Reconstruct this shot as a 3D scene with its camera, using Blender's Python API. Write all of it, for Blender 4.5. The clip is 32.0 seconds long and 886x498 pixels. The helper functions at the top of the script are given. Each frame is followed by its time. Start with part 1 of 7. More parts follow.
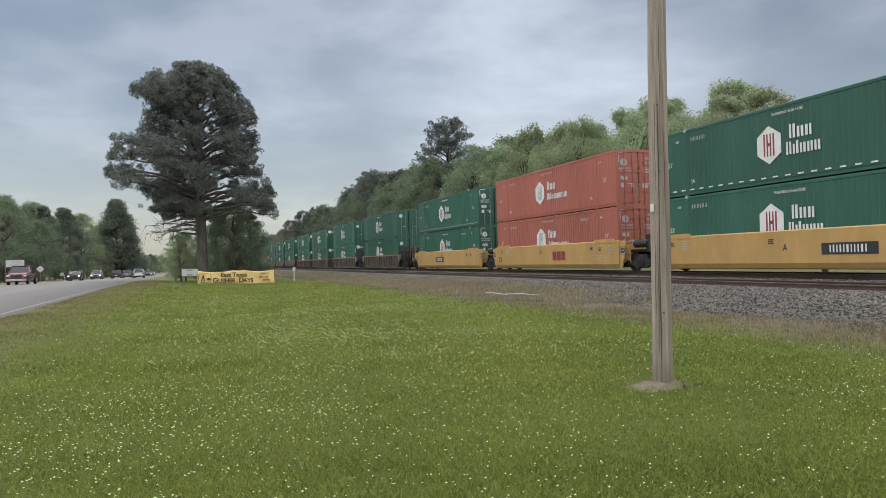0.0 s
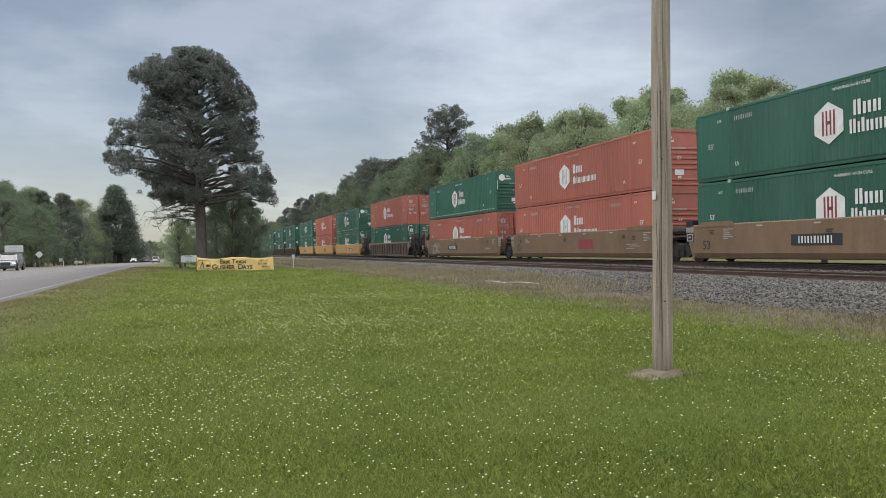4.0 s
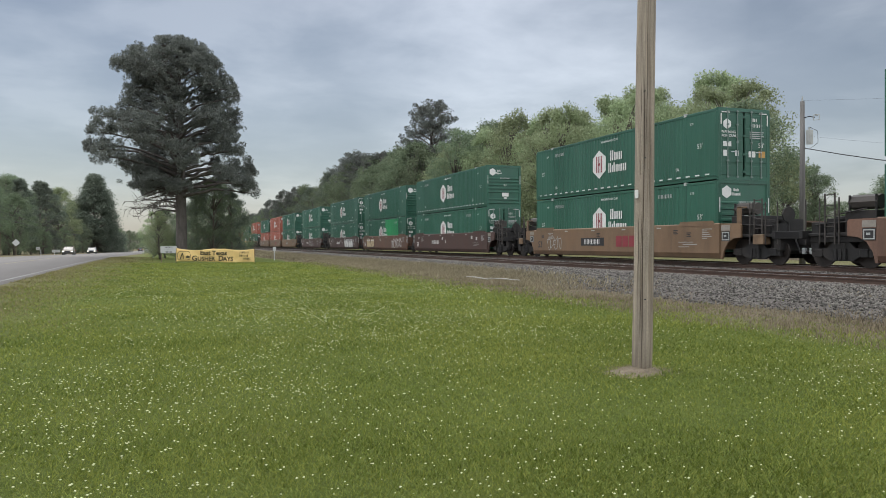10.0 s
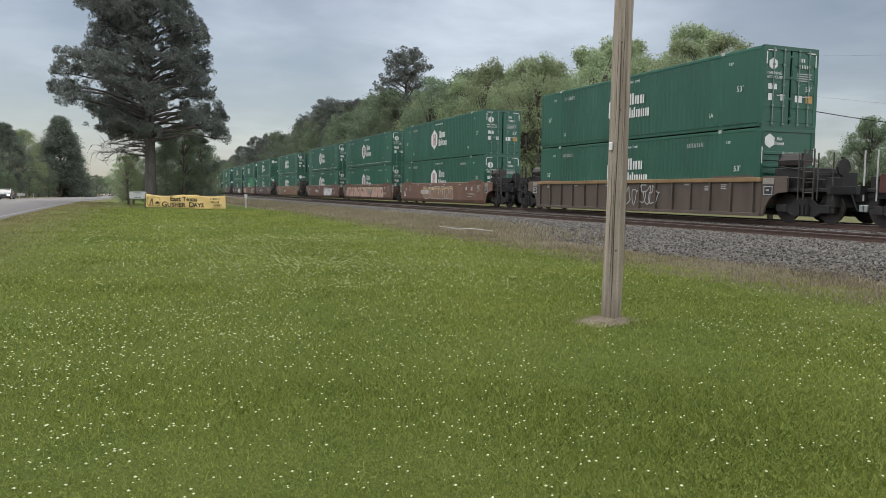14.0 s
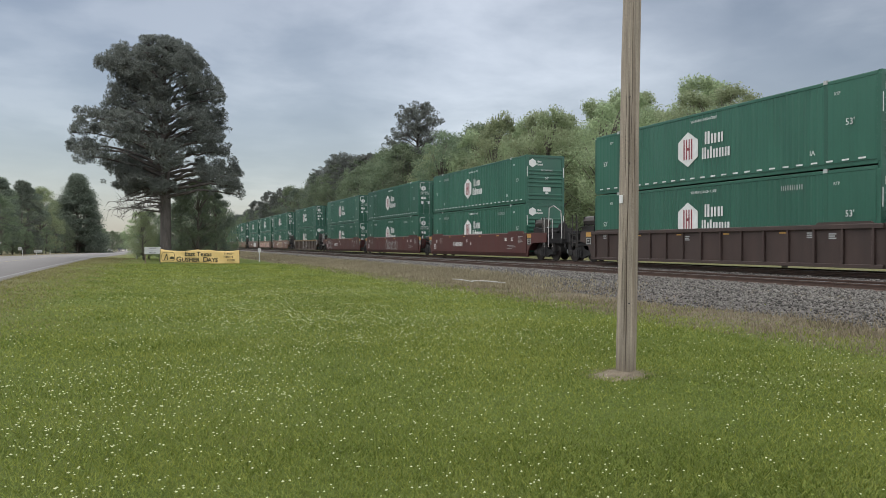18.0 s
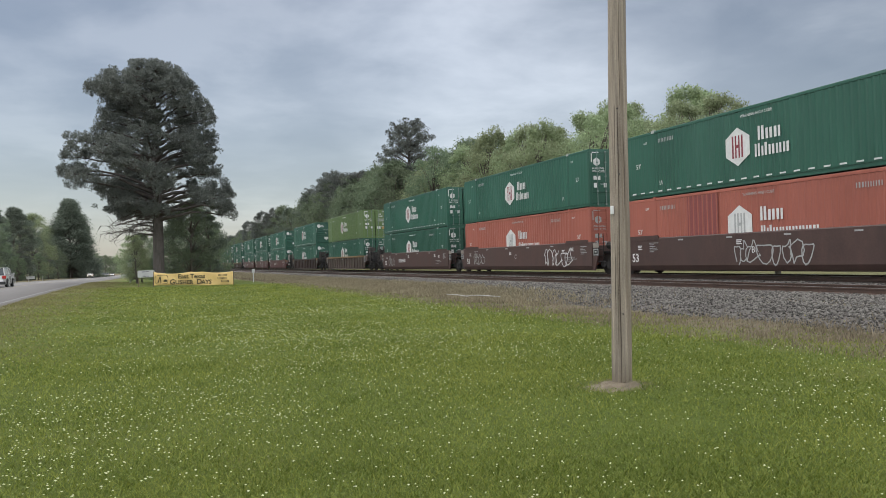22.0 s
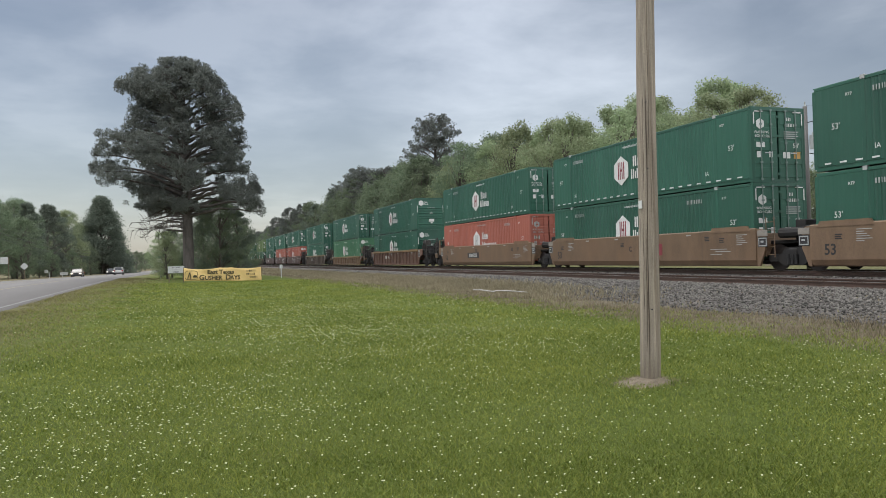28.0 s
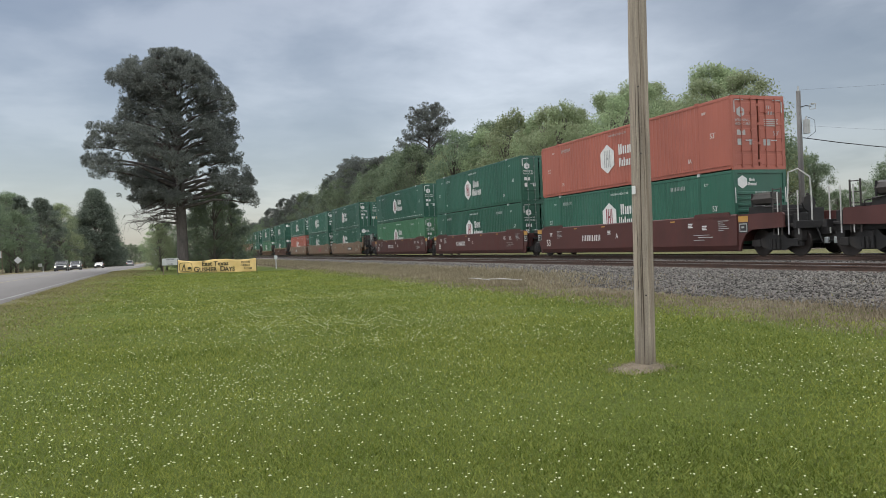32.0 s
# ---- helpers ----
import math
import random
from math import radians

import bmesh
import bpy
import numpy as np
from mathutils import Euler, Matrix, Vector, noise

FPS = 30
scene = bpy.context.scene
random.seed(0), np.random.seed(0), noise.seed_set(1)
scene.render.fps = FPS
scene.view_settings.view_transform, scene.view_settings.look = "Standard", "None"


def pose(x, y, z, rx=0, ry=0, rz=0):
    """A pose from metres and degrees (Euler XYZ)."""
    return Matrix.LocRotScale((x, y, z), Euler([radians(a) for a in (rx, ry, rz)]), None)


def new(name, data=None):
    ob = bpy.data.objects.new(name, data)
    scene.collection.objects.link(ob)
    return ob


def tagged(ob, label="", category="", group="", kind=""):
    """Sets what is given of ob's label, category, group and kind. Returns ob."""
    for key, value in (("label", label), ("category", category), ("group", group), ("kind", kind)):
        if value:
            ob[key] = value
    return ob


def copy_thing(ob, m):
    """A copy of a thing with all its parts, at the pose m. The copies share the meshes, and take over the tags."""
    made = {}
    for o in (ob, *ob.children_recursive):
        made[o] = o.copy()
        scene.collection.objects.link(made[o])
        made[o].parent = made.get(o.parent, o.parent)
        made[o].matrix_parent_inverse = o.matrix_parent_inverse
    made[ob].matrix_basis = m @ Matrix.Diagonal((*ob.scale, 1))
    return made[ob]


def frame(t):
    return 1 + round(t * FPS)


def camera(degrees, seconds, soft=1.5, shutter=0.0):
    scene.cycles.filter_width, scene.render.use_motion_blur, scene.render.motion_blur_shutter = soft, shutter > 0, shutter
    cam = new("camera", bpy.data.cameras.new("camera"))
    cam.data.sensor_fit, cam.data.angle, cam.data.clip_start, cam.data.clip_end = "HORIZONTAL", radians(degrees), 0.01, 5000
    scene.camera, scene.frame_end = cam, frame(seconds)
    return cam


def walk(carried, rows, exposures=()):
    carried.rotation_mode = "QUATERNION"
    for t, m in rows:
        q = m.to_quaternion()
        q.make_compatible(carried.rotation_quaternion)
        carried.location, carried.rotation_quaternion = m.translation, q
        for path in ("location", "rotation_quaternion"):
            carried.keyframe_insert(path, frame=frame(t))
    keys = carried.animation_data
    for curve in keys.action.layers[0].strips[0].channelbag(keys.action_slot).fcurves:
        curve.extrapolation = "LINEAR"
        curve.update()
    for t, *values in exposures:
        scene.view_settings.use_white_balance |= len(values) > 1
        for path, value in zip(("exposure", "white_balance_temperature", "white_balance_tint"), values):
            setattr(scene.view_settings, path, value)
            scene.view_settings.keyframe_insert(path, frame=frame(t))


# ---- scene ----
cam = camera(60.00, 32.0, soft=0.8)
PATH = [
    (0.0, pose(0.016, -0.020, 1.613, 90.785, 1.590, -18.156)),
    (0.5, pose(0.007, -0.013, 1.624, 90.752, 1.254, -18.164)),
    (1.0, pose(0.021, -0.016, 1.605, 90.780, 1.169, -18.251)),
    (1.5, pose(0.040, 0.018, 1.605, 90.724, 1.287, -18.416)),
    (2.0, pose(0.017, -0.003, 1.594, 90.614, 1.276, -18.440)),
    (2.5, pose(0.003, -0.008, 1.610, 90.488, 1.344, -18.440)),
    (3.0, pose(-0.003, -0.015, 1.607, 90.298, 1.489, -18.342)),
    (3.5, pose(0.005, 0.017, 1.594, 90.124, 1.376, -18.259)),
    (5.5, pose(0.005, 0.005, 1.590, 89.340, 0.687, -18.443)),
    (6.0, pose(0.001, 0.000, 1.593, 89.265, 0.721, -18.499)),
    (6.5, pose(0.002, -0.017, 1.586, 89.361, 0.601, -18.561)),
    (7.0, pose(-0.034, -0.037, 1.583, 89.510, 0.403, -18.638)),
    (7.5, pose(-0.001, -0.003, 1.592, 89.531, 0.664, -18.810)),
    (8.0, pose(-0.001, -0.010, 1.599, 89.584, 0.744, -18.928)),
    (8.5, pose(0.015, -0.011, 1.602, 89.535, 0.868, -19.044)),
    (9.0, pose(-0.006, -0.012, 1.597, 89.563, 0.835, -19.308)),
    (9.5, pose(-0.007, -0.001, 1.600, 89.539, 0.793, -19.413)),
    (10.0, pose(0.011, 0.039, 1.588, 89.548, 0.220, -19.557)),
    (10.5, pose(-0.011, 0.018, 1.609, 89.708, -0.193, -22.160)),
    (11.0, pose(-0.007, 0.025, 1.613, 89.915, -0.327, -26.412)),
    (11.5, pose(-0.022, 0.023, 1.594, 90.180, -0.668, -26.497)),
    (12.0, pose(-0.013, 0.003, 1.585, 86.994, -0.784, -24.721)),
    (12.5, pose(-0.021, 0.002, 1.580, 85.396, -1.505, -22.728)),
    (13.0, pose(-0.013, 0.026, 1.575, 85.785, -1.652, -22.109)),
    (13.5, pose(-0.010, 0.000, 1.592, 85.711, -1.232, -21.777)),
    (14.0, pose(-0.020, 0.004, 1.575, 85.839, -0.704, -21.553)),
    (14.5, pose(0.000, -0.019, 1.572, 85.854, -0.061, -21.295)),
    (16.5, pose(-0.018, -0.025, 1.576, 85.933, -0.106, -20.523)),
    (17.0, pose(-0.016, -0.021, 1.609, 87.320, -0.298, -20.625)),
    (17.5, pose(-0.012, 0.004, 1.614, 88.918, -0.295, -20.543)),
    (18.0, pose(-0.009, -0.001, 1.608, 89.690, -0.058, -20.624)),
    (18.5, pose(-0.059, -0.024, 1.586, 90.260, -0.170, -20.801)),
    (19.0, pose(-0.010, 0.017, 1.594, 90.340, 0.136, -21.002)),
    (19.5, pose(-0.015, 0.029, 1.597, 90.581, 0.165, -21.135)),
    (20.0, pose(-0.034, -0.032, 1.631, 90.588, 0.561, -21.145)),
    (20.5, pose(0.002, 0.023, 1.596, 90.830, 0.686, -21.181)),
    (21.0, pose(0.009, 0.007, 1.595, 90.832, 0.909, -21.128)),
    (21.5, pose(0.001, 0.009, 1.602, 90.844, 1.117, -21.142)),
    (22.0, pose(0.009, -0.005, 1.610, 90.831, 1.498, -21.060)),
    (22.5, pose(0.013, -0.004, 1.614, 90.872, 1.779, -20.904)),
    (23.0, pose(0.008, 0.001, 1.608, 91.018, 1.928, -20.748)),
    (23.5, pose(0.012, -0.001, 1.622, 91.138, 2.044, -20.602)),
    (24.0, pose(0.014, -0.001, 1.608, 91.280, 2.060, -20.478)),
    (24.5, pose(0.003, -0.005, 1.600, 91.085, 1.820, -20.351)),
    (25.0, pose(-0.011, -0.007, 1.609, 90.886, 1.689, -20.203)),
    (25.5, pose(0.005, 0.001, 1.605, 90.793, 1.631, -20.067)),
    (27.5, pose(0.003, 0.014, 1.608, 90.269, 1.599, -19.202)),
    (28.0, pose(0.004, -0.003, 1.609, 90.546, 1.598, -19.089)),
    (28.5, pose(0.005, 0.006, 1.602, 90.753, 1.617, -19.069)),
    (29.0, pose(0.001, -0.004, 1.598, 90.736, 1.662, -19.059)),
    (29.5, pose(0.003, -0.013, 1.600, 90.603, 1.669, -19.015)),
    (30.0, pose(0.029, 0.015, 1.602, 90.319, 1.894, -19.062)),
    (30.5, pose(0.013, 0.000, 1.592, 90.008, 1.912, -19.081)),
    (31.0, pose(0.013, -0.017, 1.606, 89.936, 2.138, -19.120)),
    (31.5, pose(0.016, -0.003, 1.602, 89.670, 2.277, -19.277)),
    (32.0, pose(0.050, 0.044, 1.596, 89.716, 2.269, -19.450)),
]
walk(cam, PATH)

# ---------------- light ----------------
SUN_AZ, SUN_EL = -38.0, 60.0
world = bpy.data.worlds.new("overcast")
world.use_nodes = True
scene.world = world


def link(nt, a, b):
    nt.links.new(a, b)


def math_node(nt, op, a, b=None):
    n = nt.nodes.new("ShaderNodeMath")
    n.operation = op
    for i, v in enumerate((a, b)):
        if v is None:
            continue
        if isinstance(v, (int, float)):
            n.inputs[i].default_value = v
        else:
            link(nt, v, n.inputs[i])
    return n.outputs[0]


def ramp(nt, fac, stops):
    n = nt.nodes.new("ShaderNodeValToRGB")
    while len(n.color_ramp.elements) < len(stops):
        n.color_ramp.elements.new(0.5)
    for e, (p, c) in zip(n.color_ramp.elements, stops):
        e.position, e.color = p, (*c, 1)
    link(nt, fac, n.inputs[0])
    return n.outputs[0]


def noise_node(nt, vec, scale, detail=4, rough=0.55, distort=0.0):
    n = nt.nodes.new("ShaderNodeTexNoise")
    n.inputs["Scale"].default_value, n.inputs["Detail"].default_value = scale, detail
    n.inputs["Roughness"].default_value, n.inputs["Distortion"].default_value = rough, distort
    if vec is not None:
        link(nt, vec, n.inputs["Vector"])
    return n.outputs["Fac"]


def mix_col(nt, fac, a, b, mode="MIX"):
    n = nt.nodes.new("ShaderNodeMix")
    n.data_type, n.blend_type = "RGBA", mode
    for sock, v in ((n.inputs[0], fac), (n.inputs[6], a), (n.inputs[7], b)):
        if isinstance(v, (int, float)):
            sock.default_value = v
        elif isinstance(v, tuple):
            sock.default_value = (*v, 1)
        else:
            link(nt, v, sock)
    return n.outputs[2]


def make_sky():
    nt = world.node_tree
    nt.nodes.clear()
    out = nt.nodes.new("ShaderNodeOutputWorld")
    bg = nt.nodes.new("ShaderNodeBackground")
    sky = nt.nodes.new("ShaderNodeTexSky")
    sky.sky_type, sky.sun_disc = "NISHITA", False
    sky.sun_elevation, sky.sun_rotation = radians(SUN_EL), radians(SUN_AZ)
    tc = nt.nodes.new("ShaderNodeTexCoord")
    sep = nt.nodes.new("ShaderNodeSeparateXYZ")
    link(nt, tc.outputs["Generated"], sep.inputs[0])
    up = math_node(nt, "MAXIMUM", sep.outputs[2], 0.0)
    den = math_node(nt, "ADD", up, 0.16)
    comb = nt.nodes.new("ShaderNodeCombineXYZ")
    link(nt, math_node(nt, "DIVIDE", sep.outputs[0], den), comb.inputs[0])
    link(nt, math_node(nt, "DIVIDE", sep.outputs[1], den), comb.inputs[1])
    big = noise_node(nt, comb.outputs[0], 0.62, 5, 0.5, 0.3)
    fine = noise_node(nt, comb.outputs[0], 2.1, 5, 0.55, 0.2)
    mixn = math_node(nt, "ADD", math_node(nt, "MULTIPLY", big, 0.72), math_node(nt, "MULTIPLY", fine, 0.28))
    clouds = ramp(nt, mixn, [(0.43, CLOUD_DARK), (0.5, CLOUD_MID), (0.57, CLOUD_LIGHT)])
    # thinner cloud towards the horizon and towards the hidden sun
    low = ramp(nt, up, [(0.0, (1, 1, 1)), (0.10, (0.55, 0.55, 0.55)), (0.28, (0, 0, 0))])
    clouds = mix_col(nt, math_node(nt, "MULTIPLY", low, 0.75), clouds, CLOUD_LOW)
    d = nt.nodes.new("ShaderNodeVectorMath")
    d.operation = "DOT_PRODUCT"
    link(nt, tc.outputs["Generated"], d.inputs[0])
    d.inputs[1].default_value = (math.sin(radians(GLOW_AZ)) * math.cos(radians(GLOW_EL)),
                                 math.cos(radians(GLOW_AZ)) * math.cos(radians(GLOW_EL)), math.sin(radians(GLOW_EL)))
    glow = ramp(nt, d.outputs["Value"], [(0.88, (0, 0, 0)), (0.968, (0.20, 0.20, 0.20)), (0.996, (0.80, 0.80, 0.80))])
    thin = math_node(nt, "MULTIPLY", glow, math_node(nt, "MULTIPLY", fine, 1.6))
    clouds = mix_col(nt, thin, clouds, (1.02, 1.04, 1.07))
    # brightest overhead as when overcast, but steepened: dim low band, extra light above
    lift = ramp(nt, up, [(0.33, (0.072,) * 3), (0.46, (0.66,) * 3), (1.0, (0.74,) * 3)])
    # unseen sky behind the view brightened, as added fill for trees and train
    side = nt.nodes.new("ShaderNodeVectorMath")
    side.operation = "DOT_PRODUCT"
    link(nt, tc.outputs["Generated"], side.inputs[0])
    side.inputs[1].default_value = (-math.sin(radians(VIEW_AZ)), -math.cos(radians(VIEW_AZ)), 0)
    back_fill = ramp(nt, math_node(nt, "ADD", math_node(nt, "MULTIPLY", side.outputs["Value"], 0.5), 0.5), [(0.40, (0,) * 3), (0.85, (1,) * 3)])
    lift = mix_col(nt, back_fill, lift, (0.52, 0.52, 0.52), "LIGHTEN")
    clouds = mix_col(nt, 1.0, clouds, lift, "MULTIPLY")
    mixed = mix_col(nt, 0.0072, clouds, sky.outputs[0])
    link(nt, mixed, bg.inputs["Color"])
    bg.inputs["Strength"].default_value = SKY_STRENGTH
    link(nt, bg.outputs[0], out.inputs["Surface"])


CLOUD_DARK, CLOUD_MID, CLOUD_LIGHT = (0.166, 0.170, 0.175), (0.262, 0.265, 0.268), (0.475, 0.474, 0.474)
CLOUD_LOW = (0.50, 0.504, 0.508)
GLOW_AZ, GLOW_EL = 26.5, 15.0
VIEW_AZ = 20.0
SKY_STRENGTH = 4.6
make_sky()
sun_data = bpy.data.lights.new("sun", "SUN")
sun_data.energy, sun_data.angle, sun_data.color = 0.8, radians(30), (1.0, 0.96, 0.9)
sun = new("sun", sun_data)
sun.rotation_euler = Euler((radians(90 - SUN_EL), 0, radians(180 - SUN_AZ)))
scene.view_settings.exposure = 0.75


# ---------------- materials ----------------
def material(name, col, rough=0.6, var=0.15, scale=4.0, fine=40.0, bump=0.0, metal=0.0, dirt=None, dirt_amt=0.4,
             spec=0.4, streak=None, rand=0.0, noise_dist=0.0):
    """Painted or natural surface: base colour with broad stains, fine grain, relief, and a spread from object to object."""
    m = bpy.data.materials.new(name)
    m.use_nodes = True
    nt = m.node_tree
    b = nt.nodes["Principled BSDF"]
    tc = nt.nodes.new("ShaderNodeTexCoord")
    vec = tc.outputs["Object"]
    if streak:
        mp = nt.nodes.new("ShaderNodeMapping")
        mp.inputs["Scale"].default_value = streak
        link(nt, vec, mp.inputs["Vector"])
        svec = mp.outputs[0]
    else:
        svec = vec
    n1 = noise_node(nt, svec, scale, 5, 0.6, noise_dist)
    n2 = noise_node(nt, vec, fine, 3, 0.6)
    lo = tuple(max(0.0, c * (1 - var)) for c in col)
    hi = tuple(min(1.0, c * (1 + var)) for c in col)
    c1 = ramp(nt, n1, [(0.3, lo), (0.7, hi)])
    g = ramp(nt, n2, [(0.3, (1 - var * 0.5,) * 3), (0.7, (1 + var * 0.3,) * 3)])
    c = mix_col(nt, 1.0, c1, g, "MULTIPLY")
    if dirt:
        n3 = noise_node(nt, svec, scale * 0.45, 7, 0.68)
        f = ramp(nt, n3, [(0.48, (0, 0, 0)), (0.72, (dirt_amt,) * 3)])
        c = mix_col(nt, f, c, dirt)
    if rand:
        oi = nt.nodes.new("ShaderNodeObjectInfo")
        hs = nt.nodes.new("ShaderNodeHueSaturation")
        link(nt, math_node(nt, "ADD", math_node(nt, "MULTIPLY", oi.outputs["Random"], rand * 2), 1 - rand), hs.inputs["Value"])
        link(nt, c, hs.inputs["Color"])
        c = hs.outputs[0]
    link(nt, c, b.inputs["Base Color"])
    b.inputs["Metallic"].default_value = metal
    b.inputs["Specular IOR Level"].default_value = spec
    r = ramp(nt, n1, [(0.2, (max(0, rough - 0.1),) * 3), (0.8, (min(1, rough + 0.1),) * 3)])
    link(nt, r, b.inputs["Roughness"])
    if bump:
        bp = nt.nodes.new("ShaderNodeBump")
        bp.inputs["Strength"].default_value = 0.5
        bp.inputs["Distance"].default_value = bump
        link(nt, math_node(nt, "ADD", n2, n1), bp.inputs["Height"])
        link(nt, bp.outputs[0], b.inputs["Normal"])
    return m


def leaf_material(name, dark, light, trans=0.25, rough=0.65, nscale=0.5, share_n=0.5, lo=0.2, hi=0.8):
    m = bpy.data.materials.new(name)
    m.use_nodes = True
    nt = m.node_tree
    b = nt.nodes["Principled BSDF"]
    geo = nt.nodes.new("ShaderNodeNewGeometry")
    oi = nt.nodes.new("ShaderNodeObjectInfo")
    tc = nt.nodes.new("ShaderNodeTexCoord")
    n = noise_node(nt, tc.outputs["Object"], nscale, 4, 0.6)
    f = math_node(nt, "ADD", math_node(nt, "MULTIPLY", geo.outputs["Random Per Island"], 1 - share_n), math_node(nt, "MULTIPLY", n, share_n))
    c = ramp(nt, f, [(lo, dark), (hi, light)])
    hs = nt.nodes.new("ShaderNodeHueSaturation")
    link(nt, c, hs.inputs["Color"])
    link(nt, math_node(nt, "ADD", math_node(nt, "MULTIPLY", oi.outputs["Random"], 0.4), 0.8), hs.inputs["Value"])
    link(nt, math_node(nt, "ADD", math_node(nt, "MULTIPLY", oi.outputs["Random"], 0.03), 0.485), hs.inputs["Hue"])
    link(nt, hs.outputs[0], b.inputs["Base Color"])
    b.inputs["Roughness"].default_value = rough
    b.inputs["Specular IOR Level"].default_value = 0.25
    tr = nt.nodes.new("ShaderNodeBsdfTranslucent")
    link(nt, hs.outputs[0], tr.inputs["Color"])
    mx = nt.nodes.new("ShaderNodeMixShader")
    mx.inputs[0].default_value = trans
    link(nt, b.outputs[0], mx.inputs[1])
    link(nt, tr.outputs[0], mx.inputs[2])
    link(nt, mx.outputs[0], nt.nodes["Material Output"].inputs["Surface"])
    return m


DIRT = (0.09, 0.07, 0.055)
M = {}
M["green"] = material("container_green", (0.019, 0.087, 0.057), 0.45, 0.15, 0.9, 25, 0.0, spec=0.45, dirt=(0.046, 0.102, 0.080), dirt_amt=0.5, streak=(1, 1, 0.25), rand=0.13)
M["lime"] = material("container_lime", (0.104, 0.163, 0.056), 0.5, 0.14, 0.5, 25, dirt=(0.10, 0.16, 0.07), dirt_amt=0.5, streak=(1, 1, 0.25))
M["pale"] = material("container_pale_green", (0.050, 0.149, 0.077), 0.5, 0.14, 0.5, 25, dirt=(0.07, 0.16, 0.10), dirt_amt=0.5, streak=(1, 1, 0.25))
M["red"] = material("container_red", (0.325, 0.100, 0.070), 0.5, 0.16, 0.5, 25, dirt=(0.25, 0.085, 0.065), dirt_amt=0.55, streak=(1, 1, 0.25), rand=0.08)
M["patch_green"] = material("patch_green", (0.03, 0.26, 0.10), 0.45, 0.08, 0.5, 25)
M["patch_plum"] = material("patch_plum", (0.20, 0.055, 0.05), 0.5, 0.08, 0.5, 25)
M["white"] = material("white_marking", (0.60, 0.60, 0.585), 0.5, 0.12, 3, 40, dirt=(0.45, 0.45, 0.42), dirt_amt=0.5)
M["mark_red"] = material("red_marking", (0.21, 0.035, 0.045), 0.5, 0.12, 3, 40)
M["mark_grey"] = material("grey_marking", (0.33, 0.34, 0.33), 0.55, 0.15, 3, 40)
M["mark_black"] = material("black_marking", (0.025, 0.025, 0.027), 0.5, 0.15, 3, 40)
M["mark_yellow"] = material("yellow_reflector", (0.42, 0.235, 0.06), 0.4, 0.12, 3, 40)
M["rod"] = material("painted_lock_rod", (0.15, 0.20, 0.18), 0.45, 0.15, 6, 60)
M["steel"] = material("galvanised_steel", (0.42, 0.44, 0.45), 0.4, 0.12, 6, 60, metal=0.7)
RUST = (0.10, 0.045, 0.028)
M["well_yellow"] = material("well_yellow", (0.410, 0.255, 0.088), 0.5, 0.16, 1.5, 20, dirt=(0.26, 0.15, 0.06), dirt_amt=0.45, streak=(1, 1, 0.3), rand=0.05)
M["well_tan"] = material("well_tan", (0.158, 0.102, 0.062), 0.55, 0.22, 1.5, 20, dirt=(0.17, 0.095, 0.05), dirt_amt=0.5, streak=(1, 1, 0.3), rand=0.08)
M["well_rust"] = material("well_rust", (0.128, 0.073, 0.051), 0.65, 0.30, 1.5, 20, dirt=(0.12, 0.06, 0.04), dirt_amt=0.6, streak=(1, 1, 0.3), rand=0.1)
M["well_brown"] = material("well_brown", (0.066, 0.037, 0.031), 0.6, 0.27, 1.5, 20, dirt=(0.06, 0.04, 0.035), dirt_amt=0.6, streak=(1, 1, 0.3), rand=0.1)
M["well_olive"] = material("well_faded_brown", (0.082, 0.062, 0.049), 0.6, 0.27, 1.5, 20, dirt=(0.08, 0.055, 0.045), dirt_amt=0.6, streak=(1, 1, 0.3), rand=0.08)
M["well_maroon"] = material("well_maroon", (0.072, 0.024, 0.021), 0.5, 0.22, 1.5, 20, dirt=(0.07, 0.03, 0.028), dirt_amt=0.5, streak=(1, 1, 0.3), rand=0.06)
M["well_dark"] = material("well_dark_brown", (0.047, 0.030, 0.025), 0.6, 0.27, 1.5, 20, dirt=(0.04, 0.03, 0.028), dirt_amt=0.5, streak=(1, 1, 0.3))
M["chord"] = material("weathered_ochre_chord", (0.200, 0.128, 0.058), 0.6, 0.2, 1.0, 20, dirt=(0.14, 0.09, 0.05), dirt_amt=0.6)
M["iron"] = material("grimy_cast_iron", (0.013, 0.012, 0.012), 0.65, 0.3, 3, 30, bump=0.004, dirt=(0.040, 0.032, 0.026), dirt_amt=0.5)
M["wheel"] = material("wheel_steel", (0.035, 0.029, 0.027), 0.5, 0.25, 3, 30, metal=0.4)
M["rail"] = material("rusty_rail", (0.075, 0.045, 0.034), 0.6, 0.25, 3, 50, bump=0.002)
M["rail_head"] = material("worn_rail_head", (0.34, 0.33, 0.33), 0.35, 0.15, 2, 50, metal=0.8)
M["tie"] = material("creosote_tie", (0.045, 0.036, 0.03), 0.85, 0.35, 3, 30, bump=0.01)
M["asphalt"] = material("grey_asphalt", (0.170, 0.160, 0.153), 0.85, 0.13, 0.35, 30, bump=0.004, dirt=(0.10, 0.095, 0.09), dirt_amt=0.5, streak=(1, 0.12, 1))
M["paint"] = material("road_paint", (0.225, 0.22, 0.21), 0.7, 0.25, 2, 30, dirt=(0.25, 0.25, 0.24), dirt_amt=0.8)
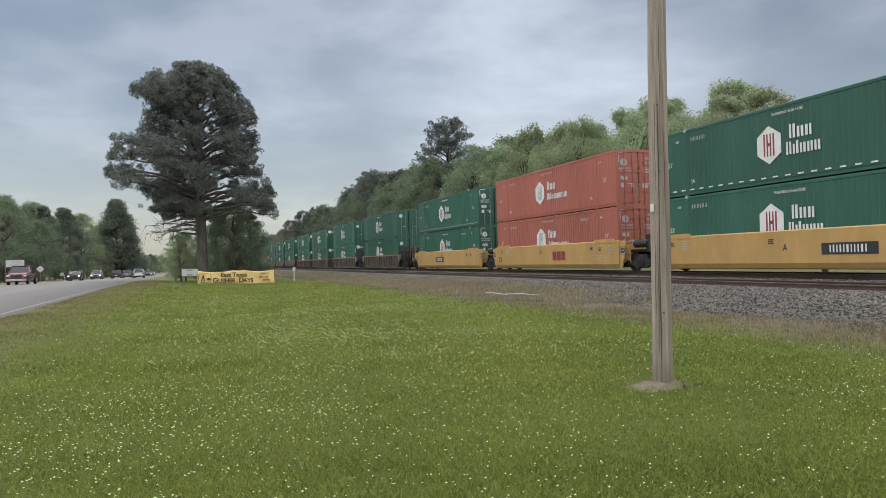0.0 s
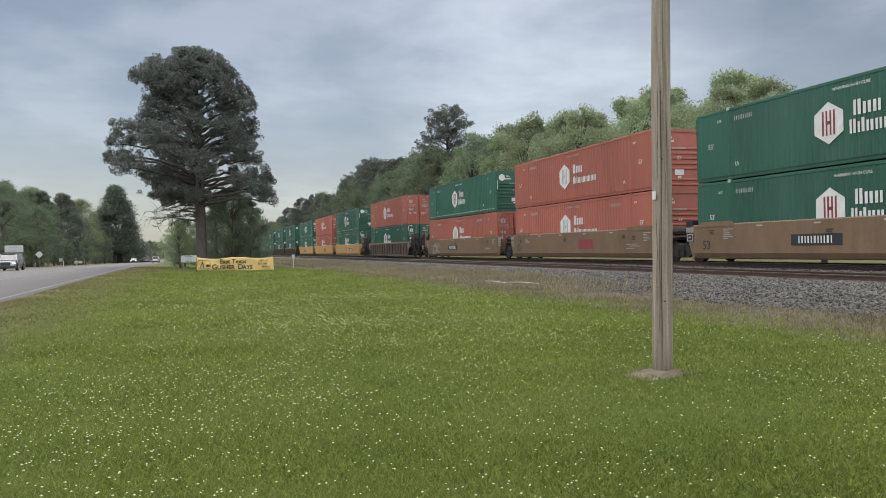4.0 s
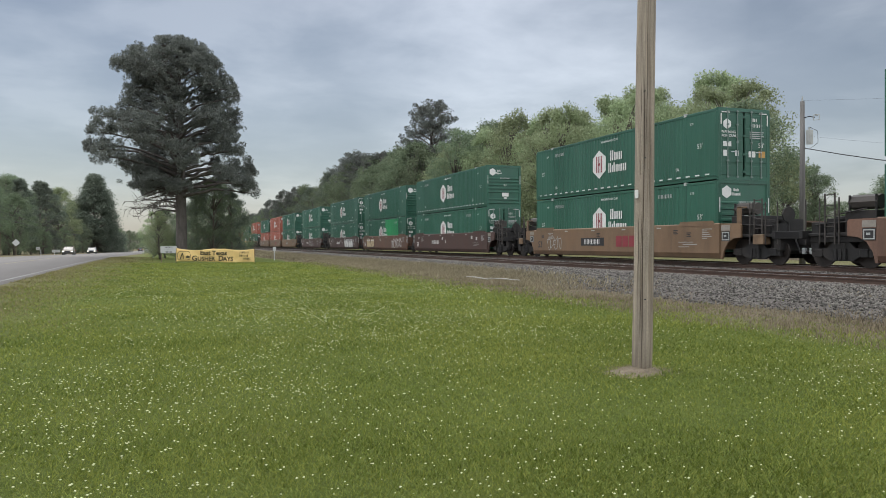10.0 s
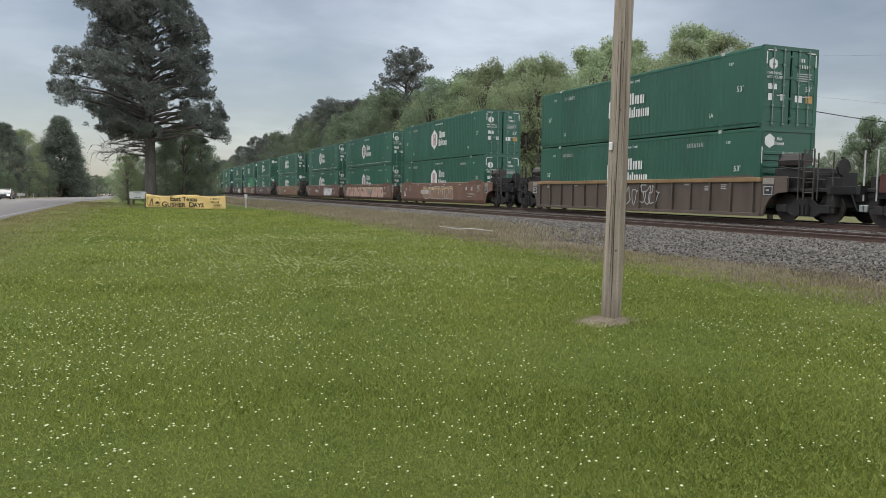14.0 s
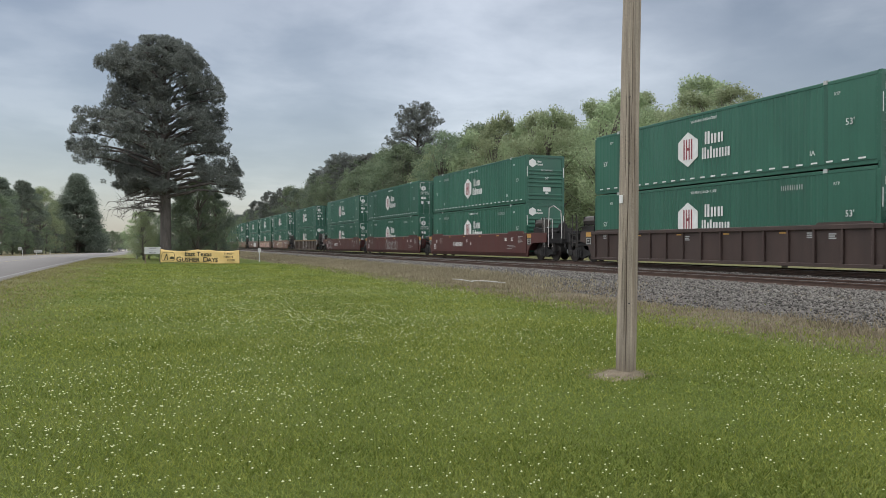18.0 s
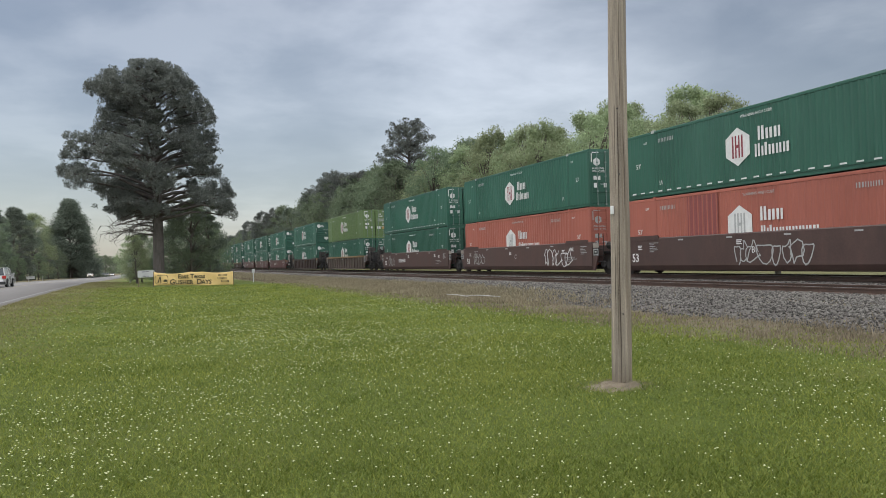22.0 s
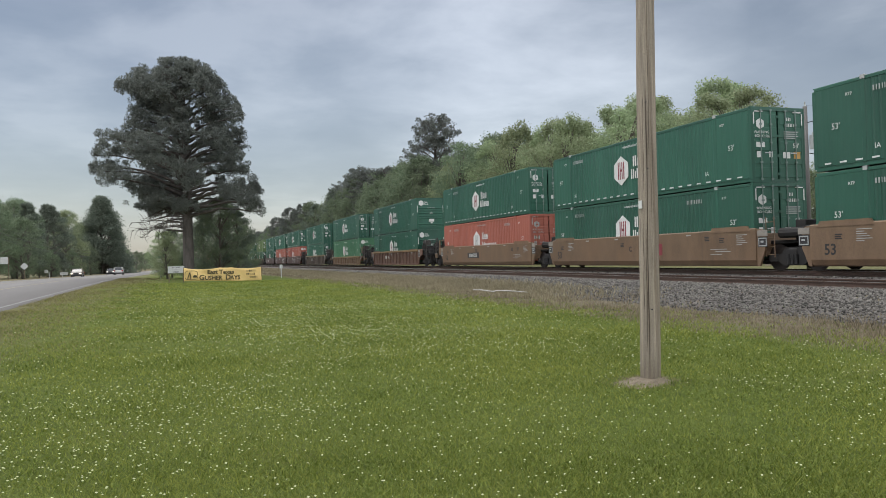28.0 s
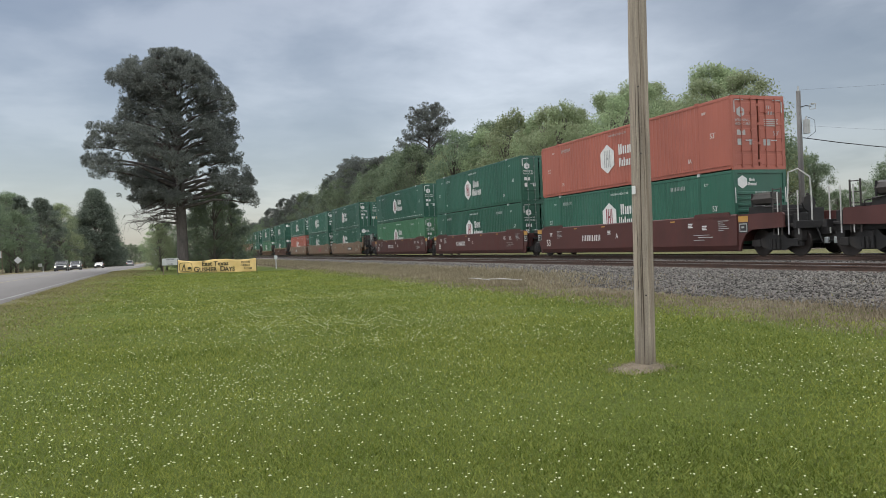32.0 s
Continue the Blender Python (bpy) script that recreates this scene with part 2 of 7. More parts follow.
M["paint_yellow"] = material("yellow_road_paint", (0.24, 0.205, 0.13), 0.7, 0.25, 2, 30, dirt=(0.25, 0.2, 0.1), dirt_amt=0.8)
M["bark_pine"] = material("pine_bark", (0.087, 0.076, 0.069), 0.9, 0.4, 3, 12, bump=0.03, streak=(1, 1, 0.3))
M["pole_grey"] = material("grey_creosoted_pole", (0.12, 0.115, 0.11), 0.85, 0.3, 6, 40, bump=0.006, streak=(1, 1, 0.05))
M["bark"] = material("grey_bark", (0.11, 0.095, 0.08), 0.9, 0.35, 3, 14, bump=0.02, streak=(1, 1, 0.3))
M["pole_wood"] = material("weathered_pole_wood", (0.285, 0.240, 0.190), 0.85, 0.38, 26, 70, bump=0.012, dirt=(0.120, 0.088, 0.062), dirt_amt=0.9, streak=(1, 1, 0.03))
M["soil"] = material("bare_soil", (0.185, 0.150, 0.110), 0.95, 0.35, 9, 60, bump=0.03, dirt=(0.10, 0.085, 0.05), dirt_amt=0.7)
M["crack_wood"] = material("dark_cracked_wood", (0.075, 0.055, 0.043), 0.9, 0.3, 9, 40)
M["leaf_pine"] = leaf_material("pine_needles", (0.100, 0.110, 0.102), (0.190, 0.204, 0.182), 0.5)
M["leaf_oak"] = leaf_material("broadleaf_green", (0.110, 0.148, 0.094), (0.205, 0.252, 0.154), 0.5)
M["leaf_spring"] = leaf_material("spring_leaf", (0.190, 0.236, 0.132), (0.330, 0.385, 0.222), 0.5)
M["leaf_dark"] = leaf_material("dark_evergreen", (0.095, 0.118, 0.094), (0.165, 0.192, 0.146), 0.5)
M["grass"] = leaf_material("lawn_grass", (0.082, 0.114, 0.016), (0.266, 0.288, 0.064), 0.4, nscale=0.33, share_n=0.6, lo=0.28, hi=0.74)
M["worn_grass"] = leaf_material("worn_roadside_grass", (0.115, 0.112, 0.045), (0.262, 0.232, 0.110), 0.35)
M["dry_grass"] = leaf_material("dry_verge_grass", (0.135, 0.115, 0.072), (0.325, 0.275, 0.19), 0.35)
M["clover"] = material("clover_white", (0.66, 0.68, 0.44), 0.8, 0.1, 30, 90)


# ---------------- mesh helpers ----------------
def part(name, bm, mat, parent=None, label="", smooth=False):
    me = bpy.data.meshes.new(name)
    bm.to_mesh(me)
    bm.free()
    if smooth:
        me.shade_smooth()
    me.materials.append(M[mat] if isinstance(mat, str) else mat)
    ob = new(name, me)
    ob.parent = parent
    if label:
        ob["label"] = label
    return ob


def share(name, me, parent, label="", loc=None):
    ob = new(name, me)
    ob.parent = parent
    if loc:
        ob.location = loc
    if label:
        ob["label"] = label
    return ob


def empty(name, m, label, category, group=""):
    e = new(name)
    e.empty_display_size = 0.2
    e.matrix_basis = m
    return tagged(e, label, category, group)


def box(bm, x0, x1, y0, y1, z0, z1, bev=0.0):
    vs = [bm.verts.new((x, y, z)) for z in (z0, z1) for y in (y0, y1) for x in (x0, x1)]
    fs = [bm.faces.new([vs[i] for i in q]) for q in ((0, 2, 3, 1), (4, 5, 7, 6), (0, 1, 5, 4), (2, 6, 7, 3), (0, 4, 6, 2), (1, 3, 7, 5))]
    if bev:
        edges = list({e for f in fs for e in f.edges})
        bmesh.ops.bevel(bm, geom=edges, offset=bev, segments=1, affect="EDGES", clamp_overlap=True)


def tube(bm, pts, radii, n=8, caps=True):
    """A round bar through the points, with a radius at each."""
    rings = []
    pts = [Vector(p) for p in pts]
    if isinstance(radii, (int, float)):
        radii = [radii] * len(pts)
    ref = None
    for i, p in enumerate(pts):
        d = (pts[min(i + 1, len(pts) - 1)] - pts[max(i - 1, 0)]).normalized()
        if ref is None:
            ref = Vector((1, 0, 0)) if abs(d.x) < 0.8 else Vector((0, 0, 1))
        u = (ref - d * ref.dot(d)).normalized()
        ref = u
        v = d.cross(u)
        rings.append([bm.verts.new(p + (u * math.cos(a) + v * math.sin(a)) * radii[i]) for a in [2 * math.pi * k / n for k in range(n)]])
    for a, b in zip(rings, rings[1:]):
        for k in range(n):
            bm.faces.new((a[k], a[(k + 1) % n], b[(k + 1) % n], b[k]))
    if caps:
        bm.faces.new(rings[0][::-1])
        bm.faces.new(rings[-1])


def prism(bm, outline, axis, lo, hi):
    """An outline of 2D points swept along an axis; outline in the other two axes in xyz order."""
    def at(p, w):
        c = list(p)
        c.insert("xyz".index(axis), w)
        return c
    a = [bm.verts.new(at(p, lo)) for p in outline]
    b = [bm.verts.new(at(p, hi)) for p in outline]
    n = len(a)
    for i in range(n):
        bm.faces.new((a[i], a[(i + 1) % n], b[(i + 1) % n], b[i]))
    bm.faces.new(a[::-1])
    bm.faces.new(b)
    bmesh.ops.recalc_face_normals(bm, faces=bm.faces[:])


def mesh_np(name, verts, faces, mat, smooth=False):
    """A mesh from arrays: verts (n,3), faces (m,3 or 4)."""
    me = bpy.data.meshes.new(name)
    verts, faces = np.asarray(verts, np.float32), np.asarray(faces, np.int32)
    k = faces.shape[1]
    me.vertices.add(len(verts))
    me.vertices.foreach_set("co", verts.ravel())
    me.loops.add(faces.size)
    me.loops.foreach_set("vertex_index", faces.ravel())
    me.polygons.add(len(faces))
    me.polygons.foreach_set("loop_start", np.arange(0, faces.size, k, dtype=np.int32))
    me.polygons.foreach_set("loop_total", np.full(len(faces), k, np.int32))
    me.update(calc_edges=True)
    me.materials.append(M[mat])
    if smooth:
        me.shade_smooth()
    return me


TEXTS = {}


def text_mesh(words, size, mat, bold=0.0):
    """Flat lettering in the xy plane, centred on its origin."""
    key = (words, size, mat, bold)
    if key not in TEXTS:
        cu = bpy.data.curves.new("lettering", "FONT")
        cu.body, cu.size, cu.align_x, cu.align_y = words, size, "CENTER", "CENTER"
        cu.resolution_u, cu.extrude, cu.offset = 2, 0.002, bold
        ob = bpy.data.objects.new("lettering", cu)
        scene.collection.objects.link(ob)
        dg = bpy.context.evaluated_depsgraph_get()
        me = bpy.data.meshes.new_from_object(ob.evaluated_get(dg))
        bpy.data.objects.remove(ob)
        me.materials.clear()
        me.materials.append(M[mat])
        TEXTS[key] = me
    return TEXTS[key]


# turns from lettering in the xy plane to a face seen from -x or from -y
FACE_WEST = Euler((radians(90), 0, radians(-90))).to_matrix().to_4x4()
FACE_SOUTH = Euler((radians(90), 0, 0)).to_matrix().to_4x4()


def lettering(name, words, size, mat, parent, at, facing, bold=0.0):
    ob = new(name, text_mesh(words, size, mat, bold))
    ob.parent = parent
    ob.matrix_basis = Matrix.Translation(at) @ facing
    return ob

# ---------------- the setting: ground, road, tracks ----------------
TRACK_X, TRACK_Z = 21.935, 0.74      # main track: centre line and top of rail
SIDING_X, SIDING_Z = 17.65, 0.63
POLE_X, POLE_Y = 5.43, 8.05        # foot of the pole on the lawn
ROAD_E, ROAD_W = -5.85, -19.6
ROAD_C, ROAD_H = -12.72, 6.87


def sstep(a, b, x):
    t = np.clip((x - a) / (b - a), 0, 1)
    return t * t * (3 - 2 * t)


def road_z(y):
    return 0.15 + 0.10 * sstep(20, 65, y) - 0.0080 * np.maximum(y - 88, 0) + 0.0000033 * np.maximum(y - 88, 0) ** 2


def ground_z(x, y):
    base = -0.0065 * np.maximum(y - 80, 0) + 0.000004 * np.maximum(y - 80, 0) ** 2
    west = road_z(y) - 0.06
    z = base + (west - base) * sstep(1.5, ROAD_E - 0.1, x)
    z = z + (0.45 - z) * sstep(12.5, 16.0, x) * (1 - sstep(60, 300, y) * 0.2)
    return z


def make_ground():
    xs = np.unique(np.concatenate([np.linspace(-900, -60, 12), np.linspace(-60, -21, 12), np.linspace(-21, 16, 104), np.linspace(16, 60, 24), np.linspace(60, 900, 14)]))
    ys = np.unique(np.concatenate([np.linspace(-800, -12, 10), np.linspace(-12, 50, 120), np.linspace(50, 200, 50), np.linspace(200, 1500, 26)]))
    gx, gy = np.meshgrid(xs, ys)
    rough = np.array([noise.noise((x * 0.35, y * 0.35, 0.0)) * 0.03 + noise.noise((x * 1.3, y * 1.3, 4.0)) * 0.012 for x, y in zip(gx.ravel(), gy.ravel())])
    inside = (gx.ravel() > ROAD_E + 0.1) & (gx.ravel() < 13) & (gy.ravel() < 150)
    gz = ground_z(gx, gy).ravel() + np.where(inside, rough, 0)
    onroad = (gx.ravel() < ROAD_E - 0.2) & (gx.ravel() > ROAD_W + 0.2)
    gz = np.where(onroad, gz - 0.06, gz)
    n, m = len(xs), len(ys)
    i = (np.arange(m - 1)[:, None] * n + np.arange(n - 1)[None]).ravel()
    me = mesh_np("ground", np.stack([gx.ravel(), gy.ravel(), gz], 1), np.stack([i, i + 1, i + n + 1, i + n], 1), "ground", True)
    return tagged(new("ground", me), "mown clover lawn with a dry grass verge along the ballast", "ground", kind="structure")


def ground_material():
    m = bpy.data.materials.new("lawn_ground")
    m.use_nodes = True
    nt = m.node_tree
    b = nt.nodes["Principled BSDF"]
    tc = nt.nodes.new("ShaderNodeTexCoord")
    vec = tc.outputs["Object"]
    sep = nt.nodes.new("ShaderNodeSeparateXYZ")
    link(nt, vec, sep.inputs[0])
    big = noise_node(nt, vec, 0.22, 5, 0.6)
    mid = noise_node(nt, vec, 1.6, 5, 0.65)
    fine = noise_node(nt, vec, 45, 4, 0.7)
    lawn = ramp(nt, big, [(0.3, (0.078, 0.108, 0.022)), (0.55, (0.108, 0.132, 0.032)), (0.72, (0.150, 0.150, 0.048))])
    lawn = mix_col(nt, 1.0, lawn, ramp(nt, mid, [(0.3, (0.75, 0.8, 0.7)), (0.7, (1.2, 1.15, 1.2))]), "MULTIPLY")
    lawn = mix_col(nt, 1.0, lawn, ramp(nt, fine, [(0.3, (0.6, 0.62, 0.6)), (0.7, (1.3, 1.3, 1.3))]), "MULTIPLY")
    dry = ramp(nt, mid, [(0.3, (0.11, 0.094, 0.062)), (0.7, (0.215, 0.18, 0.128))])
    dry = mix_col(nt, 1.0, dry, ramp(nt, fine, [(0.3, (0.55, 0.55, 0.55)), (0.7, (1.25, 1.25, 1.25))]), "MULTIPLY")
    # verge along the ballast, with a ragged edge
    e = math_node(nt, "ADD", sep.outputs[0], math_node(nt, "MULTIPLY", math_node(nt, "SUBTRACT", mid, 0.5), 2.6))
    verge = ramp(nt, math_node(nt, "MULTIPLY", math_node(nt, "SUBTRACT", e, 9.3), 0.5), [(0.0, (0, 0, 0)), (1.0, (1, 1, 1))])
    far = ramp(nt, math_node(nt, "MULTIPLY", math_node(nt, "SUBTRACT", sep.outputs[0], 24.5), 0.25), [(0.0, (1, 1, 1)), (1.0, (0.55, 0.55, 0.55))])
    c = mix_col(nt, math_node(nt, "MULTIPLY", verge, far), lawn, dry)
    # worn strip beside the road
    w = math_node(nt, "ADD", sep.outputs[0], math_node(nt, "MULTIPLY", math_node(nt, "SUBTRACT", mid, 0.5), 1.8))
    worn = ramp(nt, math_node(nt, "MULTIPLY", math_node(nt, "ADD", w, 6.2), 0.22), [(0.0, (0.9,) * 3), (0.18, (0.6,) * 3), (0.9, (0, 0, 0))])
    c = mix_col(nt, worn, c, ramp(nt, fine, [(0.3, (0.10, 0.085, 0.05)), (0.7, (0.22, 0.19, 0.12))]))
    link(nt, c, b.inputs["Base Color"])
    b.inputs["Roughness"].default_value = 0.95
    b.inputs["Specular IOR Level"].default_value = 0.1
    bp = nt.nodes.new("ShaderNodeBump")
    bp.inputs["Distance"].default_value = 0.03
    link(nt, fine, bp.inputs["Height"])
    link(nt, bp.outputs[0], b.inputs["Normal"])
    return m


M["ballast"] = material("ballast_bed", (0.095, 0.085, 0.077), 0.95, 0.3, 1.2, 22, bump=0.03, dirt=(0.12, 0.10, 0.085), dirt_amt=0.6)
M["ground"] = ground_material()
make_ground()


def strip(name, xs, zs, y0, y1, step, mat, zfun=None, thick=0.12):
    """A band along y with a cross-section of points (x, z); zfun(y) is added; it has an underside."""
    ys = np.arange(y0, y1 + step, step)
    prof = list(zip(xs, zs)) + [(x, z - thick) for x, z in list(zip(xs, zs))[::-1]]
    k = len(prof)
    v = np.array([(x, y, z + (zfun(y) if zfun else 0)) for y in ys for x, z in prof])
    i = (np.arange(len(ys) - 1)[:, None] * k + np.arange(k)[None]).ravel()
    j = (np.arange(len(ys) - 1)[:, None] * k + (np.arange(k)[None] + 1) % k).ravel()
    return new(name, mesh_np(name, v, np.stack([i, j, j + k, i + k], 1), mat))


tagged(strip("road", [ROAD_W, ROAD_C, ROAD_E], [-0.04, 0.05, -0.04], -700, 900, 5, "asphalt", road_z), "worn grey asphalt highway with painted edge lines", "road", kind="structure")
for name, xa, xb, mt in (("edge_line", ROAD_E - 0.55, ROAD_E - 0.43, "paint"), ("edge_line", ROAD_W + 0.43, ROAD_W + 0.55, "paint"),
                         ("centre_line", -10.8, -10.68, "paint_yellow"), ("centre_line", -14.72, -14.6, "paint_yellow")):
    f = lambda x: 0.05 - abs(x - ROAD_C) / ROAD_H * 0.09 + 0.006
    tagged(strip(name, [xa, xb], [f(xa), f(xb)], -700, 500, 5, mt, road_z, 0.01), "faded painted road line", "road marking", kind="structure")


# ballast bed under both tracks
BED_X, BED_Z = [12.7, 13.6, 14.6, 15.7, 19.8, 20.2, 24.2, 26.6], [-0.02, 0.11, 0.30, 0.455, 0.455, 0.56, 0.56, 0.25]
tagged(strip("ballast_bed", BED_X, BED_Z,
             -60, 900, 6, "ballast", None, 0.5), "grey crushed-stone ballast bed with weeds at its toe", "ballast", kind="structure")


def rail_mesh():
    bm = bmesh.new()
    o = [(-0.07, 0), (0.07, 0), (0.07, 0.02), (0.012, 0.035), (0.012, 0.125), (0.036, 0.135), (0.036, 0.166), (-0.036, 0.166), (-0.036, 0.135), (-0.012, 0.125), (-0.012, 0.035), (-0.07, 0.02)]
    prism(bm, o, "y", -60, 900)
    return bm


def make_track(label, x, z):
    t = empty("railway_track", pose(x, 0, z - 0.172), label, "railway track")
    t["kind"] = "structure"
    for sx in (-0.753, 0.753):
        r = part("rail", rail_mesh(), "rail", t, "rust-brown steel rail with a worn bright head")
        r.location = (sx, 0, 0)
        bm = bmesh.new()
        box(bm, -0.030, 0.030, -60, 900, 0.1665, 0.172)
        h = part("rail_head", bm, "rail_head", r)
    bm = bmesh.new()
    box(bm, -1.3, 1.3, -0.115, 0.115, -0.15, -0.012, 0.01)
    me = bpy.data.meshes.new("tie")
    bm.to_mesh(me)
    bm.free()
    me.materials.append(M["tie"])
    rnd = random.Random(7 if z > 0.7 else 8)
    for k in range(60):
        o = share("tie", me, t, loc=(rnd.uniform(-0.05, 0.05), 2 + k * 0.52 + rnd.uniform(-0.03, 0.03), rnd.uniform(-0.015, 0.01)))
        o.rotation_euler.z = rnd.uniform(-0.02, 0.02)
    bm = bmesh.new()
    for k in range(350):
        y = 2 + (60 + k) * 0.52
        box(bm, -1.3, 1.3, y - 0.115, y + 0.115, -0.15, -0.012)
    tagged(part("far_ties", bm, "tie", t), kind="stuff")


make_track("main railway track on timber ties in ballast", TRACK_X, TRACK_Z)
make_track("siding track on timber ties in ballast", SIDING_X, SIDING_Z)

# ---------------- the train ----------------
SPEED = 20.6425          # metres a second along +y
CL, CW, CH = 16.15, 2.59, 2.896
POSTS = (2.06, 14.09)    # lengthwise places of the intermediate posts, from the front


def bm_mesh(name, bm, mat):
    me = bpy.data.meshes.new(name)
    bm.to_mesh(me)
    bm.free()
    me.materials.append(M[mat])
    return me


def corrugated(x, y0, y1, z0, z1, sign, pitch=0.27, depth=0.017):
    """A pressed sheet wall: trapezoid ribs, with a thickness."""
    bm = bmesh.new()
    n = max(1, round((y1 - y0) / pitch))
    p = (y1 - y0) / n
    pts = []
    for i in range(n):
        a = y0 + i * p
        pts += [(a, 0), (a + 0.14 * p, 0), (a + 0.32 * p, depth), (a + 0.82 * p, depth)]
    pts.append((y1, 0))
    rows = [[bm.verts.new((x + sign * d, y, z)) for y, d in pts] for z in (z0, z1)]
    for i in range(len(pts) - 1):
        f = (rows[0][i], rows[0][i + 1], rows[1][i + 1], rows[1][i])
        bm.faces.new(f if sign > 0 else f[::-1])
    return bm


SHARED = {}


def container_meshes(col):
    """Shared meshes of one colour; local y runs forward, origin at the middle of the underside."""
    if col in SHARED:
        return SHARED[col]
    s = {}
    h = CL / 2
    f = lambda d: h - d
    w = CW / 2
    ya, yb, yc, yd = -h + 0.16, f(POSTS[1]) - 0.075, f(POSTS[0]) + 0.075, h - 0.13
    for nm, sg in (("side_panel", 1), ("side_panel_far", -1)):
        x = -sg * (w - 0.008)
        bm = corrugated(x, yb + 0.15, yc - 0.15, 0.19, CH - 0.13, sg)
        for a, b in ((ya, yb), (yc, yd)):
            t = corrugated(x, a, b, 0.19, CH - 0.13, sg, 0.33, 0.005)
            me = bpy.data.meshes.new("t")
            t.to_mesh(me)
            t.free()
            bm.from_mesh(me)
            bpy.data.meshes.remove(me)
        s[nm] = bm_mesh("side_panel", bm, col)
    bm = bmesh.new()
    for sg in (-1, 1):
        x0, x1 = sorted((sg * (w - 0.07), sg * w))
        box(bm, x0, x1, -h + 0.1, h - 0.1, CH - 0.135, CH - 0.02, 0.012)
    s["top_rail"] = bm_mesh("top_rail", bm, col)
    bm = bmesh.new()
    for sg in (-1, 1):
        x0, x1 = sorted((sg * (w - 0.07), sg * (w + 0.002)))
        box(bm, x0, x1, -h + 0.1, h - 0.1, 0.03, 0.195, 0.012)
        box(bm, *sorted((sg * (w - 0.07), sg * (w + 0.03))), -h + 0.16, h - 0.16, 0.178, 0.198)
    s["bottom_rail"] = bm_mesh("bottom_rail", bm, col)
    for nm, ys in (("corner_post", (-h + 0.08, h - 0.08)),):
        bm = bmesh.new()
        box(bm, -0.09, 0.09, -0.08, 0.08, 0.11, CH - 0.12, 0.015)
        s[nm] = bm_mesh(nm, bm, col)
    bm = bmesh.new()
    box(bm, -0.05, 0.05, -0.08, 0.08, 0.06, CH + 0.02, 0.012)
    s["stacking_post"] = bm_mesh("stacking_post", bm, col)
    bm = bmesh.new()
    box(bm, -0.055, 0.055, -0.085, 0.085, CH - 0.10, CH + 0.03)
    s["casting"] = bm_mesh("casting", bm, "mark_grey" if col != "red" else "red")
    bm = bmesh.new()
    box(bm, -w + 0.02, w - 0.02, -h + 0.05, h - 0.05, CH - 0.05, CH - 0.012)
    for i in range(28):
        y = -h + 0.5 + i * 0.56
        box(bm, -w + 0.1, w - 0.1, y, y + 0.2, CH - 0.012, CH - 0.002)
    s["roof"] = bm_mesh("roof", bm, col)
    bm = bmesh.new()
    box(bm, -w + 0.06, w - 0.06, -h + 0.1, h - 0.1, 0.05, 0.12)
    s["floor_pan"] = bm_mesh("floor_pan", bm, "iron")
    bm = bmesh.new()
    box(bm, -w + 0.1, w - 0.1, h - 0.10, h - 0.05, 0.1, CH - 0.1)
    s["front_wall"] = bm_mesh("front_wall", bm, col)
    # door end: header, sill, two leaves with panels
    bm = bmesh.new()
    ring = [[bm.verts.new((sx * (w - o), y, z)) for sx, z in ((-1, zb), (1, zb), (1, zt), (-1, zt))]
            for o, y, zb, zt in ((0.02, -h, 0.0, CH), (0.10, -h, 0.14, CH - 0.14), (0.10, -h + 0.12, 0.14, CH - 0.14), (0.02, -h + 0.12, 0.0, CH))]
    for i in range(4):
        for k in range(4):
            a, b = ring[i], ring[(i + 1) % 4]
            bm.faces.new((a[k], b[k], b[(k + 1) % 4], a[(k + 1) % 4]))
    bmesh.ops.recalc_face_normals(bm, faces=bm.faces[:])
    s["end_frame"] = bm_mesh("end_frame", bm, col)
    bm = bmesh.new()
    box(bm, -0.57, 0.57, 0.03, 0.075, 0.145, CH - 0.145)
    for z0 in np.linspace(0.2, CH - 0.65, 5):
        box(bm, -0.53, 0.53, 0.012, 0.03, z0, z0 + 0.38, 0.012)
    for sx in (-0.565, 0.565):
        for z0 in (0.3, 1.0, 1.75, 2.5):
            box(bm, sx - 0.05, sx + 0.05, 0.0, 0.03, z0, z0 + 0.09)
    s["door"] = bm_mesh("door", bm, col)
    bm = bmesh.new()
    tube(bm, [(0, 0, 0.08), (0, 0, CH - 0.08)], 0.022, 6)
    for z0 in (0.1, 0.75, 1.5, 2.2, CH - 0.16):
        box(bm, -0.05, 0.05, -0.03, 0.03, z0, z0 + 0.06)
    s["lock_rod"] = bm_mesh("lock_rod", bm, "rod" if col != "red" else col)
    bm = bmesh.new()
    box(bm, -0.28, 0.02, -0.03, -0.012, 1.12, 1.155)
    s["door_handle"] = bm_mesh("door_handle", bm, "steel")
    # blank end: sheet with deep cross ribs
    bm = bmesh.new()
    o = [(-h + 0.09, CH - 0.1), (-h + 0.09, 0.1), (-h + 0.04, 0.1)]
    for z0 in (0.22, 0.46, 0.98, 1.22, 1.46, 1.70, 1.92):
        o += [(-h + 0.04, z0), (-h - 0.005, z0 + 0.03), (-h - 0.005, z0 + 0.10), (-h + 0.04, z0 + 0.13)]
    prism(bm, o + [(-h + 0.04, CH - 0.1)], "x", -w + 0.1, w - 0.1)
    s["end_wall"] = bm_mesh("end_wall", bm, col)
    SHARED[col] = s
    return s


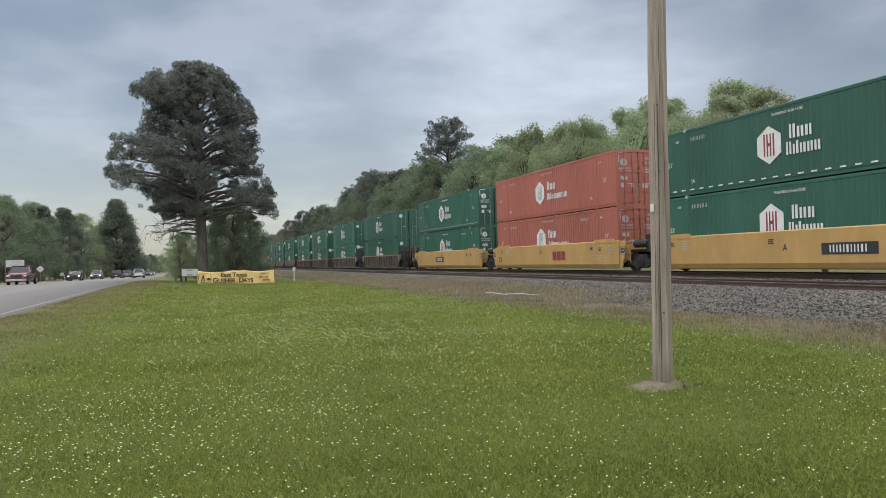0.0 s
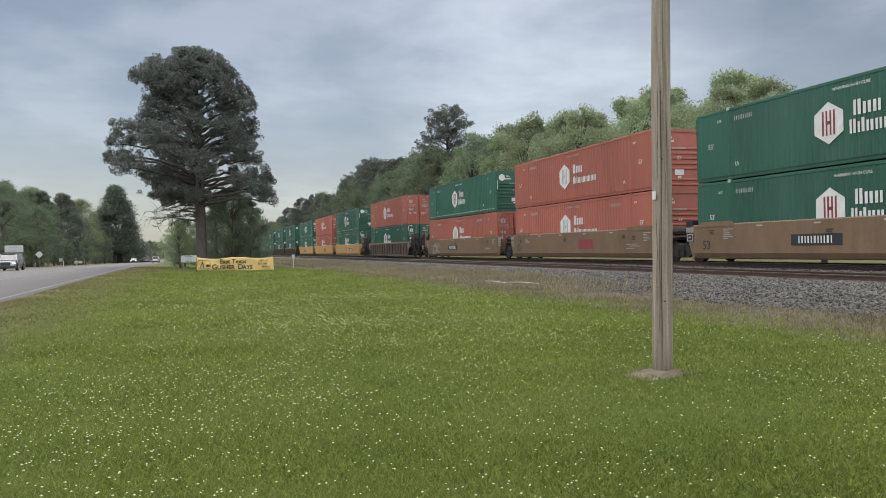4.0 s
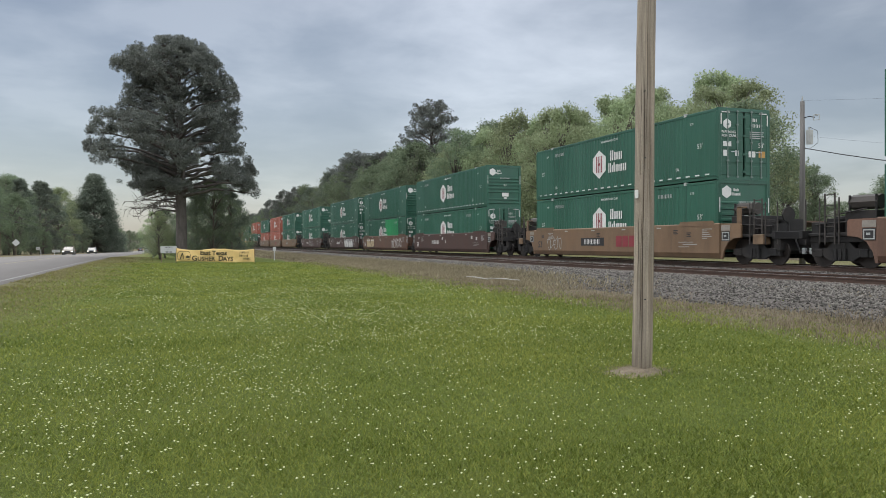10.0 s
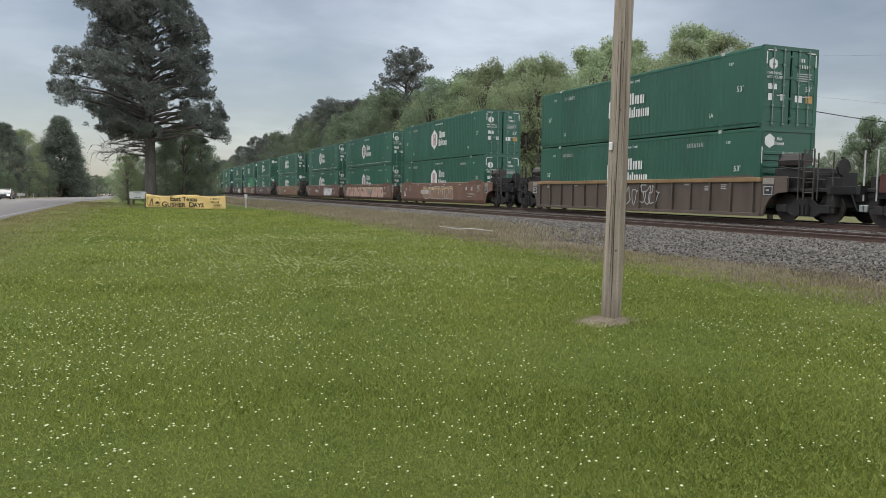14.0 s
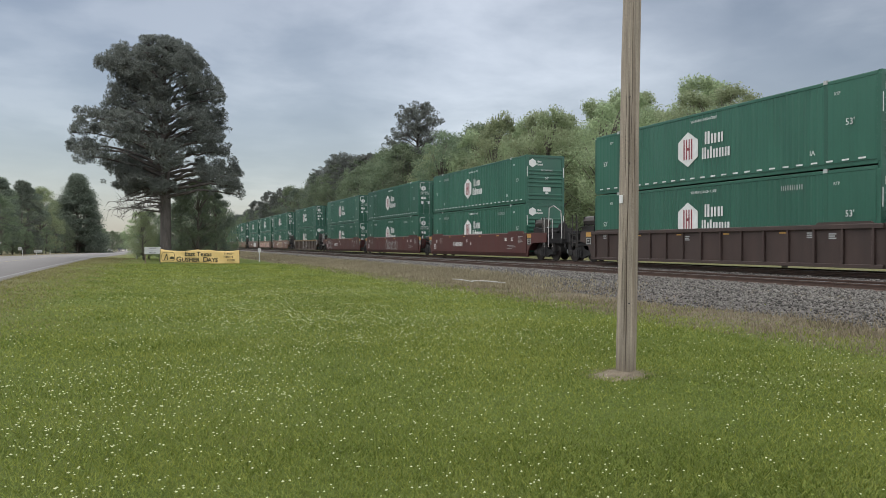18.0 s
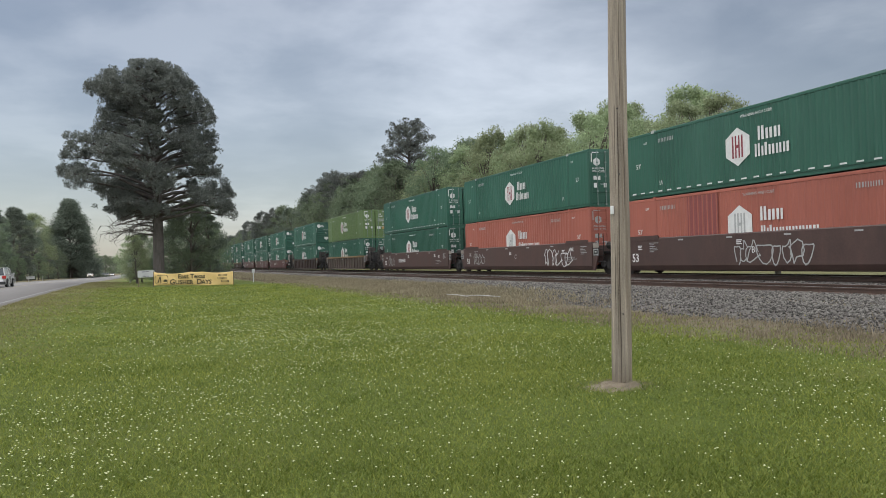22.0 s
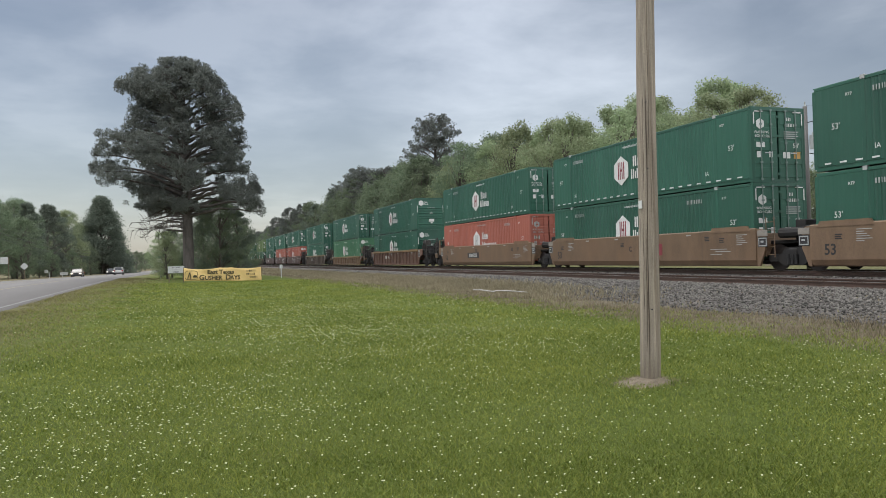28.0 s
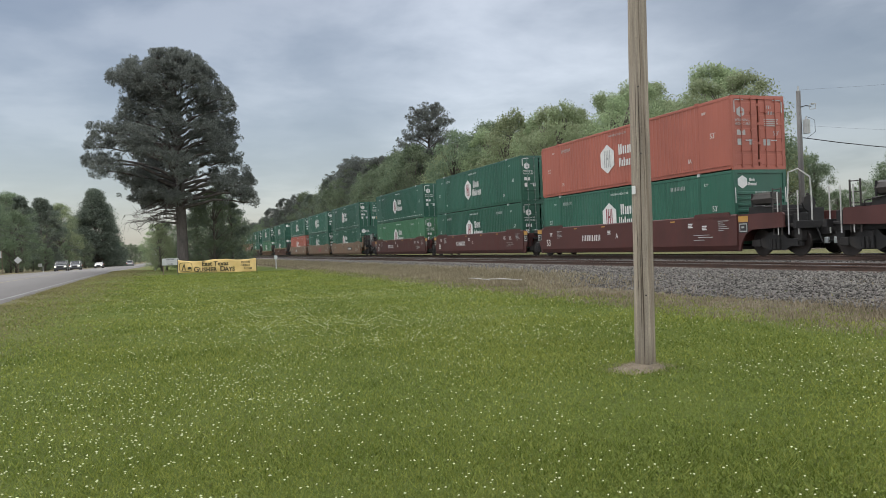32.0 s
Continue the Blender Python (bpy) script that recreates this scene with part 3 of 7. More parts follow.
def flat(name, pts, mat, parent, facing, at, depth=0.006):
    """A painted or stuck-on flat shape: 2D outline, set just proud of its wall."""
    key = (tuple(pts), mat)
    if key not in TEXTS:
        bm = bmesh.new()
        prism(bm, list(pts), "z", 0, depth)
        TEXTS[key] = bm_mesh(name, bm, mat)
    ob = new(name, TEXTS[key])
    ob.parent = parent
    ob.matrix_basis = Matrix.Translation(at) @ facing
    return ob


def rects(name, rs, mat, parent, facing, at, depth=0.004):
    """Several small painted bars as one piece of marking: (x0, x1, y0, y1) each."""
    key = (tuple(rs), mat)
    if key not in TEXTS:
        bm = bmesh.new()
        for a, b, c, d in rs:
            box(bm, a, b, c, d, 0, depth)
        TEXTS[key] = bm_mesh(name, bm, mat)
    ob = new(name, TEXTS[key])
    ob.parent = parent
    ob.matrix_basis = Matrix.Translation(at) @ facing
    return ob


def word_bars(n, h, seed, gap=0.18):
    """A row of plain upright bars in place of a word or code of n characters of height h."""
    rnd = random.Random(seed)
    out, x = [], 0.0
    for i in range(n):
        w = h * rnd.choice((0.2, 0.26, 0.34))
        out.append((x, x + w, 0, h))
        x += w + h * (gap + 0.16)
    return [(round(a - x / 2, 3), round(b - x / 2, 3), round(c - h / 2, 3), round(d - h / 2, 3)) for a, b, c, d in out]


def word_shapes(n, h, seed):
    """A brand word as plain upright bars, two for each of n characters, tall and low ones mixed."""
    rnd = random.Random(seed)
    out, x = [], 0.0
    for i in range(n):
        for k in range(2):
            w = h * rnd.choice((0.20, 0.24))
            out.append((x, x + w, 0, h if i == 0 or rnd.random() < 0.2 else h * 0.76))
            x += w + h * (0.13 if k == 0 else 0.17)
    return tuple((round(a - x / 2, 3), round(b - x / 2, 3), round(p, 3), round(q, 3)) for a, b, p, q in out)


HEX = ((-0.62, 0.34), (0.0, 0.72), (0.62, 0.34), (0.62, -0.34), (0.0, -0.72), (-0.62, -0.34))
COLOUR_WORDS = {"green": "dark green", "red": "orange-red", "lime": "lime green", "pale": "light green"}


def make_container(col, end, dashes, upper, seed, patch="", plain=False):
    s = container_meshes(col)
    h, w = CL / 2, CW / 2
    what = "door end" if end == "D" else "ribbed end"
    on = "stacked on another" if upper else "set in a well car"
    c = empty("shipping_container", pose(0, 0, 0), f"{COLOUR_WORDS[col]} corrugated container with {what} {on}", "container", "containers of the train")
    for nm in ("side_panel", "side_panel_far", "top_rail", "bottom_rail", "roof", "floor_pan", "front_wall", "end_frame"):
        share(nm.replace("_far", ""), s[nm], c)
    for x in (-w + 0.09, w - 0.09):
        for y in (-h + 0.08, h - 0.08):
            share("corner_post", s["corner_post"], c, loc=(x, y, 0))
        for d in POSTS:
            if x > 0:
                continue
            p = share("stacking_post", s["stacking_post"], c, loc=(-w + 0.045, h - d, 0))
            share("casting", s["casting"], p, "pale corner casting", loc=(-0.012, 0, 0))
    xw = -w - 0.006
    if end == "D":
        for sx in (-0.61, 0.61):
            d = share("door", s["door"], c, loc=(sx, -h, 0))
            for rx in (-0.22, 0.26) if sx < 0 else (-0.26, 0.22):
                r = share("lock_rod", s["lock_rod"], d, "grey-green lock rod", loc=(rx, -0.012, 0))
            share("door_handle", s["door_handle"], d, loc=(0.22, -0.01, 0))
        grey = "white" if col != "red" else "mark_grey"
        ye = -h - 0.03
        flat("end_emblem", tuple((round(a * 0.30, 3), round(b * 0.30, 3)) for a, b in HEX), grey, c, FACE_SOUTH, (-0.85, -h + 0.004, 2.25))
        if plain:
            end = "plain"
    if end == "D":
        rects("end_code", word_bars(4, 0.13, seed) , grey, c, FACE_SOUTH, (0.50, -h + 0.004, 2.45))
        rects("end_code", word_bars(6, 0.13, seed + 1), grey, c, FACE_SOUTH, (0.58, -h + 0.004, 2.22))
        lettering("end_warning", "WARNING\nHIGH CUBE", 0.15, grey, c, (-0.78, -h + 0.004, 1.85), FACE_SOUTH)
        rects("data_block", ((-0.35, 0.35, 0.12, 0.16), (-0.35, 0.3, 0.04, 0.08), (-0.35, 0.35, -0.04, 0.0), (-0.35, 0.2, -0.12, -0.08)), "mark_grey", c, FACE_SOUTH, (0.62, -h + 0.004, 1.82))
        rects("end_decal", ((-0.2, 0.2, -0.1, 0.1),), grey, c, FACE_SOUTH, (-0.85, -h + 0.002, 1.45))
        rects("end_decal", ((-0.09, 0.09, -0.12, 0.12),), grey, c, FACE_SOUTH, (-0.95, -h + 0.002, 1.08))
        rects("end_decal", ((-0.09, 0.09, -0.11, 0.11),), grey, c, FACE_SOUTH, (-0.38, -h + 0.002, 1.08))
        if col != "red":
            rects("orange_decal", ((-0.16, 0.16, -0.13, 0.13),), "mark_yellow", c, FACE_SOUTH, (0.88, -h + 0.002, 1.06))
        rects("end_decal", ((-0.17, 0.17, -0.12, 0.12),), grey, c, FACE_SOUTH, (0.38, -h + 0.002, 1.06))
        lettering("size_mark", "53'", 0.26, grey, c, (0.85, -h + 0.004, 1.42), FACE_SOUTH)
        for sx in (-1, 1):
            rects("reflector_bar", ((-0.025, 0.025, -0.22, 0.22),), grey, c, FACE_SOUTH, (sx * 1.15, -h - 0.004, 2.45))
            rects("reflector_bar", ((-0.2, 0.2, -0.02, 0.02),), grey, c, FACE_SOUTH, (sx * 0.92, -h - 0.004, 2.72))
    elif end == "P":
        share("end_wall", s["end_wall"], c)
        ye = -h + 0.034
        flat("end_emblem", tuple((round(a * 0.36, 3), round(b * 0.36, 3)) for a, b in HEX), "white", c, FACE_SOUTH, (-0.85, ye, 2.42))
        rects("end_brand_mark", word_shapes(3, 0.12, 5) + tuple((a, b, round(p - 0.17, 3), round(q - 0.17, 3)) for a, b, p, q in word_shapes(5, 0.12, 6)), "white", c, FACE_SOUTH, (-0.38, ye, 2.45))
        rects("warning_mark", word_bars(14, 0.09, 9), "mark_grey", c, FACE_SOUTH, (0.1, -h - 0.006, 2.0))
        lettering("size_mark", "53'", 0.22, "white", c, (0.1, -h - 0.006, 1.52), FACE_SOUTH)
        rects("data_plate", ((-0.25, 0.25, -0.13, 0.13), (-0.1, 0.1, -0.28, -0.18)), "white", c, FACE_SOUTH, (0.1, ye - 0.02, 0.86))
        for sx in (-1, 1):
            rects("reflector_bar", ((-0.02, 0.02, -0.3, 0.3),), "white", c, FACE_SOUTH, (sx * 1.22, -h - 0.006, 1.9))
    # long-side markings; y distances from the front end
    f = lambda d: h - d
    if patch:
        y0, y1 = (8.9, 13.6) if patch == "patch_green" else (4.2, 6.0)
        me = bm_mesh("repair_panel", corrugated(-w - 0.004, f(y1), f(y0), 0.2, CH - 0.14, 1), patch)
        share("repair_panel", me, c, "repainted repair panel of another shade")
    e = flat("side_emblem", HEX, "white", c, FACE_WEST, (xw, f(7.15), 1.47))
    bars = "mark_red" if col != "red" else "mark_grey"
    rects("emblem_stripe", ((-0.28, -0.2, -0.42, 0.42), (-0.12, -0.05, -0.42, 0.42), (0.05, 0.12, -0.42, 0.42), (0.2, 0.28, -0.42, 0.42), (-0.12, 0.12, -0.05, 0.07)), bars, e, Matrix(), (0, 0, 0.006))
    n2 = 5 if col != "red" else 9
    rects("brand_mark", word_shapes(3, 0.50, 21), "white", c, FACE_WEST, (xw, f(8.75), 1.56))
    rects("brand_mark", word_shapes(n2, 0.46 if n2 == 5 else 0.40, 22), "white", c, FACE_WEST, (xw, f(8.85 if n2 == 5 else 9.5), 0.98))
    lettering("warning_words", "WARNING HIGH CUBE", 0.15, "mark_grey" if col == "red" else "white", c, (xw, f(8.1), 2.56), FACE_WEST)
    if plain:
        return c
    for d, z in ((0.98, 1.45), (15.05, 1.45)):
        lettering("size_mark", "53'", 0.30, "white", c, (xw - 0.012, f(d), z - (0.02 if not upper else 0)), FACE_WEST)
    for d, z in ((2.55, 0.6), (13.55, 0.6)) if upper else ():
        lettering("panel_mark", "IA", 0.26, "white", c, (xw, f(d), z), FACE_WEST)
    for d in (1.53, 14.55):
        lettering("panel_mark", "RTP", 0.15, "white", c, (xw - 0.012, f(d), 2.42), FACE_WEST)
    for d in ((2.95,) if upper else (2.95, 12.7)):
        rects("code_mark", tuple(word_bars(10, 0.17, seed + 3)), "mark_grey", c, FACE_WEST, (xw, f(d), 2.42))
    if dashes:
        rects("reflective_tape", tuple((round(-7.6 + i * 0.62, 2), round(-7.6 + i * 0.62 + 0.27, 2), -0.028, 0.028) for i in range(25)), "white", c, FACE_WEST, (xw, 0, 0.26))
    return c


def truck_meshes():
    if "truck" in SHARED:
        return SHARED["truck"]
    s = {}
    bm = bmesh.new()
    tube(bm, [(-0.07, 0, 0), (-0.05, 0, 0), (0.05, 0, 0), (0.07, 0, 0)], [0.40, 0.46, 0.46, 0.50], 24)
    tube(bm, [(-0.09, 0, 0), (0.09, 0, 0)], 0.14, 12)
    s["wheel"] = bm_mesh("wheel", bm, "wheel")
    bm = bmesh.new()
    o = [(-1.22, 0.34), (-1.22, 0.58), (-0.55, 0.62), (-0.3, 0.86), (0.3, 0.86), (0.55, 0.62), (1.22, 0.58), (1.22, 0.34), (0.75, 0.36), (0.45, 0.2), (-0.45, 0.2), (-0.75, 0.36)]
    prism(bm, o, "x", -0.06, 0.06)
    for y in (-0.91, 0.91):
        box(bm, -0.1, 0.05, y - 0.17, y + 0.17, 0.32, 0.6, 0.02)
    for y in (-0.18, 0.0, 0.18):
        tube(bm, [(-0.08, y, 0.24), (-0.08, y, 0.6)], 0.075, 8)
    s["side_frame"] = bm_mesh("side_frame", bm, "iron")
    bm = bmesh.new()
    box(bm, -1.1, 1.1, -0.2, 0.2, 0.45, 0.8, 0.03)
    for y in (-0.91, 0.91):
        tube(bm, [(-0.8, y, 0.48), (0.8, y, 0.48)], 0.08, 8)
    s["bolster"] = bm_mesh("bolster", bm, "iron")
    SHARED["truck"] = s
    return s


def add_truck(car, y):
    s = truck_meshes()
    t = new("truck")
    t.parent, t.location = car, (0, y, 0)
    share("bolster", s["bolster"], t)
    for sx in (-1, 1):
        share("side_frame", s["side_frame"], t, loc=(sx * 1.0, 0, 0))
        for sy in (-0.91, 0.91):
            w = share("wheel", s["wheel"], t, loc=(sx * 0.76, sy, 0.475))
            if sx < 0:
                w.rotation_euler.z = math.pi
    return t


SILL_B, SILL_T = 0.17, 1.60       # bottom and top of a well car's side, above the rail
LIP = 1.345


def ribbon(pts, w):
    """Little quads along a stroke."""
    out = []
    for (x0, y0), (x1, y1) in zip(pts, pts[1:]):
        L = math.hypot(x1 - x0, y1 - y0) or 1e-6
        nx, ny = -(y1 - y0) / L * w / 2, (x1 - x0) / L * w / 2
        ex, ey = (x1 - x0) / L * w * 0.3, (y1 - y0) / L * w * 0.3
        out.append(((x0 - nx - ex, y0 - ny - ey), (x1 - nx + ex, y1 - ny + ey), (x1 + nx + ex, y1 + ny + ey), (x0 + nx - ex, y0 + ny - ey)))
    return out


def strokes(car, rnd, y0, y1, mat, zc, hh):
    """Sprayed scrawl that cannot be read: looping hand-drawn strokes, one letter a part."""
    y = y0
    while y < y1:
        w = rnd.uniform(0.45, 0.8) * hh
        k, m = rnd.uniform(0, 6.28), rnd.choice((1, 2, 2, 3))
        turn = rnd.uniform(4.6, 8.5)
        pts = []
        for i in range(17):
            a = k + turn * i / 16
            pts.append((-(0.5 * math.cos(a) + 0.18 * math.sin(m * a + k)) * w, (0.42 * math.sin(a) + 0.14 * math.cos((m + 1) * a)) * hh))
        bm = bmesh.new()
        for n, q in enumerate(ribbon(pts, hh * 0.06)):
            vs = [bm.verts.new((a, b, 0.0004 * n)) for a, b in q]
            bm.faces.new(vs)
        o = part("graffiti_letter", bm, mat, car)
        o.matrix_basis = Matrix.Translation((-LIP - 0.039, -y, zc + rnd.uniform(-0.06, 0.06) * hh)) @ FACE_WEST
        y += w * 0.9


def graffiti(car, rnd, y0, y1, mats, zc, hh):
    """Sprayed bubble shapes that spell nothing: leaning slabs with a dark outline, a slit and a pale cap."""
    y = y0
    while y < y1:
        w = rnd.uniform(0.62, 0.95) * hh
        lean, pinch, k = rnd.uniform(-0.16, 0.16), rnd.uniform(0.72, 1.15), rnd.uniform(0, 6)
        pts = []
        for i in range(20):
            a = 2 * math.pi * i / 20 + 0.16
            c, d = math.cos(a), math.sin(a)
            u = math.copysign(abs(c) ** 0.42, c) * (1 + 0.09 * math.sin(3 * a + k))
            v = math.copysign(abs(d) ** 0.42, d) * (1 + 0.07 * math.cos(2 * a + k))
            pts.append((w * 0.5 * u * (pinch if d > 0 else 1.0) + lean * hh * v, hh * 0.44 * v))
        shape = lambda kx, ky, dx, dy: tuple((round(a * kx + dx, 3), round(b * ky + dy, 3)) for a, b in pts)
        o = flat("graffiti_outline", shape(1.10, 1.09, 0, 0), mats[1], car, FACE_WEST, (-LIP - 0.036, -y, zc), 0.003)
        flat("graffiti_fill", shape(0.97, 0.97, 0, 0), mats[0], o, Matrix(), (0, 0, 0.003), 0.003)
        flat("graffiti_slit", shape(0.13, rnd.uniform(0.22, 0.45), rnd.uniform(-0.1, 0.1) * w, rnd.choice((-0.26, 0.1, 0.2)) * hh), mats[1], o, Matrix(), (0, 0, 0.006), 0.003)
        flat("graffiti_cap", shape(0.72, 0.14, lean * hh * 0.8, 0.33 * hh), mats[2], o, Matrix(), (0, 0, 0.0065), 0.002)
        y += w * 0.97


def make_car(style, paint, front, rear, seed, marks):
    """A double-stack well car unit. Origin at the middle of the well, on the rail. front, rear: 'art' shared truck or 'coup' coupler end."""
    rnd = random.Random(seed)
    words = {"well_yellow": "bright yellow", "well_tan": "faded tan", "well_rust": "rust-streaked orange-brown", "well_brown": "dark brown", "well_olive": "weathered olive-brown",
             "well_maroon": "clean maroon", "well_dark": "nearly black"}[paint]
    kind = "smooth-sided" if style == "S" else "ribbed-sided"
    car = empty("well_car", pose(0, 0, 0), f"{words} {kind} double-stack railway well car on the main track", "railway car", "cars of the train")
    h = CL / 2 + 0.18
    lip = LIP
    low = 0.36 if "W" in marks else 0.0      # a low-sided car
    top = SILL_T - low
    fkey = ("side", style, paint, low)
    if fkey not in SHARED:
        for sg in (-1, 1):
            bm = bmesh.new()
            if style == "S":
                o = [(sg * (lip - 0.0), top), (sg * (lip + 0.035), top - 0.04), (sg * (lip + 0.035), 0.40), (sg * (lip - 0.06), SILL_B + 0.04), (sg * (lip - 0.12), SILL_B), (sg * (lip - 0.2), SILL_B), (sg * (lip - 0.07), 0.36), (sg * (lip - 0.055), top - 0.04)]
                prism(bm, [(a, b) for a, b in o], "y", -h, h)
            else:
                o = [(sg * lip, top - 0.22), (sg * lip, SILL_B), (sg * (lip - 0.05), SILL_B), (sg * (lip - 0.05), top - 0.22)]
                prism(bm, o, "y", -h, h)
            SHARED[fkey + (sg,)] = bm_mesh("side_sill", bm, paint)
        bm = bmesh.new()
        for sg in (-1, 1):
            x0, x1 = sorted((sg * (lip - 0.06), sg * (lip + 0.085)))
            box(bm, x0, x1, -h, h, top - 0.22, top - 0.06, 0.015)
        SHARED[fkey + ("chord",)] = bm_mesh("top_chord", bm, "chord" if paint in ("well_olive", "well_tan", "well_rust") else paint)
        bm = bmesh.new()
        for sg in (-1, 1):
            x0, x1 = sorted((sg * (lip - 0.06), sg * (lip + 0.085)))
            box(bm, x0, x1, -h, h, SILL_B - 0.02, SILL_B + 0.10, 0.01)
        SHARED[fkey + ("foot",)] = bm_mesh("bottom_chord", bm, paint)
        bm = bmesh.new()
        box(bm, 0, 0.085, -0.045, 0.045, SILL_B + 0.08, top - 0.2, 0.01)
        SHARED[fkey + ("rib",)] = bm_mesh("rib", bm, paint)
        bm = bmesh.new()
        box(bm, -lip + 0.1, lip - 0.1, -h + 0.05, h - 0.05, 0.24, 0.36)
        SHARED[fkey + ("floor",)] = bm_mesh("well_floor", bm, "iron")
        bm = bmesh.new()
        box(bm, -lip + 0.02, lip - 0.02, -0.09, 0.09, 0.55, top - 0.2, 0.02)
        SHARED[fkey + ("bulk",)] = bm_mesh("end_bulkhead", bm, paint)
        bm = bmesh.new()
        e = 2.35 if paint == "well_maroon" else 1.15
        o = [(0.0, SILL_B), (0.0, top - 0.02), (e - 0.06, top - 0.04), (e, top - 0.1), (e, 1.02), (0.72, 0.98), (0.42, 0.82), (0.2, 0.52), (0.1, SILL_B)]
        prism(bm, o, "x", -0.04, 0.04)
        SHARED[fkey + ("shoulder", "coup")] = bm_mesh("end_shoulder", bm, paint)
        bm = bmesh.new()
        o = [(0.0, SILL_B), (0.0, top - 0.02), (0.28, top - 0.06), (0.42, 1.3), (0.42, 0.78), (0.30, 0.55), (0.14, SILL_B)]
        prism(bm, o, "x", -0.04, 0.04)
        SHARED[fkey + ("shoulder", "art")] = bm_mesh("end_shoulder", bm, paint)
        bm = bmesh.new()
        box(bm, -0.75, 0.75, 0.0, 2.0, 0.98, 1.12, 0.02)
        box(bm, -0.3, 0.3, 0.0, 2.1, 0.72, 0.98, 0.02)
        SHARED[fkey + ("arm",)] = bm_mesh("articulation_arm", bm, "iron")
        bm = bmesh.new()
        box(bm, -1.2, 1.2, 0.1, 3.0, 1.02, 1.14, 0.02)
        box(bm, -0.35, 0.35, 0.1, 3.35, 0.70, 1.02, 0.02)
        box(bm, -1.08, 1.08, 2.55, 2.9, 0.5, 1.02, 0.03)
        box(bm, -1.12, -1.0, 0.1, 2.9, 0.82, 1.02, 0.02)
        box(bm, -1.45, 1.45, 2.9, 3.05, 0.95, 1.22, 0.01)
        SHARED[fkey + ("deck",)] = bm_mesh("end_platform", bm, "iron")
        SHARED[fkey] = True
    for sg in (-1, 1):
        sill = share("side_sill", SHARED[fkey + (sg,)], car)
        if style == "R":
            for i in range(15):
                y = -h + 0.35 + i * (2 * h - 0.7) / 14
                r = share("rib", SHARED[fkey + ("rib",)], sill, loc=(sg * lip, y, 0))
                if sg < 0:
                    r.rotation_euler.z = math.pi
        for end in (-1, 1):
            o = share("end_shoulder", SHARED[fkey + ("shoulder", front if end > 0 else rear)], car, loc=(sg * (lip - 0.05), end * h, 0))
            if end < 0:
                o.rotation_euler.z = math.pi
    if style == "R":
        share("top_chord", SHARED[fkey + ("chord",)], car)
        share("bottom_chord", SHARED[fkey + ("foot",)], car)
    share("well_floor", SHARED[fkey + ("floor",)], car)
    for end, sort in ((1, front), (-1, rear)):
        share("end_bulkhead", SHARED[fkey + ("bulk",)], car, loc=(0, end * h, 0))
        if sort == "art":
            o = share("articulation_arm", SHARED[fkey + ("arm",)], car, loc=(0, end * h, 0))
        else:
            o = share("end_platform", SHARED[fkey + ("deck",)], car, loc=(0, end * h, 0))
            add_end_gear(car, o, end, h, paint, rnd)
        if end < 0:
            o.rotation_euler.z = math.pi
        if sort == "coup":
            add_truck(car, end * (h + 1.65))
        elif end < 0:
            add_truck(car, end * (h + 1.50))
            add_ladder(car, -h - 0.35, paint)
    if not low:
        add_guides(car, style, paint, h)
    add_car_marks(car, style, paint, h, rnd, marks)
    return car


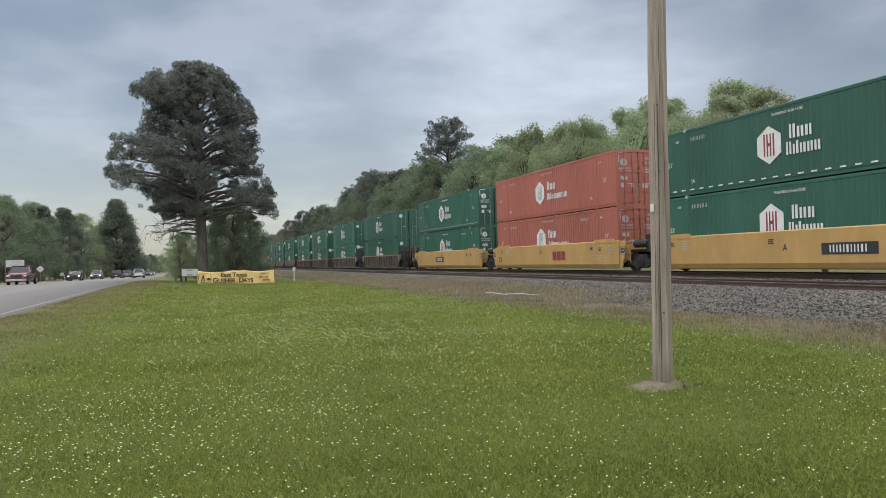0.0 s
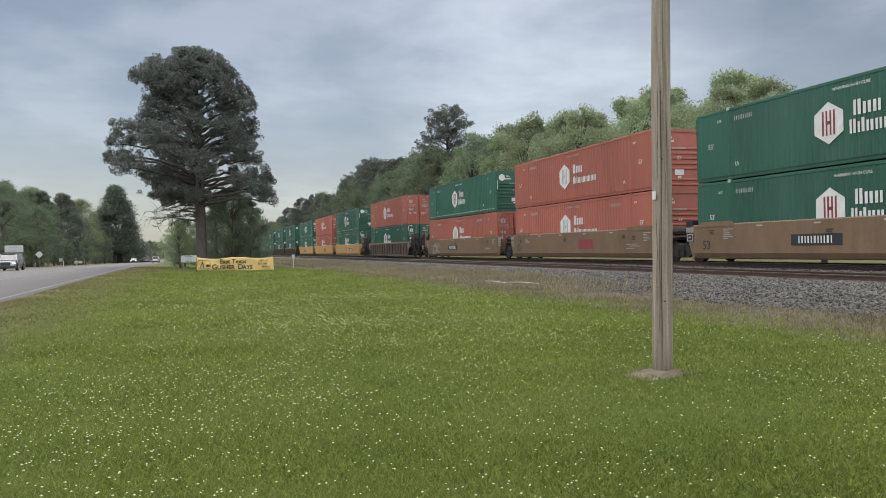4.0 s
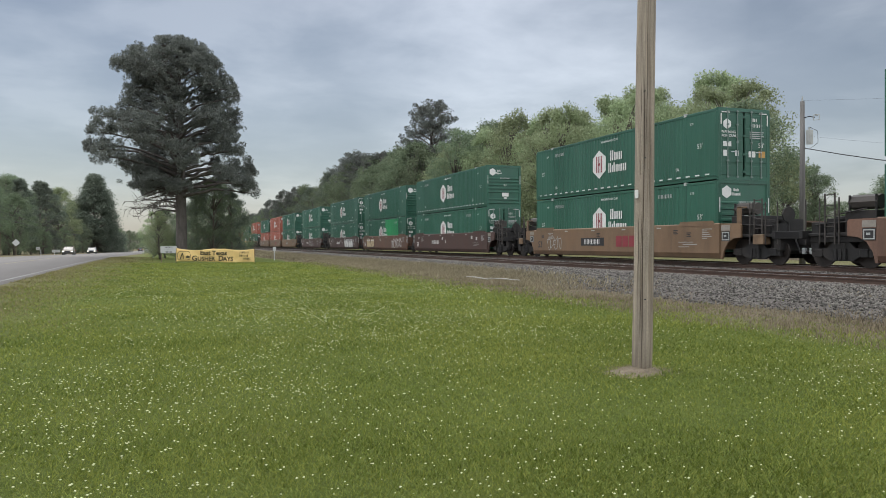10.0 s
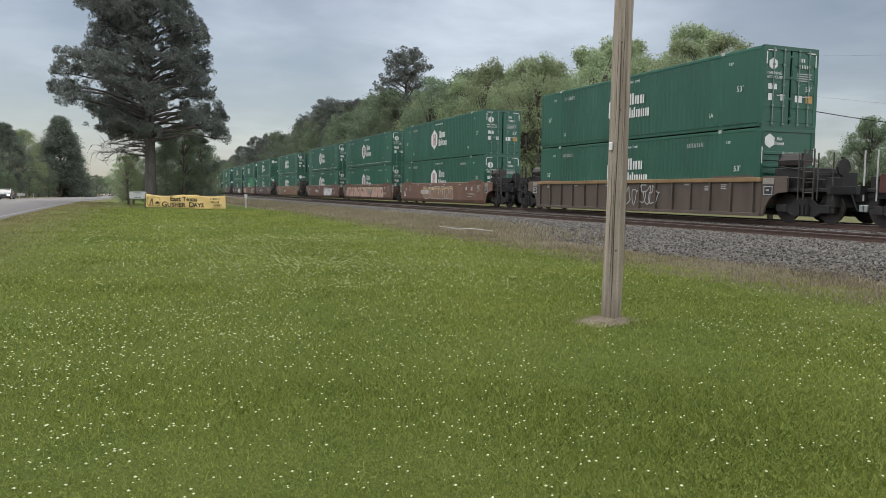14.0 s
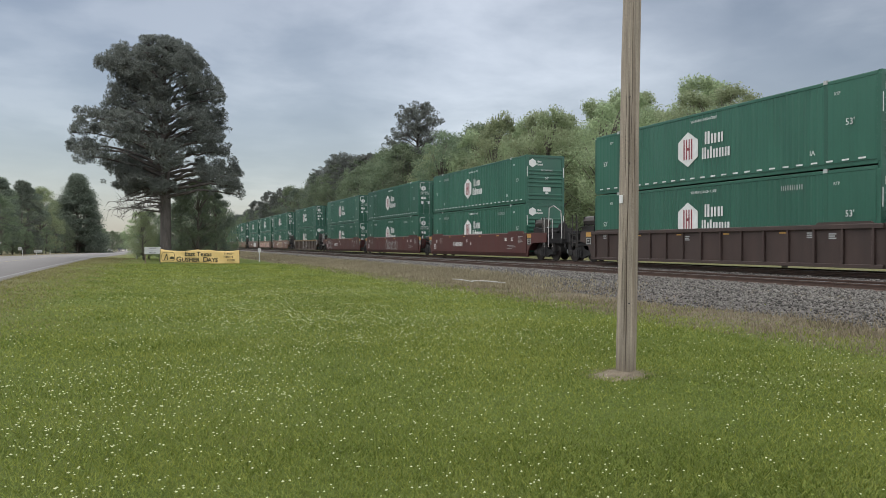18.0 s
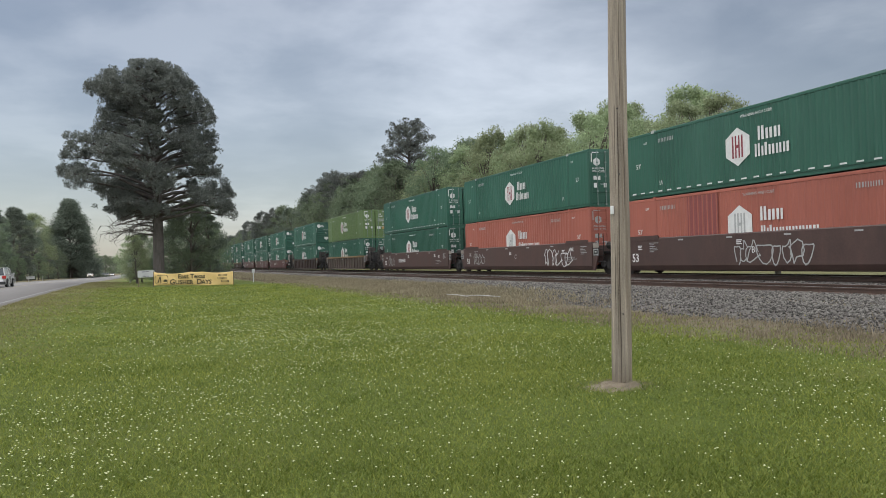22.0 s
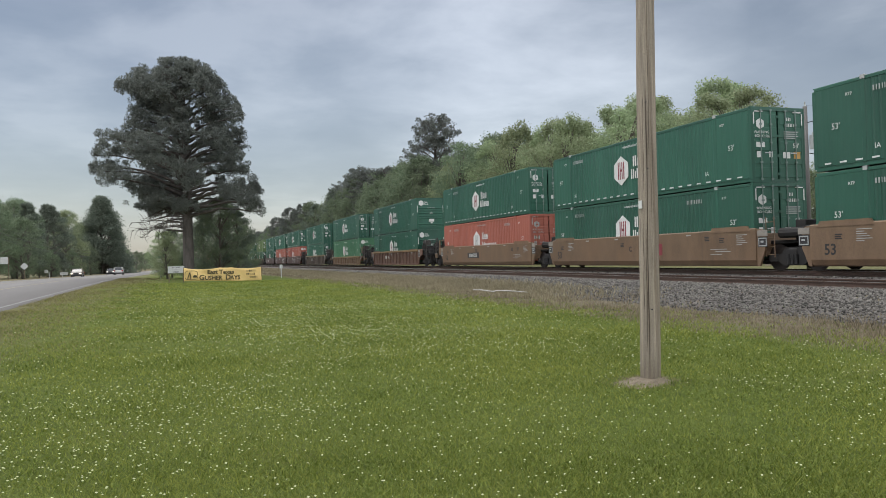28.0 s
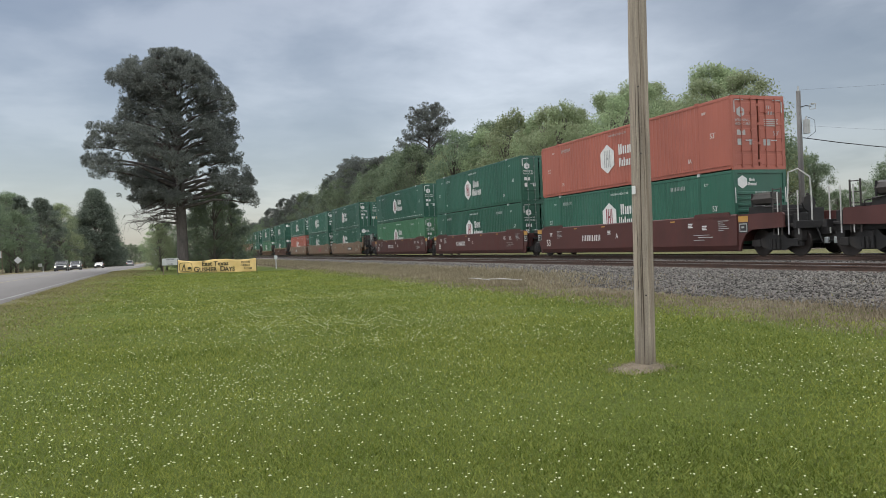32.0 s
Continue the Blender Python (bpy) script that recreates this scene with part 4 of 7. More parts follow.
def add_end_gear(car, deck, end, h, paint, rnd):
    """Handrails, ladder, reservoirs, brake stand, coupler and hoses at a coupler end."""
    warm = "gear_tan" if paint == "well_yellow" else "gear"
    at = lambda d: end * (h + d)

    def piece(name, mat, tubes=(), boxes=(), label=""):
        bm = bmesh.new()
        for pts, r in tubes:
            tube(bm, [(x, at(d), z) for x, d, z in pts], r, 8 if r > 0.05 else 6)
        for x0, x1, d0, d1, z0, z1 in boxes:
            box(bm, x0, x1, *sorted((at(d0), at(d1))), z0, z1, 0.015)
        return part(name, bm, mat, car, label)

    for d in (2.0, 2.5, 2.95) if paint == "well_maroon" else (1.55, 2.35, 2.95):
        piece("handrail_post", "rail_white" if paint == "well_maroon" and d > 1.6 else warm if paint in ("well_yellow", "well_tan") else "gear", [([(-1.25, d, 0.75), (-1.25, d, 2.3)], 0.024)])
    if paint == "well_maroon" and end < 0:
        piece("handrail", "rail_white", [([(-1.2, 2.45, 2.2), (-1.2, 2.5, 2.95), (-1.1, 2.85, 3.05), (-0.75, 3.02, 2.75), (-0.7, 3.02, 2.1), (-0.7, 3.02, 1.15)], 0.03)], label="bent white handrail")
    piece("end_ladder", warm, [([(-1.22, d, 0.75), (-1.22, d, 2.45)], 0.03) for d in (1.75, 2.15)] + [([(-1.22, 1.75, z), (-1.22, 2.15, z)], 0.018) for z in (1.0, 1.35, 1.7, 2.05, 2.4)])
    piece("coupler", "iron", [([(0, 3.0, 0.86), (0, 3.55, 0.86)], 0.11)], [(-0.16, 0.16, 3.45, 3.75, 0.70, 1.02)])
    piece("air_hose", "iron", [([(-0.5, 3.0, 1.0), (-0.52, 3.3, 0.42), (-0.45, 3.6, 0.5)], 0.03)])
    piece("hose_end", "steel", (), [(-0.55, -0.42, 3.36, 3.5, 0.4, 0.62)], label="bright metal hose coupling")
    # brake gear standing on the platform
    piece("brake_reservoir", "gear", [([(-0.75, 0.35, 2.12), (-0.75, 1.45, 2.12)], 0.24)])
    piece("gear_frame", "iron", [([(-0.95, d, 1.1), (-0.95, d, 2.35)], 0.04) for d in (0.4, 1.4)], [(-1.05, 0.9, 0.3, 1.5, 1.14, 1.85), (-0.6, 0.6, 1.5, 2.3, 1.14, 1.7)])
    piece("valve_box", "iron", (), [(-1.0, -0.45, 1.9, 2.3, 1.14, 1.62), (-1.1, -0.7, 2.55, 2.85, 1.1, 1.5)])
    piece("pipe", "iron", [([(-1.15, 0.3, 1.45), (-1.15, 1.2, 1.5), (-1.15, 2.6, 1.42)], 0.035), ([(-1.1, 0.6, 1.9), (-1.1, 1.7, 1.75), (-1.1, 1.8, 1.2)], 0.025)])
    if paint in ("well_yellow", "well_tan"):
        piece("corner_bracket", "gear_tan", (), [(-1.32, -1.25, 0.9, 1.14, 1.55, 2.2), (-1.32, -1.0, 0.9, 1.14, 2.14, 2.2)])
        piece("step_box", "gear_tan", (), [(-1.3, -0.95, 1.75, 2.3, 0.75, 1.12)])
    if end < 0:
        piece("hand_brake", "iron", [([(-0.35, 2.5, 1.85), (-0.35, 2.57, 1.85)], 0.3), ([(-0.35, 2.5, 1.1), (-0.35, 2.5, 2.2)], 0.06)])


def add_ladder(car, y, paint):
    for sx in (-1.2,):
        bm = bmesh.new()
        for dy in (0.0, -0.42):
            tube(bm, [(sx, y + dy, 0.5), (sx, y + dy, 2.0)], 0.018, 6)
        for z in np.linspace(0.6, 1.8, 5):
            tube(bm, [(sx, y, z), (sx, y - 0.42, z)], 0.014, 6)
        part("ladder", bm, paint if paint in ("well_yellow", "well_tan", "well_rust") else "iron", car)
    bm = bmesh.new()
    box(bm, -0.5, 0.1, y - 1.2, y - 0.7, 1.1, 1.85, 0.03)
    part("brake_valve", bm, "iron", car)
    bm = bmesh.new()
    tube(bm, [(-0.8, y - 0.35, 1.38), (-0.8, y - 1.5, 1.38)], 0.2, 10)
    part("brake_cylinder", bm, "iron", car)
    bm = bmesh.new()
    box(bm, -1.1, 0.9, y - 2.1, y - 1.75, 0.95, 1.6, 0.03)
    part("brake_beam", bm, "iron", car)


def add_guides(car, style, paint, h):
    """Container guides proud of the side's top edge near the ends."""
    for sg in (-1, 1):
        for end in (-1, 1):
            bm = bmesh.new()
            y0, y1 = sorted((end * (h - 2.6), end * (h - 0.3)))
            top = SILL_T + (0.10 if style == "S" else 0.02)
            prism(bm, [(y0, SILL_T - 0.1), (y0 + 0.15, top), (y1 - 0.15, top), (y1, SILL_T - 0.1)], "x", *sorted((sg * (LIP - 0.02), sg * (LIP + 0.055))))
            part("container_guide", bm, paint, car)


def add_car_marks(car, style, paint, h, rnd, marks):
    x = -LIP - (0.041 if style == "S" else 0.006)
    light = "white" if paint not in ("well_yellow", "well_tan") else "mark_black"
    if style == "S":
        lettering("length_mark", "53", 0.52, light, car, (x, h - 0.85, 0.72), FACE_WEST, 0.008)
    for end in (1, -1):
        y = end * (h + 0.32)
        rects("reflector_plate", ((-0.26, 0.26, -0.11, 0.11),), "mark_yellow" if paint in ("well_maroon", "well_dark", "well_yellow") else "stencil_dim", car, FACE_WEST, (-LIP - 0.002, y, 1.40))
        b = rects("data_plate", ((-0.24, 0.24, -0.19, 0.19),), "mark_black", car, FACE_WEST, (-LIP - 0.002, y, 1.05 + 0.02))
        rects("plate_border", ((-0.21, -0.17, -0.16, 0.16), (0.17, 0.21, -0.16, 0.16), (-0.17, 0.17, 0.12, 0.16), (-0.17, 0.17, -0.16, -0.12), (-0.1, 0.05, -0.02, 0.05)), "mark_grey", b, Matrix(), (0, 0, 0.004))
    if style == "S":
        rows = tuple((-0.3, round(0.3 - 0.1 * (q * 7 % 4), 2), round(0.24 - 0.075 * q, 3), round(0.265 - 0.075 * q, 3)) for q in range(6))
        for y in (-h + 0.75, h - 2.2):
            rects("data_stencil", rows, "mark_grey", car, FACE_WEST, (x, y, 1.12))
        rects("lower_stencil", ((-0.6, 0.4, 0.08, 0.105), (-0.3, 0.6, -0.015, 0.015), (-0.6, 0.1, -0.12, -0.095)), "mark_grey", car, FACE_WEST, (x, -h + 2.0, 0.75))
    for y in (h - 1.2, -h + 1.9, -h + 2.8, 0.9):
        rects("stencil", ((-0.15, 0.15, 0.05, 0.09), (-0.15, 0.1, -0.02, 0.02), (-0.15, 0.15, -0.09, -0.05)), light if style == "S" else "mark_grey", car, FACE_WEST, (x, y, 1.18 + rnd.uniform(-0.05, 0.1)))
    for y in np.linspace(-h + 4, h - 4, 4):
        rects("reflector_strip", ((-0.16, 0.16, -0.028, 0.028),), "mark_yellow" if "Y" in marks or paint in ("well_yellow", "well_maroon") else "mark_grey", car, FACE_WEST, (x, y, SILL_T - 0.14 if style == "S" else SILL_T - 0.3 - (0.36 if "W" in marks else 0)))
    if "N" in marks:      # number board
        if paint in ("well_yellow", "well_tan"):
            b = rects("number_board", ((-1.15, 1.15, -0.2, 0.2),), "mark_black", car, FACE_WEST, (x, -h + 5.6 if "B" in marks else 1.5, 0.88))
            rects("number_mark", tuple(word_bars(11, 0.25, 31)), "white", b, Matrix(), (0, 0, 0.004))
        else:
            rects("number_mark", tuple(word_bars(11, 0.30, 32)), "white", car, FACE_WEST, (x, 2.6, 0.92))
    if "L" in marks:      # owner's mark, as bars
        col = "mark_red" if paint in ("well_yellow", "well_tan") else "stencil_dim"
        if style == "S":
            rects("owner_mark", ((-0.75, -0.25, -0.26, 0.26), (-0.17, 0.31, -0.26, 0.26), (0.39, 0.87, -0.26, 0.26)), col, car, FACE_WEST, (x, -1.5, 0.9))
    for k in "ABC":
        if "u" + k in marks:
            lettering("unit_letter", k, 0.34, light, car, (x, 0.2, 0.95), FACE_WEST)
    if "G" in marks:
        sets = [("mark_grey", "mark_black", "mark_grey"), ("white", "mark_black", "mark_grey"), ("graffiti_pink", "crack_wood", "graffiti_cream"), ("graffiti_rust", "mark_grey", "graffiti_yellow"), ("graffiti_cream", "mark_black", "white")]
        for code, (a, b, mi, zc, hh) in {"1": (-2.6, 3.2, 3, 0.86, 0.95), "2": (1.6, 5.6, 1, 0.86, 1.05), "3": (-6.6, 5.6, 2, 0.86, 1.1), "4": (-6.3, -4.7, 0, 0.84, 0.7),
                                         "5": (-6.2, -3.8, 4, 0.86, 0.95), "6": (3.6, 6.6, 1, 0.84, 0.85), "7": (-1.0, 2.4, 0, 0.86, 0.8), "8": (-7.0, -4.8, 0, 0.82, 0.85)}.items():
            if "G" + code in marks and code in "4678":
                strokes(car, rnd, a, b, sets[mi][0], zc, hh)
            elif "G" + code in marks:
                graffiti(car, rnd, a, b, sets[mi], zc, hh)


M["gear_tan"] = material("dirty_tan_steel", (0.152, 0.100, 0.060), 0.6, 0.25, 3, 30, dirt=(0.06, 0.045, 0.035), dirt_amt=0.8)
M["stencil_dim"] = material("dusty_stencil", (0.25, 0.23, 0.20), 0.7, 0.25, 4, 30, dirt=(0.12, 0.09, 0.07), dirt_amt=0.7)
M["rail_white"] = material("worn_white_rail", (0.46, 0.45, 0.43), 0.5, 0.2, 6, 40, dirt=(0.2, 0.17, 0.14), dirt_amt=0.7)
M["gear"] = material("grimy_grey_brown_gear", (0.046, 0.040, 0.036), 0.6, 0.25, 3, 30, dirt=(0.05, 0.04, 0.035), dirt_amt=0.6)
M["graffiti_pink"] = material("spray_dull_pink", (0.42, 0.27, 0.22), 0.6, 0.2, 2, 30)
M["graffiti_rust"] = material("spray_dull_brown", (0.20, 0.125, 0.085), 0.6, 0.25, 2, 30)
M["graffiti_yellow"] = material("spray_yellow", (0.42, 0.31, 0.08), 0.6, 0.2, 2, 30)
M["graffiti_cream"] = material("spray_cream", (0.45, 0.36, 0.22), 0.6, 0.2, 2, 30)

# the units, front to rear: front end's place at 0 s, upper, lower, rear ends, white dashes, style, paint, joint behind, marks
TRAIN = [
    (263.0, "green", "green", "PP", 0, "R", "well_olive", "c", "L"),
    (240.0, "green", "red", "PP", 0, "R", "well_brown", "c", "L"),
    (219.0, "green", "green", "PP", 0, "S", "well_brown", "a", "L"),
    (199.4, "green", "green", "PD", 0, "S", "well_brown", "a", "L"),
    (179.8, "green", "green", "DD", 0, "S", "well_brown", "c", "L"),
    (157.8, "green", "green", "PP", 0, "R", "well_olive", "c", "L"),
    (137.9, "green", "green", "PP", 0, "R", "well_olive", "a", "L"),
    (116.3, "green", "green", "DP", 0, "R", "well_olive", "c", "L"),
    (94.2, "green", "green", "DD", 1, "R", "well_olive", "c", "L"),
    (70.10, "green", "green", "DD", 1, "S", "well_yellow", "a", "N"),
    (50.37, "red", "red", "DD", 0, "S", "well_yellow", "a", "L"),
    (30.51, "green", "green", "PD", 1, "S", "well_yellow", "c", "NBuA"),
    (7.63, "red", "green", "DD", 0, "R", "well_olive", "c", "L"),
    (-16.09, "green", "red", "PD", 1, "S", "well_tan", "a", "NuAG8"),
    (-35.48, "red", "red", "PP", 0, "S", "well_tan", "a", "LuC"),
    (-54.81, "green", "green", "PP", 0, "S", "well_tan", "c", "N"),
    (-78.81, "green", "green", "PP", 0, "S", "well_brown", "c", "NG7"),
    (-102.43, "green", "green", "DD", 1, "S", "well_brown", "a", "NuAG2"),
    (-121.94, "green", "green", "PD", 0, "S", "well_rust", "a", "G5G6"),
    (-141.27, "green", "green", "PD", 1, "S", "well_brown", "c", "NuB"),
    (-165.02, "green", "green", "DP", 1, "S", "well_tan", "c", "LNG4"),
    (-188.74, "green", "green", "DD", 1, "S", "well_rust", "a", "NG2"),
    (-208.18, "green", "green", "DD", 1, "S", "well_rust", "a", "LG3"),
    (-227.67, "green", "green", "DD", 0, "S", "well_rust", "c", "NG1"),
    (-251.33, "green", "green", "DP", 0, "R", "well_olive", "c", "LG7"),
    (-274.88, "green", "green", "DD", 1, "S", "well_maroon", "a", "NuAG8"),
    (-294.73, "green", "green", "DD", 1, "S", "well_maroon", "a", "uCG7"),
    (-314.53, "green", "green", "PP", 1, "S", "well_maroon", "c", "NuB"),
    (-338.29, "green", "green", "PP", 1, "R", "well_dark", "c", "Y"),
    (-361.94, "lime", "green", "DD", 0, "R", "well_olive", "c", "L"),
    (-385.51, "green", "green", "DD", 1, "S", "well_brown", "a", "NG4"),
    (-405.00, "green", "red", "DD", 0, "S", "well_brown", "a", "uCG4G6"),
    (-424.31, "green", "red", "DP", 1, "S", "well_brown", "c", "uBG7"),
    (-448.28, "green", "green", "DD", 0, "R", "well_olive", "c", "N"),
    (-471.75, "green", "pale", "DP", 0, "R", "well_tan", "c", "W"),
    (-495.28, "green", "green", "PP", 0, "R", "well_rust", "c", "LN"),
    (-518.84, "green", "red", "DD", 1, "S", "well_tan", "a", "N"),
    (-538.26, "green", "green", "DD", 1, "S", "well_tan", "a", "LuC"),
    (-557.40, "green", "green", "DP", 1, "S", "well_tan", "c", "NuB"),
    (-581.46, "green", "pale", "DD", 1, "S", "well_maroon", "a", "NuB"),
    (-601.04, "green", "green", "DD", 0, "S", "well_maroon", "a", "NuC"),
    (-620.12, "red", "green", "DP", 0, "S", "well_maroon", "c", "NuA"),
    (-643.9, "green", "green", "PP", 0, "S", "well_maroon", "c", "N"),
]
ROLLING = []      # things that ride with the train, and their places at 0 s


def make_train():
    before = "c"
    for k, (s, up, low, ends, dash, style, paint, behind, marks) in enumerate(TRAIN):
        y = s - CL / 2
        car = make_car(style, paint, "coup" if before == "c" else "art", "coup" if behind == "c" else "art", 100 + k, marks)
        before = behind
        patch = {18: "patch_green", 32: "patch_plum"}.get(k, "")
        far = k < 9 or k == len(TRAIN) - 1
        a = make_container(low, ends[1], 0, False, 200 + k, patch, far)
        b = make_container(up, ends[0], dash, True, 300 + k, "", far)
        ROLLING.append((car, (TRACK_X, y, TRACK_Z)))
        ROLLING.append((a, (TRACK_X, y, 1.18)))
        ROLLING.append((b, (TRACK_X, y, 4.08)))


make_train()

# ---------------- plants ----------------
def leaf_cloud(rng, centres, radii, per, size, flat_z=0.7, tri=True):
    """Many small leaves round clump centres: arrays of triangles with a bent pair per leaf."""
    n = len(centres) * per
    c = np.repeat(centres, per, 0)
    r = np.repeat(radii, per)[:, None]
    d = rng.normal(size=(n, 3))
    d /= np.linalg.norm(d, axis=1, keepdims=True)
    rad = rng.uniform(0.1, 1.0, (n, 1)) ** 0.5 * (1 + 0.22 * np.abs(rng.normal(size=(n, 1))))
    p = c + d * rad * r * np.array([1, 1, flat_z])
    a = rng.normal(size=(n, 3))
    a /= np.linalg.norm(a, axis=1, keepdims=True)
    b = np.cross(a, d + 0.3 * rng.normal(size=(n, 3)))
    b /= np.linalg.norm(b, axis=1, keepdims=True) + 1e-6
    s = size * rng.uniform(0.6, 1.3, (n, 1))
    v = np.stack([p - a * s, p + b * s * 0.55, p + a * s, p - b * s * 0.55], 1).reshape(-1, 3)
    f = np.arange(4 * n).reshape(-1, 4)
    return v, f


def limb(bm, rng, start, direction, length, r0, n=6, droop=0.0, wander=0.12, sides=6):
    """A tapered, wandering limb; returns its points."""
    pts, rad = [Vector(start)], [r0]
    d = Vector(direction).normalized()
    for i in range(n):
        d = (d + Vector(rng.normal(size=3)) * wander + Vector((0, 0, -droop))).normalized()
        pts.append(pts[-1] + d * (length / n))
        rad.append(r0 * (1 - 0.85 * (i + 1) / n))
    tube(bm, pts, rad, sides)
    return pts


def tree_thing(kind, wood, crown_v, crown_f, leaf, bark, label, category, trunk_name="trunk"):
    t = empty(kind, pose(0, 0, 0), label, category)
    part(trunk_name, wood, bark, t, smooth=True)
    share("crown", mesh_np("crown", crown_v, crown_f, leaf), t)
    return t


def puffs(rng, centres, radii, per, size, flat_z=0.6):
    """Rounded tufts of short needles, thickest on their upper shell."""
    n = len(centres) * per
    c = np.repeat(centres, per, 0)
    r = np.repeat(radii, per)[:, None]
    d = rng.normal(size=(n, 3))
    d /= np.linalg.norm(d, axis=1, keepdims=True)
    p = c + d * rng.uniform(0.15, 1.0, (n, 1)) ** 0.45 * r * np.array([1, 1, flat_z])
    vs = []
    for _ in range(3):
        a = d * 0.7 + rng.normal(size=(n, 3)) * 0.55 + np.array([0, 0, 0.25])
        a /= np.linalg.norm(a, axis=1, keepdims=True)
        b = np.cross(a, rng.normal(size=(n, 3)))
        b /= np.linalg.norm(b, axis=1, keepdims=True) + 1e-6
        s = size * rng.uniform(0.7, 1.3, (n, 1))
        vs.append(np.stack([p - b * s * 0.22, p + a * s, p + b * s * 0.22], 1))
    v = np.concatenate(vs, 1).reshape(-1, 3)
    return v, np.arange(len(v)).reshape(-1, 3)


def big_pine():
    """The tall old pine: bare lower trunk, spreading boughs that carry plates of small rounded needle tufts, gaps between."""
    rng = np.random.default_rng(8)
    H = 21.6
    bm = bmesh.new()
    tp = [(0, 0, -0.2), (0.0, 0, 0.5), (0.0, 0, 4), (-0.05, 0.05, 9), (-0.1, 0, 13), (-0.1, 0.1, 17), (-0.4, 0, H - 1.4)]
    tube(bm, tp, [0.66, 0.54, 0.50, 0.46, 0.36, 0.20, 0.05], 14)
    zs = [5.5, 6.7, 8.1, 9.1, 10.7, 11.5, 13.6, 14.7, 15.9, 17.6, 19.1, 20.7, 21.7]
    west = [3.0, 5.2, 6.8, 8.6, 8.9, 8.9, 8.8, 7.6, 6.0, 6.8, 6.5, 4.4, 2.4]
    east = [6.5, 8.1, 8.3, 7.0, 6.9, 6.9, 7.0, 6.6, 6.1, 5.3, 4.4, 3.1, 1.6]
    cs, rs = [], []

    def reach(a, z):
        w, e = np.interp(z, zs, west), np.interp(z, zs, east)
        c = math.cos(a)
        return (e if c > 0 else w) * abs(c) + 0.5 * (w + e) * (1 - abs(c))

    def plate(at, out, across, wide, n):
        """A flat, slightly domed cluster of tufts round a bough's station."""
        for _ in range(n):
            u, v = rng.normal() * 0.42 * wide, rng.normal() * 0.42 * wide
            q = at + out * u + across * v + Vector((0, 0, 0.15 - 0.12 * (u * u + v * v) + rng.normal() * 0.30))
            q.z = min(q.z, H - 0.35 - 0.03 * (q.x + 0.5) ** 2)
            far = math.hypot(q.x, q.y)
            top = float(reach(math.atan2(q.y, q.x), q.z)) - 0.3
            if far > top:
                q.x, q.y = q.x * top / far, q.y * top / far
            cs.append(q)
            rs.append(rng.uniform(0.20, 0.40))

    k, z = 0, 6.4
    while z < H - 0.6:
        u = (z - 6.4) / (H - 6.4)
        a = k * 2.399 + rng.normal() * 0.25
        L = (float(reach(a, z)) - 0.35) * ((1.0, 0.9, 0.62, 1.0, 0.78)[k % 5]) * rng.uniform(0.94, 1.0)
        out, across = Vector((math.cos(a), math.sin(a), 0)), Vector((-math.sin(a), math.cos(a), 0))
        drop = L * float(np.interp(u, [0, 0.4, 1], [0.05, 0.26, 0.55]))
        st = Vector((-0.05 - 0.3 * u, 0, max(5.6, z - drop)))
        end = out * L + Vector((0, 0, z))
        bend = rng.normal() * 0.08 * L
        pts = [st.lerp(end, i / 8) + Vector((0, 0, math.sin(math.pi * i / 8) * 0.08 * L)) + across * bend * math.sin(math.pi * i / 8) + Vector(rng.normal(size=3)) * 0.08 * min(1, i) for i in range(9)]
        r0 = 0.17 * (1 - 0.55 * u) + 0.04
        tube(bm, pts, [r0 * (1 - 0.85 * i / 8) for i in range(9)], 6)
        for i in range(3, 9):
            if rng.random() < (0.85, 0.65, 0.35, 0.12, 0, 0)[i - 3]:
                continue
            for sd in (-1, 1):
                span = rng.uniform(0.2, 0.9) * (0.5 if i == 8 else 1.0) * (0.5 + 0.08 * L)
                tip = pts[i] + across * sd * span + out * rng.uniform(0.0, 0.5) + Vector((0, 0, rng.uniform(0.0, 0.35)))
                tube(bm, [pts[i], (pts[i] + tip) / 2 + Vector((0, 0, -0.1)), tip], [0.05, 0.032, 0.012], 4)
                plate(tip, out, across, 1.1, 5)
        z += rng.uniform(0.125, 0.19) * (1.0 if u < 0.75 else 0.75)
        k += 1
    for i in range(90):
        a = rng.uniform(0, 6.28)
        q = 2.6 * math.sqrt(rng.random())
        cs.append(Vector((math.cos(a) * q - 0.3, math.sin(a) * q, H - 0.4 - q * q * 0.14 - rng.random() * 0.7)))
        rs.append(rng.uniform(0.28, 0.48))
    # dead, bare lower limbs that hang on the west side
    for i in range(17):
        a = math.pi + rng.normal() * 0.8
        pts = limb(bm, rng, (-0.2, 0, 4.7 + 0.15 * i), (math.cos(a), math.sin(a), 0.30), rng.uniform(2.6, 5.2), 0.075, 8, 0.07, 0.18, 5)
        for p in pts[2:]:
            for _ in range(2):
                limb(bm, rng, p, rng.normal(size=3) + np.array([-0.5, 0, -0.1]), rng.uniform(0.6, 1.6), 0.028, 4, 0.03, 0.28, 4)
    v, f = puffs(rng, np.array([c[:] for c in cs]), np.array(rs), 30, 0.16, 0.9)
    return tree_thing("pine_tree", bm, v, f, "leaf_pine", "bark_pine", "tall old pine with bare lower trunk and clumped dark needles", "pine tree")


